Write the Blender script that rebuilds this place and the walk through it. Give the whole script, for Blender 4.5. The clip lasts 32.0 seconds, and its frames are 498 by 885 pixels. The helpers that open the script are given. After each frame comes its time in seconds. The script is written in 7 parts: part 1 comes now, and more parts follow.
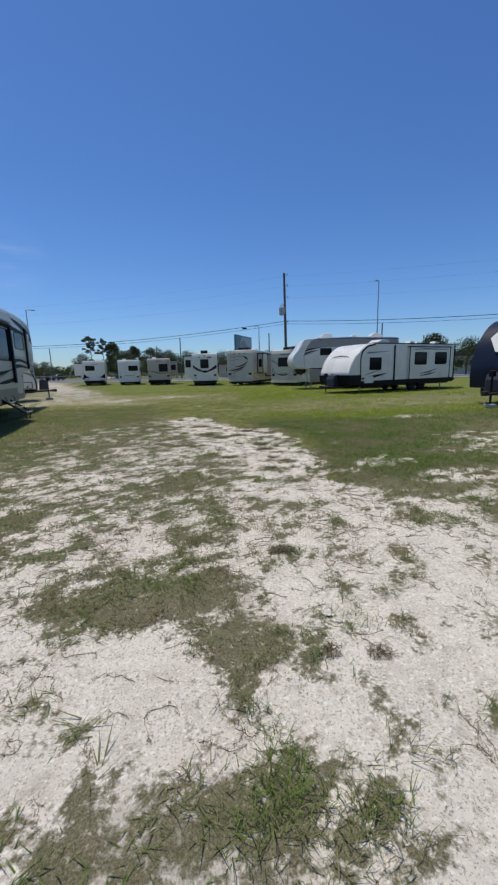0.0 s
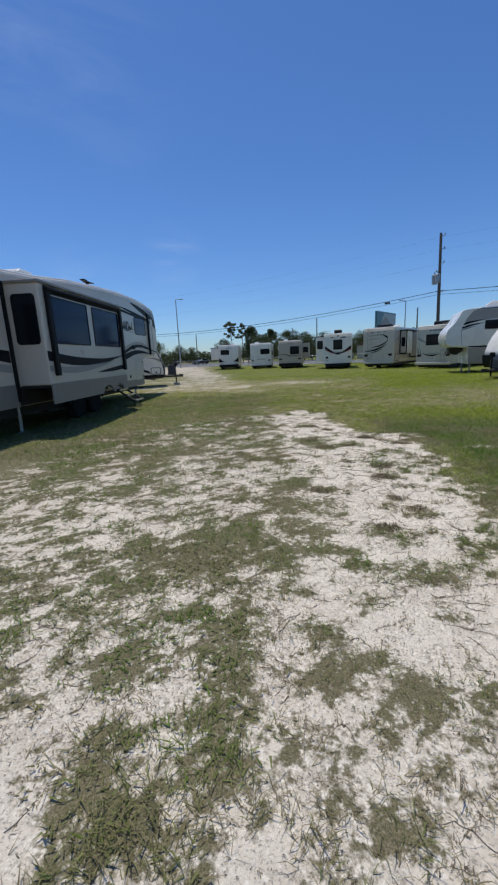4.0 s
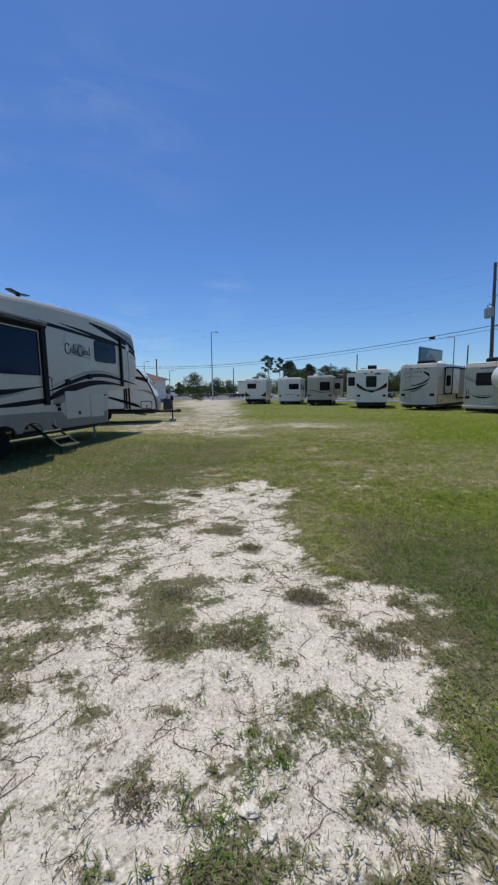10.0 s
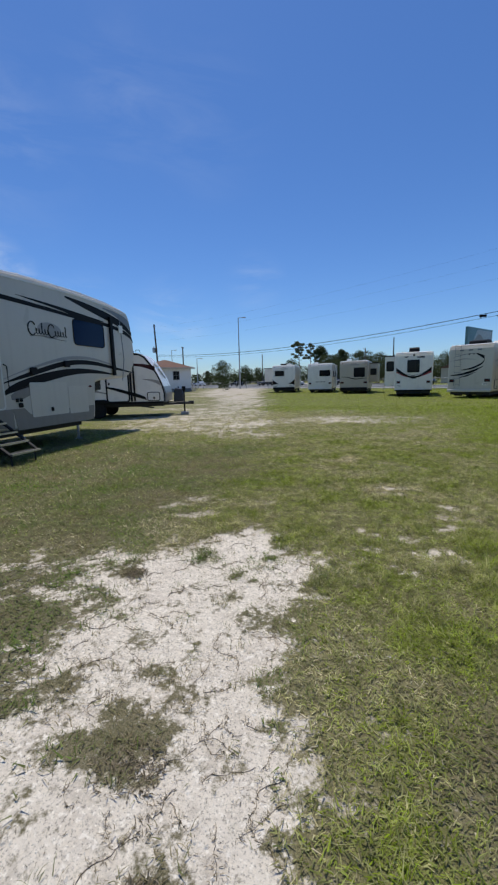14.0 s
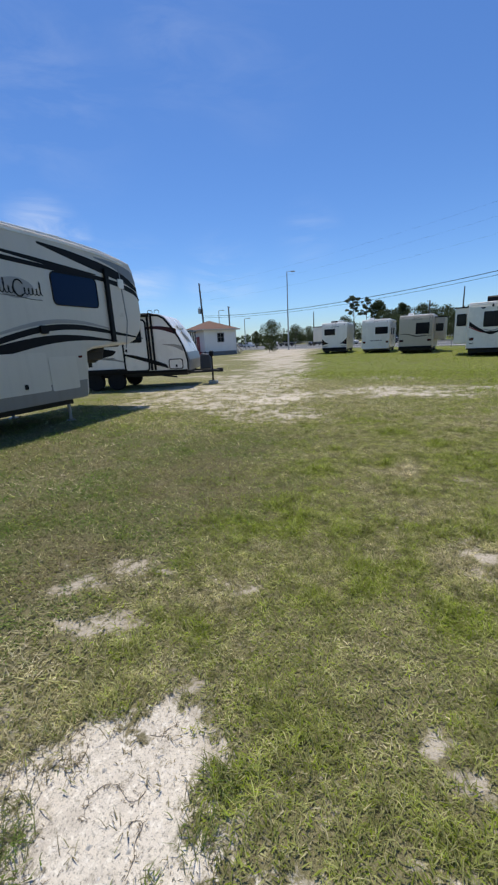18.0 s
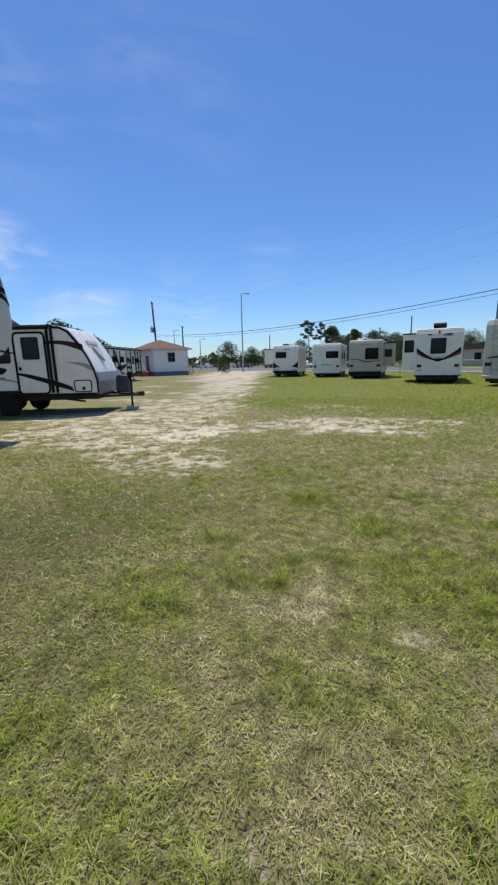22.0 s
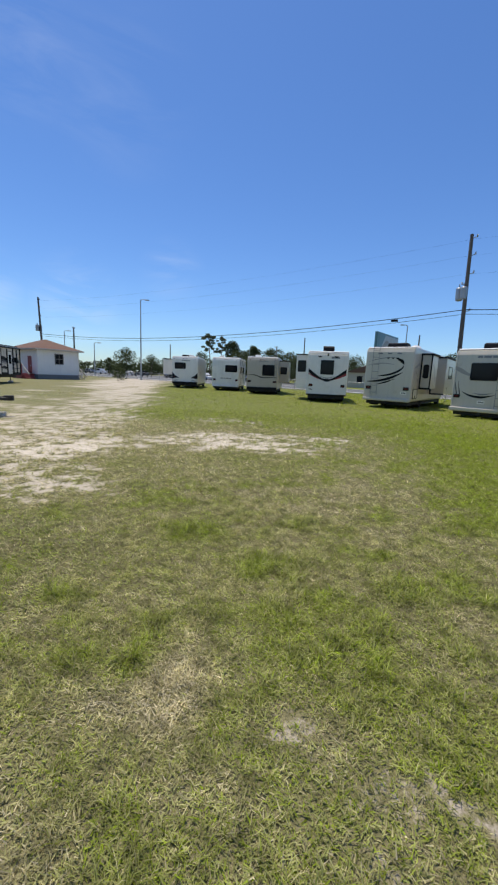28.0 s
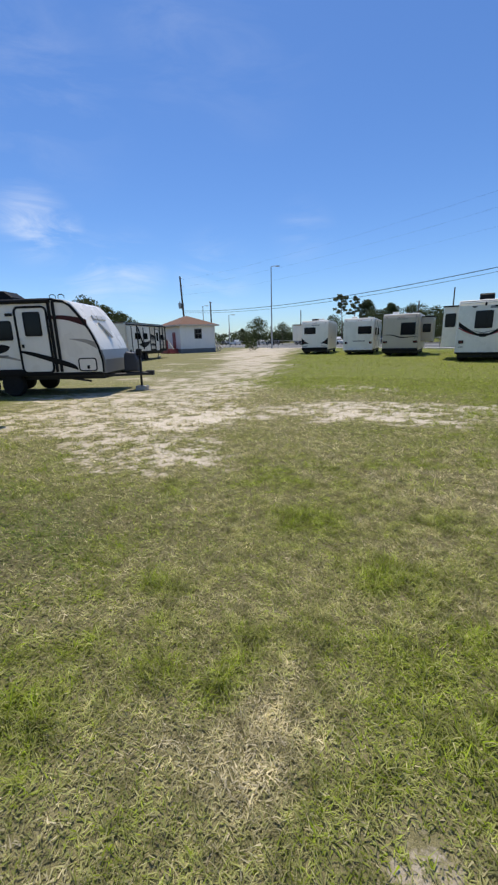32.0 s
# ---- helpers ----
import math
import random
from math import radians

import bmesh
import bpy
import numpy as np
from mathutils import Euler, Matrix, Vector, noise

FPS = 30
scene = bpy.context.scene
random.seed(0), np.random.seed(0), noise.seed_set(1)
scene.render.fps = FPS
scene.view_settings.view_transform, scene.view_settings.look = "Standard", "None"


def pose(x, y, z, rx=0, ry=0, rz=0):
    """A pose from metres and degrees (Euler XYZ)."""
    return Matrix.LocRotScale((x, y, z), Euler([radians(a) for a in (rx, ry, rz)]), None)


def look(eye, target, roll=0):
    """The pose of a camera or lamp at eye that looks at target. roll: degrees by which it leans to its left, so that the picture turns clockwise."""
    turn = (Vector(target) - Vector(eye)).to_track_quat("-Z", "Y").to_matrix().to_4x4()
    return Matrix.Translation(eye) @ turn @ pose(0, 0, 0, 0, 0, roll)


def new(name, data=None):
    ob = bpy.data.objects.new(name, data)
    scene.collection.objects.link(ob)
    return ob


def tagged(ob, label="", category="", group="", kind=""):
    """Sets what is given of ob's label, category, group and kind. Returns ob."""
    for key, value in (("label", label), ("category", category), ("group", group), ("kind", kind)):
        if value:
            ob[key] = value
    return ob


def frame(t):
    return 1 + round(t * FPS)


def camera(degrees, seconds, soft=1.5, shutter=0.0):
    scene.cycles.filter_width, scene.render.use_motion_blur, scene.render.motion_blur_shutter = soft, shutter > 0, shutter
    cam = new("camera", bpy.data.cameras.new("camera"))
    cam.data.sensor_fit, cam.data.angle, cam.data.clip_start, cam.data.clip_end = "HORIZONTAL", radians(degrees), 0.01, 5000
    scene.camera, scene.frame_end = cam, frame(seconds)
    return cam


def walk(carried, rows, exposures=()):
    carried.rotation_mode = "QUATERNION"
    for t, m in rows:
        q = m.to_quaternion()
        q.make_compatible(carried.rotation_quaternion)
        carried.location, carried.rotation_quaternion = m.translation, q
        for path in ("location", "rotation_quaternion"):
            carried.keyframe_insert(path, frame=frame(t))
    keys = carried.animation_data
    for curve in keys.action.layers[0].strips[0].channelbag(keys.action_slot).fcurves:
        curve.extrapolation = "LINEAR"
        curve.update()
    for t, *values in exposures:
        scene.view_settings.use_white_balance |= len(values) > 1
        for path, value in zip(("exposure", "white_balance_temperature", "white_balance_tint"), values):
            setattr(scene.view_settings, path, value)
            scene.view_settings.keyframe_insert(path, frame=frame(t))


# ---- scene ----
cam = camera(66.0, 32.0, soft=2.3)
PATH = [
    (0, (-1.232, 1.589, 1.415), (-0.86, 3.519, 1.045), -1.4),
    (0.5, (-1.063, 1.81, 1.412), (-0.899, 3.774, 1.073), -1.8),
    (1, (-0.898, 2.012, 1.417), (-0.905, 3.98, 1.064), -2.0),
    (1.5, (-0.809, 2.348, 1.384), (-0.876, 4.308, 0.992), -2.2),
    (2, (-0.757, 2.601, 1.399), (-0.9, 4.552, 0.983), -2.6),
    (2.5, (-0.623, 2.879, 1.408), (-0.898, 4.816, 0.992), -2.8),
    (3, (-0.552, 3.158, 1.392), (-0.886, 5.086, 0.979), -2.7),
    (3.5, (-0.544, 3.54, 1.403), (-0.836, 5.474, 0.983), -2.5),
    (5.5, (-0.054, 4.753, 1.396), (-0.595, 6.62, 0.927), -3.2),
    (6, (0.111, 5.084, 1.403), (-0.468, 6.946, 0.958), -2.8),
    (6.5, (0.226, 5.377, 1.418), (-0.342, 7.246, 0.992), -1.8),
    (7, (0.276, 5.786, 1.432), (-0.243, 7.675, 1.032), -1.1),
    (7.5, (0.376, 6.13, 1.424), (-0.139, 8.027, 1.051), -1.0),
    (8, (0.526, 6.499, 1.435), (-0.001, 8.397, 1.088), -0.6),
    (8.5, (0.567, 6.885, 1.43), (0.077, 8.797, 1.11), -0.3),
    (9, (0.596, 7.226, 1.44), (0.116, 9.145, 1.147), -0.5),
    (9.5, (0.71, 7.549, 1.469), (0.186, 9.461, 1.2), -0.9),
    (10, (0.72, 7.864, 1.443), (0.193, 9.776, 1.182), -0.7),
    (10.5, (0.674, 8.214, 1.464), (0.159, 10.128, 1.193), -0.9),
    (11, (0.685, 8.522, 1.437), (0.102, 10.415, 1.154), -1.3),
    (11.5, (0.701, 8.837, 1.451), (0.034, 10.698, 1.148), -1.5),
    (12, (0.576, 9.203, 1.427), (-0.111, 11.051, 1.091), -1.6),
    (12.5, (0.506, 9.476, 1.435), (-0.206, 11.311, 1.08), -2.1),
    (13, (0.548, 9.83, 1.466), (-0.205, 11.652, 1.128), -2.3),
    (13.5, (0.499, 10.137, 1.432), (-0.231, 11.971, 1.108), -1.7),
    (14, (0.4, 10.486, 1.447), (-0.279, 12.34, 1.128), -1.5),
    (14.5, (0.414, 10.806, 1.427), (-0.29, 12.652, 1.119), -1.9),
    (16.5, (0.447, 11.998, 1.516), (-0.338, 13.808, 1.187), -2.0),
    (17, (0.418, 12.285, 1.535), (-0.447, 14.056, 1.197), -1.8),
    (17.5, (0.216, 12.596, 1.547), (-0.664, 14.346, 1.143), -1.8),
    (18, (0.137, 12.877, 1.511), (-0.777, 14.584, 1.008), -3.0),
    (18.5, (0.183, 13.244, 1.524), (-0.762, 14.917, 0.97), -3.5),
    (19, (0.198, 13.541, 1.499), (-0.677, 15.252, 0.946), -2.5),
    (19.5, (0.142, 13.929, 1.516), (-0.598, 15.713, 0.995), -1.8),
    (20, (0.173, 14.198, 1.493), (-0.492, 16.02, 1.007), -2.2),
    (20.5, (0.275, 14.507, 1.506), (-0.379, 16.339, 1.043), -2.6),
    (21, (0.272, 14.778, 1.476), (-0.363, 16.619, 1.02), -2.2),
    (21.5, (0.197, 15.077, 1.472), (-0.446, 16.919, 1.033), -1.7),
    (22, (0.209, 15.287, 1.476), (-0.523, 17.103, 1.068), -1.4),
    (22.5, (0.268, 15.532, 1.479), (-0.515, 17.333, 1.103), -0.7),
    (23, (0.207, 15.679, 1.479), (-0.479, 17.525, 1.127), 0.6),
    (23.5, (0.114, 15.817, 1.486), (-0.41, 17.72, 1.162), 1.5),
    (24, (0.168, 15.834, 1.492), (-0.282, 17.76, 1.2), 1.3),
    (24.5, (0.192, 15.819, 1.498), (-0.281, 17.743, 1.22), 0.2),
    (26.5, (0.214, 15.849, 1.483), (-0.211, 17.777, 1.165), 0.7),
    (27, (0.231, 15.856, 1.482), (-0.125, 17.796, 1.155), 1.2),
    (27.5, (0.243, 15.854, 1.475), (-0.055, 17.803, 1.141), 1.7),
    (28, (0.251, 15.858, 1.474), (0.015, 17.814, 1.129), 2.4),
    (28.5, (0.26, 15.878, 1.464), (0.098, 17.839, 1.111), 3.2),
    (29, (0.264, 15.86, 1.463), (0.176, 17.825, 1.102), 3.6),
    (29.5, (0.277, 15.865, 1.463), (0.21, 17.827, 1.085), 3.2),
    (30, (0.287, 15.908, 1.448), (0.121, 17.858, 1.035), 2.1),
    (30.5, (0.272, 15.952, 1.442), (-0.071, 17.869, 0.99), 0.6),
    (31, (0.202, 16.083, 1.451), (-0.328, 17.95, 0.969), -0.8),
    (31.5, (0.167, 16.208, 1.436), (-0.521, 18.017, 0.935), -1.3),
    (32, (0.233, 16.415, 1.449), (-0.634, 18.142, 0.933), -1.6),
]
walk(cam, [(t, look(eye, target, roll)) for t, eye, target, roll in PATH], exposures=((0, -0.33, 6250, 10), (11, -0.33, 6250, 10), (14.5, -0.25, 6230, 10), (17, -0.16, 6220, 10), (19.3, 0.02, 6580, 10), (32, 0.06, 6620, 10)))

# ---- sky, sun, exposure ----
SUN_FROM = Vector((-0.197, 0.229, 1.0)).normalized()
world = bpy.data.worlds.new("sky")
scene.world = world
world.use_nodes = True
wn = world.node_tree.nodes
sky = wn.new("ShaderNodeTexSky")
sky.sky_type = "NISHITA"
sky.sun_disc = False
sky.sun_elevation = math.asin(SUN_FROM.z)
sky.sun_rotation = math.atan2(SUN_FROM.x, SUN_FROM.y)
sky.altitude = 0.0
sky.air_density = 1.0
sky.dust_density = 0.3
sky.ozone_density = 2.5
wn["Background"].inputs["Strength"].default_value = 0.109
haze = wn.new("ShaderNodeHueSaturation")
haze.inputs["Saturation"].default_value = 1.1
clear = wn.new("ShaderNodeMix")
clear.data_type, clear.blend_type = "RGBA", "MULTIPLY"
clear.inputs[0].default_value = 1.0
clear.inputs[7].default_value = (0.76, 0.97, 1.28, 1)
world.node_tree.links.new(sky.outputs["Color"], haze.inputs["Color"])
world.node_tree.links.new(haze.outputs["Color"], clear.inputs[6])
# thin cirrus: streaked noise in a few loose drifts of the sky
wl = world.node_tree.links.new
way = wn.new("ShaderNodeTexCoord")
streak = wn.new("ShaderNodeMapping")
streak.inputs["Rotation"].default_value = (0, radians(8), radians(-42))
streak.inputs["Scale"].default_value = (2.0, 3.0, 9.0)
wisp = wn.new("ShaderNodeTexNoise")
wisp.inputs["Scale"].default_value, wisp.inputs["Detail"].default_value, wisp.inputs["Roughness"].default_value, wisp.inputs["Distortion"].default_value = 1.6, 6, 0.62, 0.7
wl(way.outputs["Generated"], streak.inputs["Vector"])
wl(streak.outputs[0], wisp.inputs["Vector"])
fray = wn.new("ShaderNodeMapRange")
fray.inputs["From Min"].default_value, fray.inputs["From Max"].default_value = 0.42, 0.75
wl(wisp.outputs["Fac"], fray.inputs["Value"])
drift = None
for d, reach, gain in (((-0.775, 0.59, 0.238), 0.1, 0.75), ((-0.735, 0.635, 0.232), 0.055, 0.5), ((-0.72, 0.68, 0.15), 0.12, 0.4), ((-0.66, 0.735, 0.156), 0.11, 0.4), ((-0.505, 0.849, 0.15), 0.12, 0.35), ((-0.69, 0.57, 0.446), 0.22, 0.12), ((-0.38, 0.77, 0.51), 0.2, 0.07), ((-0.31, 0.92, 0.228), 0.09, 0.2), ((-0.49, 0.69, 0.53), 0.16, 0.1)):
    away = wn.new("ShaderNodeVectorMath")
    away.operation = "DISTANCE"
    away.inputs[1].default_value = Vector(d).normalized()
    wl(way.outputs["Generated"], away.inputs[0])
    edge = wn.new("ShaderNodeMapRange")
    edge.interpolation_type = "SMOOTHSTEP"
    edge.inputs["From Min"].default_value, edge.inputs["From Max"].default_value = reach, 0.0
    edge.inputs["To Max"].default_value = gain
    wl(away.outputs["Value"], edge.inputs["Value"])
    if drift is None:
        drift = edge.outputs[0]
    else:
        both = wn.new("ShaderNodeMath")
        both.operation = "MAXIMUM"
        wl(drift, both.inputs[0])
        wl(edge.outputs[0], both.inputs[1])
        drift = both.outputs[0]
veil = wn.new("ShaderNodeMath")
veil.operation = "MULTIPLY"
wl(drift, veil.inputs[0])
wl(fray.outputs[0], veil.inputs[1])
cirrus = wn.new("ShaderNodeMix")
cirrus.data_type = "RGBA"
cirrus.inputs[7].default_value = (8.5, 8.9, 9.4, 1)
wl(veil.outputs[0], cirrus.inputs[0])
wl(clear.outputs[2], cirrus.inputs[6])
wl(cirrus.outputs[2], wn["Background"].inputs["Color"])
sun = new("sun", bpy.data.lights.new("sun", "SUN"))
sun.data.energy = 4.2
sun.data.angle = radians(0.53)
sun.data.color = (1.0, 0.93, 0.8)
sun.matrix_world = look(SUN_FROM * 50, (0, 0, 0))


# ---- materials ----
def mat(name, color, rough=0.5, metal=0.0, vary=0.08, scale=6.0, bump=0.0, fine=60.0, spec=0.5, coat=0.0, grime=0.0):
    """A painted, plastic, metal or earthen surface: two scales of tone, optional fine relief."""
    m = bpy.data.materials.new(name)
    m.use_nodes = True
    nt = m.node_tree
    b = nt.nodes["Principled BSDF"]
    geo = nt.nodes.new("ShaderNodeNewGeometry")
    n1 = nt.nodes.new("ShaderNodeTexNoise")
    n1.inputs["Scale"].default_value = scale
    n1.inputs["Detail"].default_value = 4
    n2 = nt.nodes.new("ShaderNodeTexNoise")
    n2.inputs["Scale"].default_value = fine
    n2.inputs["Detail"].default_value = 3
    for n in (n1, n2):
        nt.links.new(geo.outputs["Position"], n.inputs["Vector"])
    add = nt.nodes.new("ShaderNodeMath")
    add.operation = "ADD"
    nt.links.new(n1.outputs["Fac"], add.inputs[0])
    nt.links.new(n2.outputs["Fac"], add.inputs[1])
    ramp = nt.nodes.new("ShaderNodeMapRange")
    ramp.inputs["From Min"].default_value = 0.7
    ramp.inputs["From Max"].default_value = 1.3
    ramp.inputs["To Min"].default_value = 1 - vary
    ramp.inputs["To Max"].default_value = 1 + vary * 0.6
    nt.links.new(add.outputs[0], ramp.inputs["Value"])
    mul = nt.nodes.new("ShaderNodeVectorMath")
    mul.operation = "SCALE"
    mul.inputs[0].default_value = color
    nt.links.new(ramp.outputs[0], mul.inputs["Scale"])
    out = mul.outputs[0]
    if grime:
        st = nt.nodes.new("ShaderNodeTexNoise")
        mp = nt.nodes.new("ShaderNodeMapping")
        mp.inputs["Scale"].default_value = (7, 7, 0.5)
        nt.links.new(geo.outputs["Position"], mp.inputs["Vector"])
        nt.links.new(mp.outputs[0], st.inputs["Vector"])
        st.inputs["Scale"].default_value = 1.0
        st.inputs["Detail"].default_value = 5
        r2 = nt.nodes.new("ShaderNodeMapRange")
        r2.inputs["From Min"].default_value = 0.5
        r2.inputs["From Max"].default_value = 0.8
        r2.inputs["To Max"].default_value = grime
        nt.links.new(st.outputs["Fac"], r2.inputs["Value"])
        mx = nt.nodes.new("ShaderNodeMix")
        mx.data_type = "RGBA"
        mx.inputs[7].default_value = (color[0] * 0.55, color[1] * 0.52, color[2] * 0.45, 1)
        nt.links.new(r2.outputs[0], mx.inputs[0])
        nt.links.new(out, mx.inputs[6])
        out = mx.outputs[2]
    nt.links.new(out, b.inputs["Base Color"])
    rr = nt.nodes.new("ShaderNodeMapRange")
    rr.inputs["To Min"].default_value = max(0.02, rough - 0.08)
    rr.inputs["To Max"].default_value = min(1.0, rough + 0.08)
    nt.links.new(n1.outputs["Fac"], rr.inputs["Value"])
    nt.links.new(rr.outputs[0], b.inputs["Roughness"])
    b.inputs["Metallic"].default_value = metal
    b.inputs["Specular IOR Level"].default_value = spec
    b.inputs["Coat Weight"].default_value = coat
    if bump:
        bp = nt.nodes.new("ShaderNodeBump")
        bp.inputs["Strength"].default_value = bump
        bp.inputs["Distance"].default_value = 0.01
        nt.links.new(n2.outputs["Fac"], bp.inputs["Height"])
        nt.links.new(bp.outputs[0], b.inputs["Normal"])
    return m


M = {
    "white": mat("white_gelcoat", (0.82, 0.775, 0.685), 0.28, vary=0.05, scale=1.2, grime=0.14, coat=0.2),
    "cream": mat("cream_gelcoat", (0.6, 0.54, 0.43), 0.3, vary=0.05, scale=1.2, grime=0.18, coat=0.2),
    "champagne": mat("champagne_gelcoat", (0.615, 0.545, 0.435), 0.3, vary=0.05, scale=1.2, grime=0.16, coat=0.2),
    "beige": mat("beige_gelcoat", (0.66, 0.59, 0.475), 0.3, vary=0.05, scale=1.2, grime=0.15, coat=0.2),
    "tan": mat("tan_gelcoat", (0.5, 0.43, 0.33), 0.32, vary=0.06, scale=1.2, grime=0.2, coat=0.2),
    "greige": mat("warm_grey_panel", (0.26, 0.23, 0.19), 0.4, vary=0.06, scale=2, grime=0.3),
    "silver": mat("silver_paint", (0.42, 0.43, 0.44), 0.3, metal=0.4, vary=0.05, scale=2),
    "grey": mat("grey_graphic", (0.2, 0.2, 0.2), 0.35, vary=0.08, scale=3),
    "taupe": mat("taupe_graphic", (0.34, 0.31, 0.27), 0.35, vary=0.08, scale=3),
    "dark": mat("charcoal_graphic", (0.014, 0.0132, 0.013), 0.5, vary=0.15, scale=3, spec=0.1),
    "red": mat("red_graphic", (0.3, 0.02, 0.025), 0.35, vary=0.1, scale=3),
    "black": mat("black_plastic", (0.011, 0.0105, 0.0105), 0.55, vary=0.2, scale=6, bump=0.2, spec=0.15),
    "under": mat("dark_steel_chassis", (0.02, 0.019, 0.018), 0.7, vary=0.3, scale=8, bump=0.3),
    "rubber": mat("tyre_rubber", (0.02, 0.0195, 0.019), 0.85, vary=0.25, scale=12, bump=0.3, spec=0.2),
    "alu": mat("brushed_aluminium", (0.62, 0.62, 0.62), 0.3, metal=0.9, vary=0.08, scale=20),
    "galv": mat("galvanised_steel", (0.36, 0.37, 0.38), 0.45, metal=0.7, vary=0.15, scale=10),
    "glass": mat("tinted_glass", (0.008, 0.009, 0.012), 0.05, vary=0.1, scale=1, spec=0.18),
    "blueglass": mat("tinted_blue_glass", (0.004, 0.017, 0.055), 0.05, vary=0.1, scale=1, spec=0.12),
    "rimgrey": mat("grey_painted_rim", (0.6, 0.59, 0.57), 0.45, vary=0.1, scale=12),
    "maroon": mat("dark_maroon_graphic", (0.05, 0.01, 0.012), 0.45, vary=0.15, scale=3, spec=0.25),
    "badge": mat("pale_grey_badge", (0.5, 0.5, 0.49), 0.4, vary=0.08, scale=6),
    "lens_red": mat("red_lamp_lens", (0.11, 0.012, 0.01), 0.2, vary=0.1, scale=30),
    "roof_rubber": mat("white_roof_membrane", (0.78, 0.78, 0.76), 0.6, vary=0.08, scale=2, grime=0.3),
    "wood": mat("weathered_pole_wood", (0.115, 0.095, 0.08), 0.85, vary=0.3, scale=3, bump=0.5),
    "concrete": mat("concrete", (0.42, 0.41, 0.39), 0.85, vary=0.15, scale=2, bump=0.3),
    "asphalt": mat("asphalt", (0.13, 0.13, 0.13), 0.85, vary=0.15, scale=1.5, bump=0.3),
    "stucco": mat("white_painted_siding", (0.82, 0.8, 0.755), 0.7, vary=0.05, scale=1.0, bump=0.2, grime=0.12),
    "shingle": mat("brown_asphalt_shingle", (0.16, 0.085, 0.055), 0.9, vary=0.25, scale=4, bump=0.5),
    "plinth": mat("grey_block_plinth", (0.21, 0.2, 0.185), 0.8, vary=0.15, scale=3, bump=0.3),
    "redwood": mat("dark_red_painted_wood", (0.28, 0.045, 0.04), 0.6, vary=0.2, scale=4),
    "palewood": mat("pale_weathered_timber", (0.5, 0.46, 0.4), 0.8, vary=0.15, scale=6, bump=0.3),
    "cable": mat("black_cable", (0.008, 0.008, 0.009), 0.9, vary=0.1, scale=5, spec=0.05),
    "bark": mat("pine_bark", (0.13, 0.095, 0.075), 0.9, vary=0.35, scale=5, bump=0.8),
    "signblue": mat("blue_green_sign_face", (0.09, 0.2, 0.22), 0.4, vary=0.2, scale=2),
    "signpale": mat("pale_sign_print", (0.42, 0.44, 0.42), 0.4, vary=0.3, scale=3),
    "carwhite": mat("white_car_paint", (0.7, 0.7, 0.7), 0.25, vary=0.04, scale=2, coat=0.5),
    "cardark": mat("dark_car_paint", (0.03, 0.032, 0.04), 0.25, vary=0.1, scale=2, coat=0.5),
    "pvc": mat("dark_grey_bucket", (0.03, 0.035, 0.045), 0.5, vary=0.15, scale=6),
}


def leaf_material(name, c1, c2, attr=""):
    m = bpy.data.materials.new(name)
    m.use_nodes = True
    nt = m.node_tree
    b = nt.nodes["Principled BSDF"]
    geo = nt.nodes.new("ShaderNodeNewGeometry")
    mx = nt.nodes.new("ShaderNodeMix")
    mx.data_type = "RGBA"
    mx.inputs[6].default_value = (*c1, 1)
    mx.inputs[7].default_value = (*c2, 1)
    if attr:
        a = nt.nodes.new("ShaderNodeAttribute")
        a.attribute_name = attr
        nt.links.new(a.outputs["Fac"], mx.inputs[0])
    else:
        nt.links.new(geo.outputs["Random Per Island"], mx.inputs[0])
    hv = nt.nodes.new("ShaderNodeHueSaturation")
    rr = nt.nodes.new("ShaderNodeMapRange")
    rr.inputs["To Min"].default_value = 0.65
    rr.inputs["To Max"].default_value = 1.35
    nt.links.new(geo.outputs["Random Per Island"], rr.inputs["Value"])
    nt.links.new(rr.outputs[0], hv.inputs["Value"])
    nt.links.new(mx.outputs[2], hv.inputs["Color"])
    nt.links.new(hv.outputs[0], b.inputs["Base Color"])
    b.inputs["Roughness"].default_value = 0.6
    b.inputs["Specular IOR Level"].default_value = 0.1
    tr = nt.nodes.new("ShaderNodeBsdfTranslucent")
    nt.links.new(hv.outputs[0], tr.inputs["Color"])
    ms = nt.nodes.new("ShaderNodeMixShader")
    ms.inputs[0].default_value = 0.4
    nt.links.new(b.outputs[0], ms.inputs[1])
    nt.links.new(tr.outputs[0], ms.inputs[2])
    nt.links.new(ms.outputs[0], nt.nodes["Material Output"].inputs["Surface"])
    return m


M["grass"] = leaf_material("grass_blades", (0, 0, 0), (1, 1, 1), "dry")


def grass_ramp(nt, factor, gain=1.0):
    """Fresh yellow-green through mid green and olive to straw."""
    r = nt.nodes.new("ShaderNodeValToRGB")
    el = r.color_ramp.elements
    el[0].position, el[1].position = 0.0, 1.0
    cols = ((0.0, (0.262, 0.345, 0.023)), (0.16, (0.288, 0.335, 0.055)), (0.32, (0.315, 0.336, 0.105)), (0.55, (0.415, 0.395, 0.178)), (0.75, (0.53, 0.47, 0.265)), (1.0, (0.65, 0.57, 0.385)))
    for pos, c in cols[1:-1]:
        el.new(pos)
    for e, (pos, c) in zip(el, cols):
        e.position, e.color = pos, (c[0] * gain, c[1] * gain, c[2] * gain, 1)
    nt.links.new(factor, r.inputs["Fac"])
    return r.outputs["Color"]


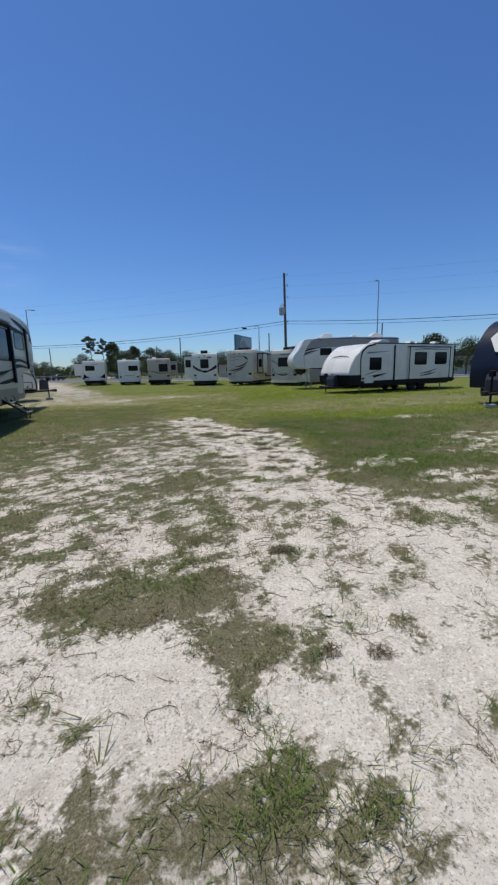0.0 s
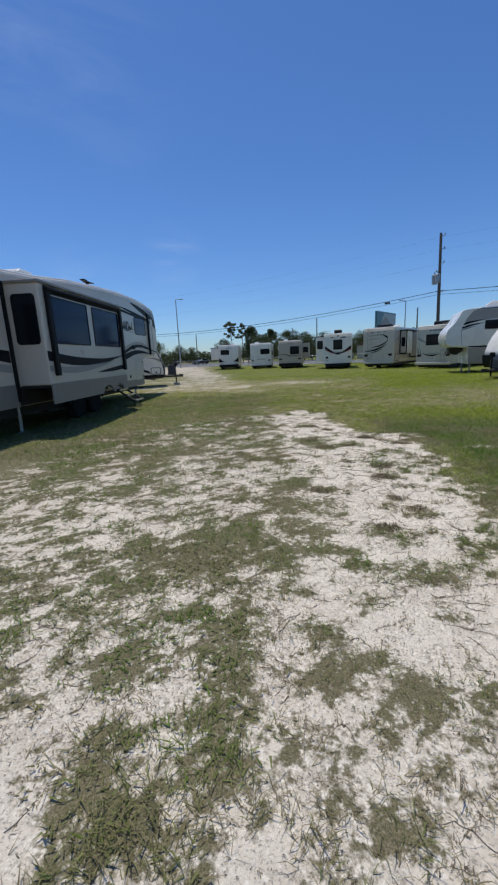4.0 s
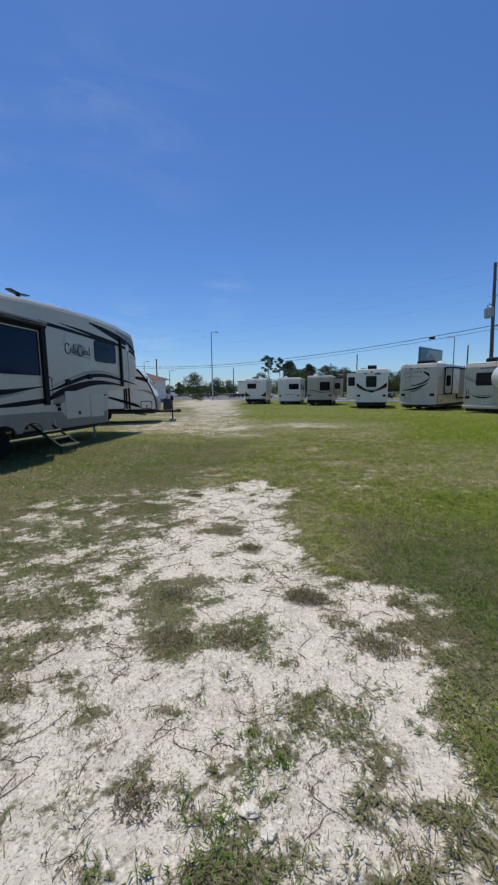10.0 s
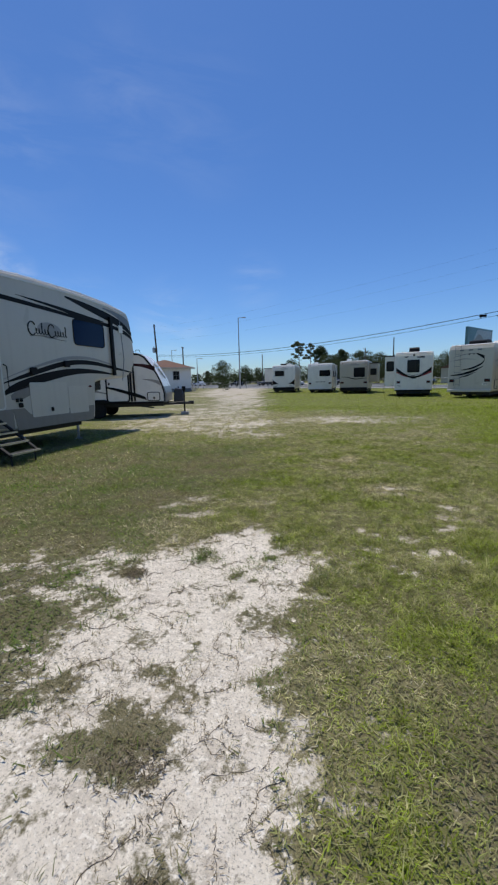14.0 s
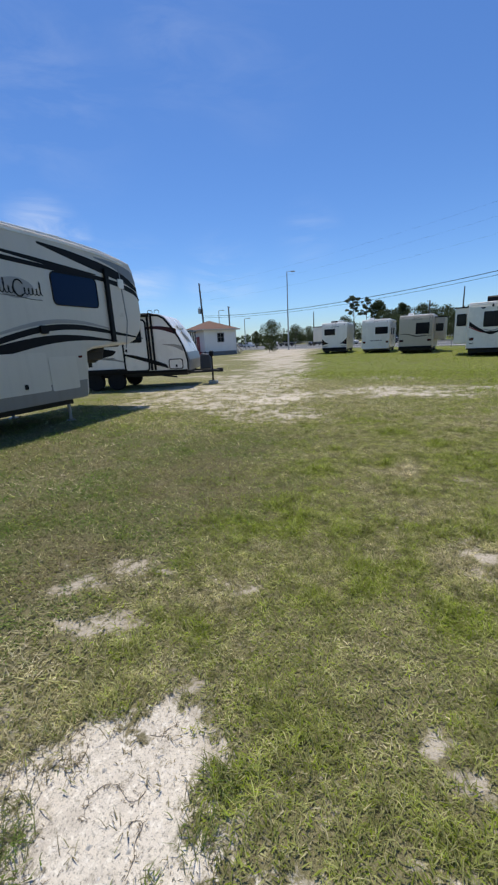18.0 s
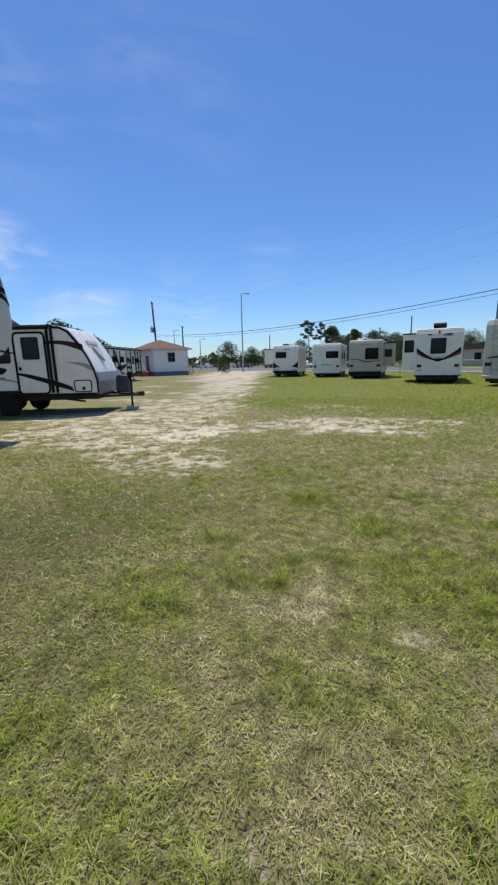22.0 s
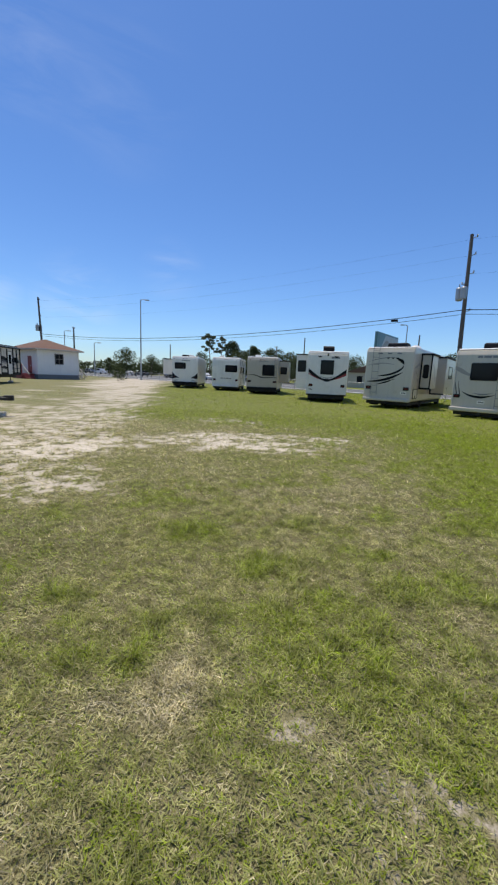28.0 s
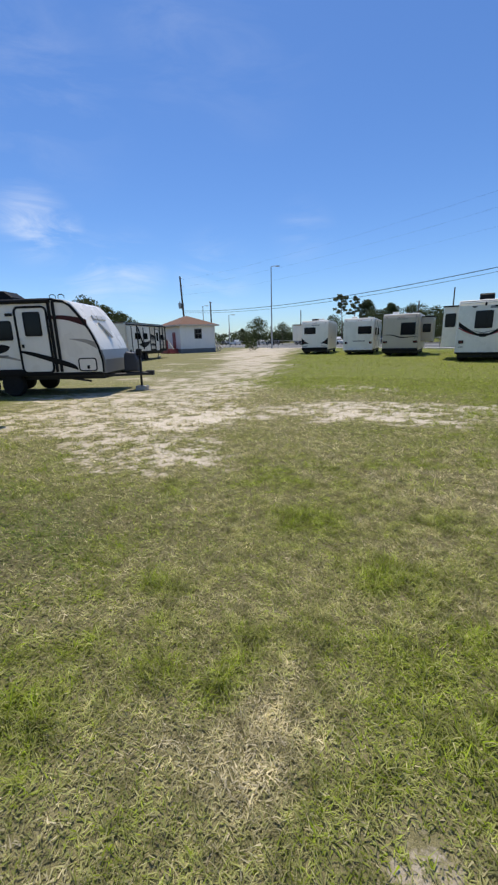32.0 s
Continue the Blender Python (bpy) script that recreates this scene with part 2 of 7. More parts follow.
_nt = M["grass"].node_tree
_hv = [n for n in _nt.nodes if n.bl_idname == "ShaderNodeHueSaturation"][0]
_at = [n for n in _nt.nodes if n.bl_idname == "ShaderNodeAttribute"][0]
# noise darkens clumps of blades: shade in the gaps, put into their colour
_geo = _nt.nodes.new("ShaderNodeNewGeometry")
_no = _nt.nodes.new("ShaderNodeTexNoise")
_no.inputs["Scale"].default_value, _no.inputs["Detail"].default_value, _no.inputs["Roughness"].default_value = 9.0, 6, 0.65
_mr = _nt.nodes.new("ShaderNodeMapRange")
_mr.inputs["From Min"].default_value, _mr.inputs["From Max"].default_value = 0.34, 0.66
_mr.inputs["To Min"].default_value, _mr.inputs["To Max"].default_value = 0.52, 1.42
_mx = _nt.nodes.new("ShaderNodeVectorMath")
_mx.operation = "SCALE"
_nt.links.new(_geo.outputs["Position"], _no.inputs["Vector"])
_nt.links.new(_no.outputs["Fac"], _mr.inputs["Value"])
_nt.links.new(_mr.outputs[0], _mx.inputs["Scale"])
_nt.links.new(grass_ramp(_nt, _at.outputs["Fac"]), _mx.inputs[0])
_nt.links.new(_mx.outputs[0], _hv.inputs["Color"])
M["weed"] = leaf_material("weed_leaves", (0.115, 0.098, 0.058), (0.3, 0.245, 0.165))
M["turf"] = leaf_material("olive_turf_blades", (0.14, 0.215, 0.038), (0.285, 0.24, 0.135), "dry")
M["navy"] = mat("navy_gelcoat", (0.012, 0.016, 0.03), 0.3, vary=0.1, scale=2, spec=0.3)
M["pine"] = leaf_material("pine_needles", (0.085, 0.105, 0.06), (0.14, 0.16, 0.09))
M["oak"] = leaf_material("broad_leaves", (0.045, 0.062, 0.024), (0.085, 0.105, 0.042))


# ---- geometry helpers ----
def part(name, bm, material, parent, label="", smooth=False):
    """Links a bmesh as one mesh object under a thing or a part."""
    me = bpy.data.meshes.new(name)
    bmesh.ops.recalc_face_normals(bm, faces=bm.faces)
    bm.to_mesh(me)
    bm.free()
    if smooth:
        for p in me.polygons:
            p.use_smooth = True
    me.materials.append(M[material] if isinstance(material, str) else material)
    ob = new(name, me)
    ob.parent = parent
    if label:
        tagged(ob, label)
    return ob


def thing(name, m, label, category, group="", kind=""):
    ob = new(name)
    ob.matrix_world = m
    return tagged(ob, label, category, group, kind)


def box(x0, x1, y0, y1, z0, z1, bevel=0.0, bm=None):
    bm = bm or bmesh.new()
    r = bmesh.ops.create_cube(bm, size=1.0, matrix=Matrix.Translation(((x0 + x1) / 2, (y0 + y1) / 2, (z0 + z1) / 2)) @ Matrix.Diagonal((abs(x1 - x0), abs(y1 - y0), abs(z1 - z0), 1)))
    if bevel:
        es = {e for v in r["verts"] for e in v.link_edges}
        bmesh.ops.bevel(bm, geom=list(es), offset=bevel, segments=2, affect="EDGES", profile=0.5)
    return bm


def rod(p, q, r, sides=8, bm=None, r2=None):
    bm = bm or bmesh.new()
    p, q = Vector(p), Vector(q)
    d = q - p
    m = Matrix.Translation((p + q) / 2) @ d.to_track_quat("Z", "Y").to_matrix().to_4x4()
    bmesh.ops.create_cone(bm, cap_ends=True, segments=sides, radius1=r, radius2=r if r2 is None else r2, depth=d.length, matrix=m)
    return bm


def tube(pts, r, sides=6, bm=None):
    """A bent tube through points."""
    bm = bm or bmesh.new()
    rings = []
    pts = [Vector(p) for p in pts]
    for i, p in enumerate(pts):
        d = (pts[min(i + 1, len(pts) - 1)] - pts[max(i - 1, 0)]).normalized()
        q = d.to_track_quat("Z", "Y")
        rings.append([bm.verts.new(p + q @ Vector((r * math.cos(a), r * math.sin(a), 0))) for a in [2 * math.pi * k / sides for k in range(sides)]])
    for a, b in zip(rings, rings[1:]):
        for k in range(sides):
            bm.faces.new((a[k], a[(k + 1) % sides], b[(k + 1) % sides], b[k]))
    bm.faces.new(rings[0])
    bm.faces.new(rings[-1])
    return bm


def lathe(profile, sides=24, axis="Y", at=(0, 0, 0)):
    """Turns (radius, along) pairs round an axis."""
    bm = bmesh.new()
    rings = []
    for r, h in profile:
        ring = []
        for k in range(sides):
            a = 2 * math.pi * k / sides
            c, s = r * math.cos(a), r * math.sin(a)
            v = (c, h, s) if axis == "Y" else (c, s, h) if axis == "Z" else (h, c, s)
            ring.append(bm.verts.new(Vector(v) + Vector(at)))
        rings.append(ring)
    for a, b in zip(rings, rings[1:]):
        for k in range(sides):
            bm.faces.new((a[k], a[(k + 1) % sides], b[(k + 1) % sides], b[k]))
    bm.faces.new(rings[0])
    bm.faces.new(rings[-1])
    return bm


def prism(profile, y0, y1, bevel=0.0, segments=2):
    """A side outline (x, z), extruded across from y0 to y1."""
    bm = bmesh.new()
    a = [bm.verts.new((x, y0, z)) for x, z in profile]
    b = [bm.verts.new((x, y1, z)) for x, z in profile]
    n = len(a)
    caps = [bm.faces.new(a), bm.faces.new(b)]
    for k in range(n):
        bm.faces.new((a[k], a[(k + 1) % n], b[(k + 1) % n], b[k]))
    bmesh.ops.recalc_face_normals(bm, faces=bm.faces)
    if bevel:
        es = {e for f in caps for e in f.edges}
        bmesh.ops.bevel(bm, geom=list(es), offset=bevel, segments=segments, affect="EDGES", profile=0.5)
    return bm


class Face:
    """A flat side of a vehicle on which plates, windows and graphics are laid: origin, right, up, outward."""

    def __init__(self, o, a, b, n):
        self.o, self.a, self.b, self.n = Vector(o), Vector(a), Vector(b), Vector(n)

    def at(self, x, z, d):
        return self.o + self.a * x + self.b * z + self.n * d

    def plate(self, poly, d0=0.0, d1=0.004, bm=None):
        bm = bm or bmesh.new()
        lo = [bm.verts.new(self.at(x, z, d0)) for x, z in poly]
        hi = [bm.verts.new(self.at(x, z, d1)) for x, z in poly]
        n = len(lo)
        bm.faces.new(lo)
        bm.faces.new(hi)
        for k in range(n):
            bm.faces.new((lo[k], lo[(k + 1) % n], hi[(k + 1) % n], hi[k]))
        return bm

    def ring(self, outer, inner, d0, d1):
        bm = bmesh.new()
        n = len(outer)
        rows = [[bm.verts.new(self.at(x, z, d)) for x, z in loop] for loop, d in ((outer, d0), (outer, d1), (inner, d1), (inner, d0))]
        for i in range(4):
            r, s = rows[i], rows[(i + 1) % 4]
            for k in range(n):
                bm.faces.new((r[k], r[(k + 1) % n], s[(k + 1) % n], s[k]))
        return bm


def rr(x0, x1, z0, z1, r=0.06, seg=4):
    """A rounded rectangle as a loop of points."""
    r = min(r, (x1 - x0) / 2.01, (z1 - z0) / 2.01)
    out = []
    for cx, cz, a0 in ((x1 - r, z1 - r, 0), (x0 + r, z1 - r, 90), (x0 + r, z0 + r, 180), (x1 - r, z0 + r, 270)):
        for k in range(seg + 1):
            a = radians(a0 + 90 * k / seg)
            out.append((cx + r * math.cos(a), cz + r * math.sin(a)))
    return out


def swoosh(pts, n=20):
    """A tapering stripe: knots (x, z, half height) joined smoothly into an outline."""
    p = np.array(pts, float)
    t = np.linspace(0, len(p) - 1, n)
    i = np.clip(t.astype(int), 0, len(p) - 2)
    f = (t - i)[:, None]
    g = lambda k: p[np.clip(k, 0, len(p) - 1)]
    q = 0.5 * (2 * g(i) + (g(i + 1) - g(i - 1)) * f + (2 * g(i - 1) - 5 * g(i) + 4 * g(i + 1) - g(i + 2)) * f**2 + (3 * g(i) - g(i - 1) - 3 * g(i + 1) + g(i + 2)) * f**3)
    h = np.maximum(q[:, 2], 0.002)
    return [(x, z + k) for (x, z, _), k in zip(q, h)] + [(x, z - k) for (x, z, _), k in list(zip(q, h))[::-1]]


def window(face, x0, x1, z0, z1, parent, r=0.07, rim=0.035, glass="glass", name="window", divide=None):
    f = part(name, face.ring(rr(x0, x1, z0, z1, r), rr(x0 + rim, x1 - rim, z0 + rim, z1 - rim, max(0.01, r - rim)), -0.01, 0.018), "black", parent)
    g = rr(x0 + rim, x1 - rim, z0 + rim, z1 - rim, max(0.01, r - rim))
    part("pane", face.plate(g, -0.005, 0.006), glass, f)
    if divide:
        part("mullion", face.plate([(divide - 0.015, z0 + rim), (divide + 0.015, z0 + rim), (divide + 0.015, z1 - rim), (divide - 0.015, z1 - rim)], 0.0, 0.014), "black", f)
    return f


def panel(face, x0, x1, z0, z1, parent, material, name="hatch", r=0.04, d=0.012, handle=None, rim=None):
    h = part(name, face.plate(rr(x0, x1, z0, z1, r), -0.004, d), material, parent)
    if rim:
        part("trim", face.ring(rr(x0 - 0.02, x1 + 0.02, z0 - 0.02, z1 + 0.02, r + 0.02), rr(x0 + 0.012, x1 - 0.012, z0 + 0.012, z1 - 0.012, r), 0, d + 0.006), rim, h)
    if handle:
        x, z = handle
        part("latch", face.plate(rr(x - 0.035, x + 0.035, z - 0.05, z + 0.05, 0.02), d - 0.003, d + 0.02), "black", h)
    return h


def wheel(parent, x, y, r=0.36, width=0.24, out=-1, rim="rimgrey"):
    """A road wheel with its axis across; out: the side that faces outward."""
    w = width / 2
    ty = part("wheel", lathe([(r * 0.62, -w), (r * 0.9, -w), (r * 0.985, -w * 0.75), (r, -w * 0.4), (r, w * 0.4), (r * 0.985, w * 0.75), (r * 0.9, w), (r * 0.62, w)], 28, "Y", (x, y, r)), "rubber", parent, smooth=False)
    o = out
    part("rim", lathe([(0.02, y + o * w * 0.55), (r * 0.16, y + o * w * 0.75), (r * 0.2, y + o * w * 0.5), (r * 0.5, y + o * w * 0.35), (r * 0.58, y + o * w * 0.95), (r * 0.64, y + o * w * 0.95), (r * 0.63, y - o * w * 0.5)], 24, "Y", (x, 0, r)), rim, ty)
    part("hub_cap", lathe([(0.05, y + o * w * 0.6), (0.05, y + o * w * 0.95), (0.03, y + o * w * 1.05)], 12, "Y", (x, 0, r)), "black", ty)
    return ty


def jack(parent, x, y, z, foot=0.0, name="landing_jack"):
    j = part(name, rod((x, y, foot + 0.02), (x, y, z), 0.035, 8), "galv", parent)
    part("foot_pad", lathe([(0.11, foot + 0.0), (0.11, foot + 0.015), (0.04, foot + 0.04)], 12, "Z", (x, y, 0)), "galv", j)
    return j


def air_conditioner(parent, x, y, z, material="white", sx=0.42, sy=0.36, h=0.33):
    a = part("air_conditioner", prism([(x - sx, z), (x - sx * 0.95, z + h * 0.75), (x - sx * 0.6, z + h), (x + sx * 0.4, z + h), (x + sx, z + h * 0.45), (x + sx, z)], y - sy, y + sy, 0.04), material, parent)
    for k in range(4):
        part("vent_slat", box(x - sx * 0.5 + k * 0.12, x - sx * 0.5 + k * 0.12 + 0.07, y - sy - 0.005, y - sy + 0.02, z + h * 0.3, z + h * 0.7), "black", a)
    return a


def roof_vent(parent, x, y, z):
    v = part("roof_vent", box(x - 0.2, x + 0.2, y - 0.2, y + 0.2, z, z + 0.07, 0.02), "roof_rubber", parent)
    part("cover", prism([(x - 0.22, z + 0.07), (x - 0.2, z + 0.16), (x + 0.12, z + 0.2), (x + 0.22, z + 0.07)], y - 0.21, y + 0.21, 0.02), "white", v)


def ladder(parent, face, x, z0, z1, w=0.36, rungs=7):
    l = part("ladder", tube([face.at(x, z0, 0.0), face.at(x, z0, 0.12), face.at(x, z1, 0.12), face.at(x, z1 + 0.18, 0.08), face.at(x, z1 + 0.2, -0.3)], 0.014), "grey", parent)
    part("rail", tube([face.at(x + w, z0, 0.0), face.at(x + w, z0, 0.12), face.at(x + w, z1, 0.12), face.at(x + w, z1 + 0.18, 0.08), face.at(x + w, z1 + 0.2, -0.3)], 0.014), "grey", l)
    for k in range(rungs):
        z = z0 + 0.1 + (z1 - z0 - 0.1) * k / (rungs - 1)
        part("rung", rod(face.at(x, z, 0.12), face.at(x + w, z, 0.12), 0.012, 6), "grey", l)
    return l


# ---- vehicles ----
def side_faces(w, x=0.0):
    h = w / 2
    return (Face((0, -h, 0), (1, 0, 0), (0, 0, 1), (0, -1, 0)), Face((0, h, 0), (1, 0, 0), (0, 0, 1), (0, 1, 0)), Face((x, 0, 0), (0, -1, 0), (0, 0, 1), (-1, 0, 0)))


def script_mark(face, x0, x1, z, h, parent):
    """A maker's mark as plain strokes: a swept oval and a row of loops."""
    w = x1 - x0
    m = part("maker_mark", face.plate([(x0 + w * (0.5 + 0.3 * math.cos(a)), z + h * (0.05 + 0.62 * math.sin(a))) for a in [2 * math.pi * k / 24 for k in range(24)]], 0.0, 0.003), "taupe", parent)

    def stroke(pts, r):
        part("stroke", tube([face.at(x0 + w * u, z + h * v, 0.006) for u, v in pts], r, 5), "dark", m)

    for c, tall in ((0.08, 2), (0.54, 4)):
        stroke([(c + 0.085 * math.cos(a), 0.05 + 0.48 * math.sin(a)) for a in [0.6 + 4.8 * k / 20 for k in range(21)]], 0.014)
        loops = []
        for k in range(81):
            a = 2 * math.pi * k / 16
            rise = 0.42 if int(k / 16) == tall else 0.2
            loops.append((c + 0.06 + 0.34 * k / 80 + 0.022 * math.sin(a), -0.3 + rise * (1 - math.cos(a))))
        stroke(loops, 0.008)
    stroke([(0.02 + 0.9 * k / 10, -0.5 + 0.08 * math.sin(k * 0.5)) for k in range(11)], 0.005)


def graphic(face, pts, parent, material, name="stripe", d=0.004, n=24):
    return part(name, face.plate(swoosh(pts, n), 0.0, d), material, parent)


def bars(face, x, z, widths, h, parent, material="grey", d=0.004, name="lettering_bar"):
    """Writing too small to read, as plain bars."""
    for w in widths:
        part(name, face.plate([(x, z - h / 2), (x + w, z - h / 2), (x + w, z + h / 2), (x, z + h / 2)], 0, d), material, parent)
        x += w + h * 0.4


def fifth_wheel():
    u, n = Vector((-0.1135, 0.99354)), Vector((0.99354, 0.1135))
    p = u * 16.17 + n * -6.36
    t = thing("fifth_wheel_trailer", pose(p.x, p.y, 0, 0, 0, 95.32), "cream and charcoal fifth wheel trailer, slide-out extended, on grass", "trailer")
    right, left, _ = side_faces(2.5)
    prof = [(-5.95, 0.62), (-6.1, 2.4), (-6.05, 3.0), (-5.9, 3.16), (-4.6, 3.29), (-3.2, 3.4), (-1.7, 3.58), (0.2, 3.72), (1.8, 3.8), (3.4, 3.79), (4.4, 3.75), (5.2, 3.69), (5.54, 3.63), (5.66, 3.45), (5.8, 2.9), (5.83, 2.4), (5.74, 2.0), (5.5, 1.75), (5.2, 1.64), (3.95, 1.56), (3.72, 1.5), (3.6, 0.56), (3.45, 0.5)]
    body = part("body", prism(prof, -1.25, 1.25, 0.07, 3), "champagne", t)
    part("roof", prism([(-5.9, 3.16), (-5.85, 3.21), (-4.6, 3.32), (-3.2, 3.43), (-1.7, 3.61), (0.2, 3.75), (1.8, 3.83), (3.4, 3.84), (4.5, 3.79), (5.3, 3.69), (5.25, 3.63), (3.4, 3.78), (0.2, 3.69), (-1.7, 3.55), (-3.2, 3.37), (-4.6, 3.25)], -1.2, 1.2, 0.02), "roof_rubber", t)
    part("chassis", box(-5.85, 3.3, -1.0, 1.0, 0.38, 0.62), "under", t)
    part("roof_edge_strip", prism([(-5.9, 3.09), (-5.9, 3.13), (-4.6, 3.24), (-3.2, 3.35), (-1.7, 3.52), (0.2, 3.65), (1.8, 3.72), (3.4, 3.73), (4.5, 3.68), (5.3, 3.58), (5.3, 3.54), (4.5, 3.64), (3.4, 3.69), (1.8, 3.68), (0.2, 3.61), (-1.7, 3.48), (-3.2, 3.31), (-4.6, 3.2)], -1.262, -1.24), "white", t, "white strip along the roof edge")
    # skirt in warm grey along the lower side
    part("skirt", right.plate([(-5.6, 0.6), (-4.42, 0.6), (-4.42, 1.06), (-5.66, 1.06)], 0.0, 0.008), "greige", t)
    part("rear_cap", right.plate([(-5.94, 0.62), (-5.6, 0.62), (-5.72, 1.9), (-5.8, 3.1), (-6.02, 3.02), (-6.08, 2.4)], 0.0, 0.012), "beige", t)
    for x, z in ((-5.74, 1.48), (-5.84, 0.9)):
        part("marker_light", right.plate(rr(x - 0.06, x + 0.06, z - 0.03, z + 0.03, 0.02), 0.01, 0.035), "lens_red", t)
    window(right, -5.48, -4.86, 1.86, 2.76, t, 0.16, 0.02)
    part("skirt", right.plate([(0.98, 0.52), (3.5, 0.52), (3.56, 0.9), (2.6, 0.88), (1.35, 0.84), (1.2, 0.98), (0.9, 0.98)], 0.0, 0.008), "greige", t)
    part("skirt", right.plate([(-0.08, 0.7), (0.9, 0.56), (0.9, 0.98), (-0.08, 0.98)], 0.0, 0.008), "greige", t)
    # front bedroom window and the mark beside it
    window(right, 2.98, 4.26, 2.46, 3.12, t, 0.12, 0.02, "blueglass")
    script_mark(right, 1.55, 2.82, 2.7, 0.3, t)
    # sweeping graphics
    graphic(right, [(0.75, 1.52, 0.01), (1.5, 1.72, 0.05), (2.6, 1.98, 0.06), (3.6, 2.03, 0.055), (4.8, 1.9, 0.035), (5.75, 1.78, 0.01)], t, "dark", "stripe")
    graphic(right, [(0.75, 1.6, 0.005), (1.5, 1.84, 0.02), (2.6, 2.1, 0.04), (3.6, 2.14, 0.035), (4.7, 1.99, 0.01)], t, "taupe", "stripe")
    graphic(right, [(0.62, 1.24, 0.01), (1.0, 1.42, 0.08), (1.8, 1.62, 0.1), (2.8, 1.78, 0.08), (3.7, 1.8, 0.05), (4.75, 1.72, 0.01)], t, "dark", "stripe")
    graphic(right, [(0.9, 1.22, 0.05), (1.2, 1.3, 0.12), (1.7, 1.44, 0.05), (1.9, 1.48, 0.005)], t, "greige", "stripe")
    graphic(right, [(0.55, 3.26, 0.05), (1.8, 3.22, 0.045), (3.2, 3.16, 0.04), (4.6, 3.12, 0.05), (5.55, 2.95, 0.06), (5.78, 2.75, 0.03)], t, "dark", "stripe")
    graphic(right, [(1.3, 3.36, 0.004), (2.2, 3.31, 0.03), (3.2, 3.24, 0.045), (4.3, 3.2, 0.01)], t, "dark", "stripe")
    graphic(right, [(2.8, 3.6, 0.02), (3.6, 3.5, 0.08), (4.6, 3.35, 0.11), (5.3, 3.2, 0.09), (5.72, 3.0, 0.05)], t, "dark", "stripe")
    graphic(right, [(4.3, 3.58, 0.01), (4.9, 3.5, 0.06), (5.5, 3.32, 0.12), (5.68, 3.15, 0.05)], t, "grey", "stripe")
    part("strut", right.plate(rr(4.53, 4.64, 1.7, 3.38, 0.03), 0.0, 0.07), "black", t)
    for x, z in ((1.55, 1.78), (2.62, 1.97)):
        part("catch", right.plate(rr(x - 0.09, x + 0.09, z - 0.08, z + 0.08, 0.04), 0, 0.05), "black", t)
    part("hitch_gear", box(3.78, 5.0, -0.5, 0.1, 1.28, 1.5, 0.04), "under", t)
    part("trim_line", right.plate([(5.02, 1.55), (5.05, 1.55), (5.22, 2.2), (5.1, 3.5), (5.07, 3.5), (5.19, 2.2)], 0, 0.01), "grey", t)
    part("nose_light", right.plate(rr(5.0, 5.2, 2.98, 3.2, 0.03), 0, 0.03), "white", t)
    # baggage doors
    panel(right, 1.4, 2.56, 0.76, 1.53, t, "beige", "baggage_door", handle=(2.0, 0.9))
    panel(right, 2.6, 3.32, 0.74, 1.43, t, "beige", "baggage_door")
    for hx in (1.0, 1.1):
        part("outlet", right.plate(rr(hx, hx + 0.06, 1.12, 1.2, 0.02), 0, 0.03), "black", t)
    part("outlet", right.plate(rr(1.06, 1.16, 1.0, 1.1, 0.02), 0, 0.03), "black", t)
    part("clearance_light", right.plate(rr(3.4, 3.5, 1.38, 1.43, 0.02), 0, 0.02), "lens_red", t)
    # entry door between slide-out and baggage compartment
    panel(right, 0.2, 0.72, 1.0, 3.0, t, "champagne", "entry_door", 0.06, 0.012, (0.62, 1.75), "white")
    part("grab_handle", tube([right.at(0.8, 1.3, 0), right.at(0.8, 1.34, 0.08), right.at(0.8, 1.86, 0.08), right.at(0.8, 1.9, 0)], 0.014), "black", t)
    # folding entry steps
    st = part("entry_steps", rod((-0.1, -1.2, 0.82), (-0.1, -2.12, 0.2), 0.032, 6), "under", t)
    part("side_rail", rod((0.54, -1.2, 0.82), (0.54, -2.12, 0.2), 0.032, 6), "under", st)
    for k in range(4):
        y, z = -1.3 - 0.25 * k, 0.74 - 0.17 * k
        part("tread", box(-0.1, 0.54, y - 0.1, y + 0.08, z - 0.02, z, 0.008), "under", st)
        part("nosing", box(-0.11, 0.55, y - 0.125, y - 0.075, z - 0.03, z + 0.004), "alu", st)
    for x in (-0.06, 0.5):
        part("step_leg", rod((x, -2.08, 0.0), (x, -2.08, 0.22), 0.016, 6), "under", st)
    # main slide-out
    s = part("slide_out", box(-4.32, -0.12, -1.944, -1.2, 1.02, 3.05, 0.03), "champagne", t)
    sf = Face((0, -1.944, 0), (1, 0, 0), (0, 0, 1), (0, -1, 0))
    part("top_trim", box(-4.37, -0.07, -1.99, -1.2, 3.04, 3.1, 0.015), "greige", s)
    lower = [(-4.3, 0.62), (-1.92, 0.62)]
    for cx, r in ((-1.57, 0.33), (-0.76, 0.31)):
        lower += [(cx + r * math.cos(radians(a)), 0.62 + 0.2 * math.sin(radians(a))) for a in range(180, -1, -20)]
    part("skirt_panel", sf.plate(lower + [(-0.14, 0.62), (-0.14, 1.04), (-4.3, 1.04)], -0.03, 0.008), "greige", s)
    # dark plate over the cream wall, added as shade below the slide-out
    part("shade_plate", right.plate([(-4.4, 0.62), (-0.1, 0.62), (-0.1, 1.0), (-4.4, 1.0)], 0.0, 0.02), "under", t)
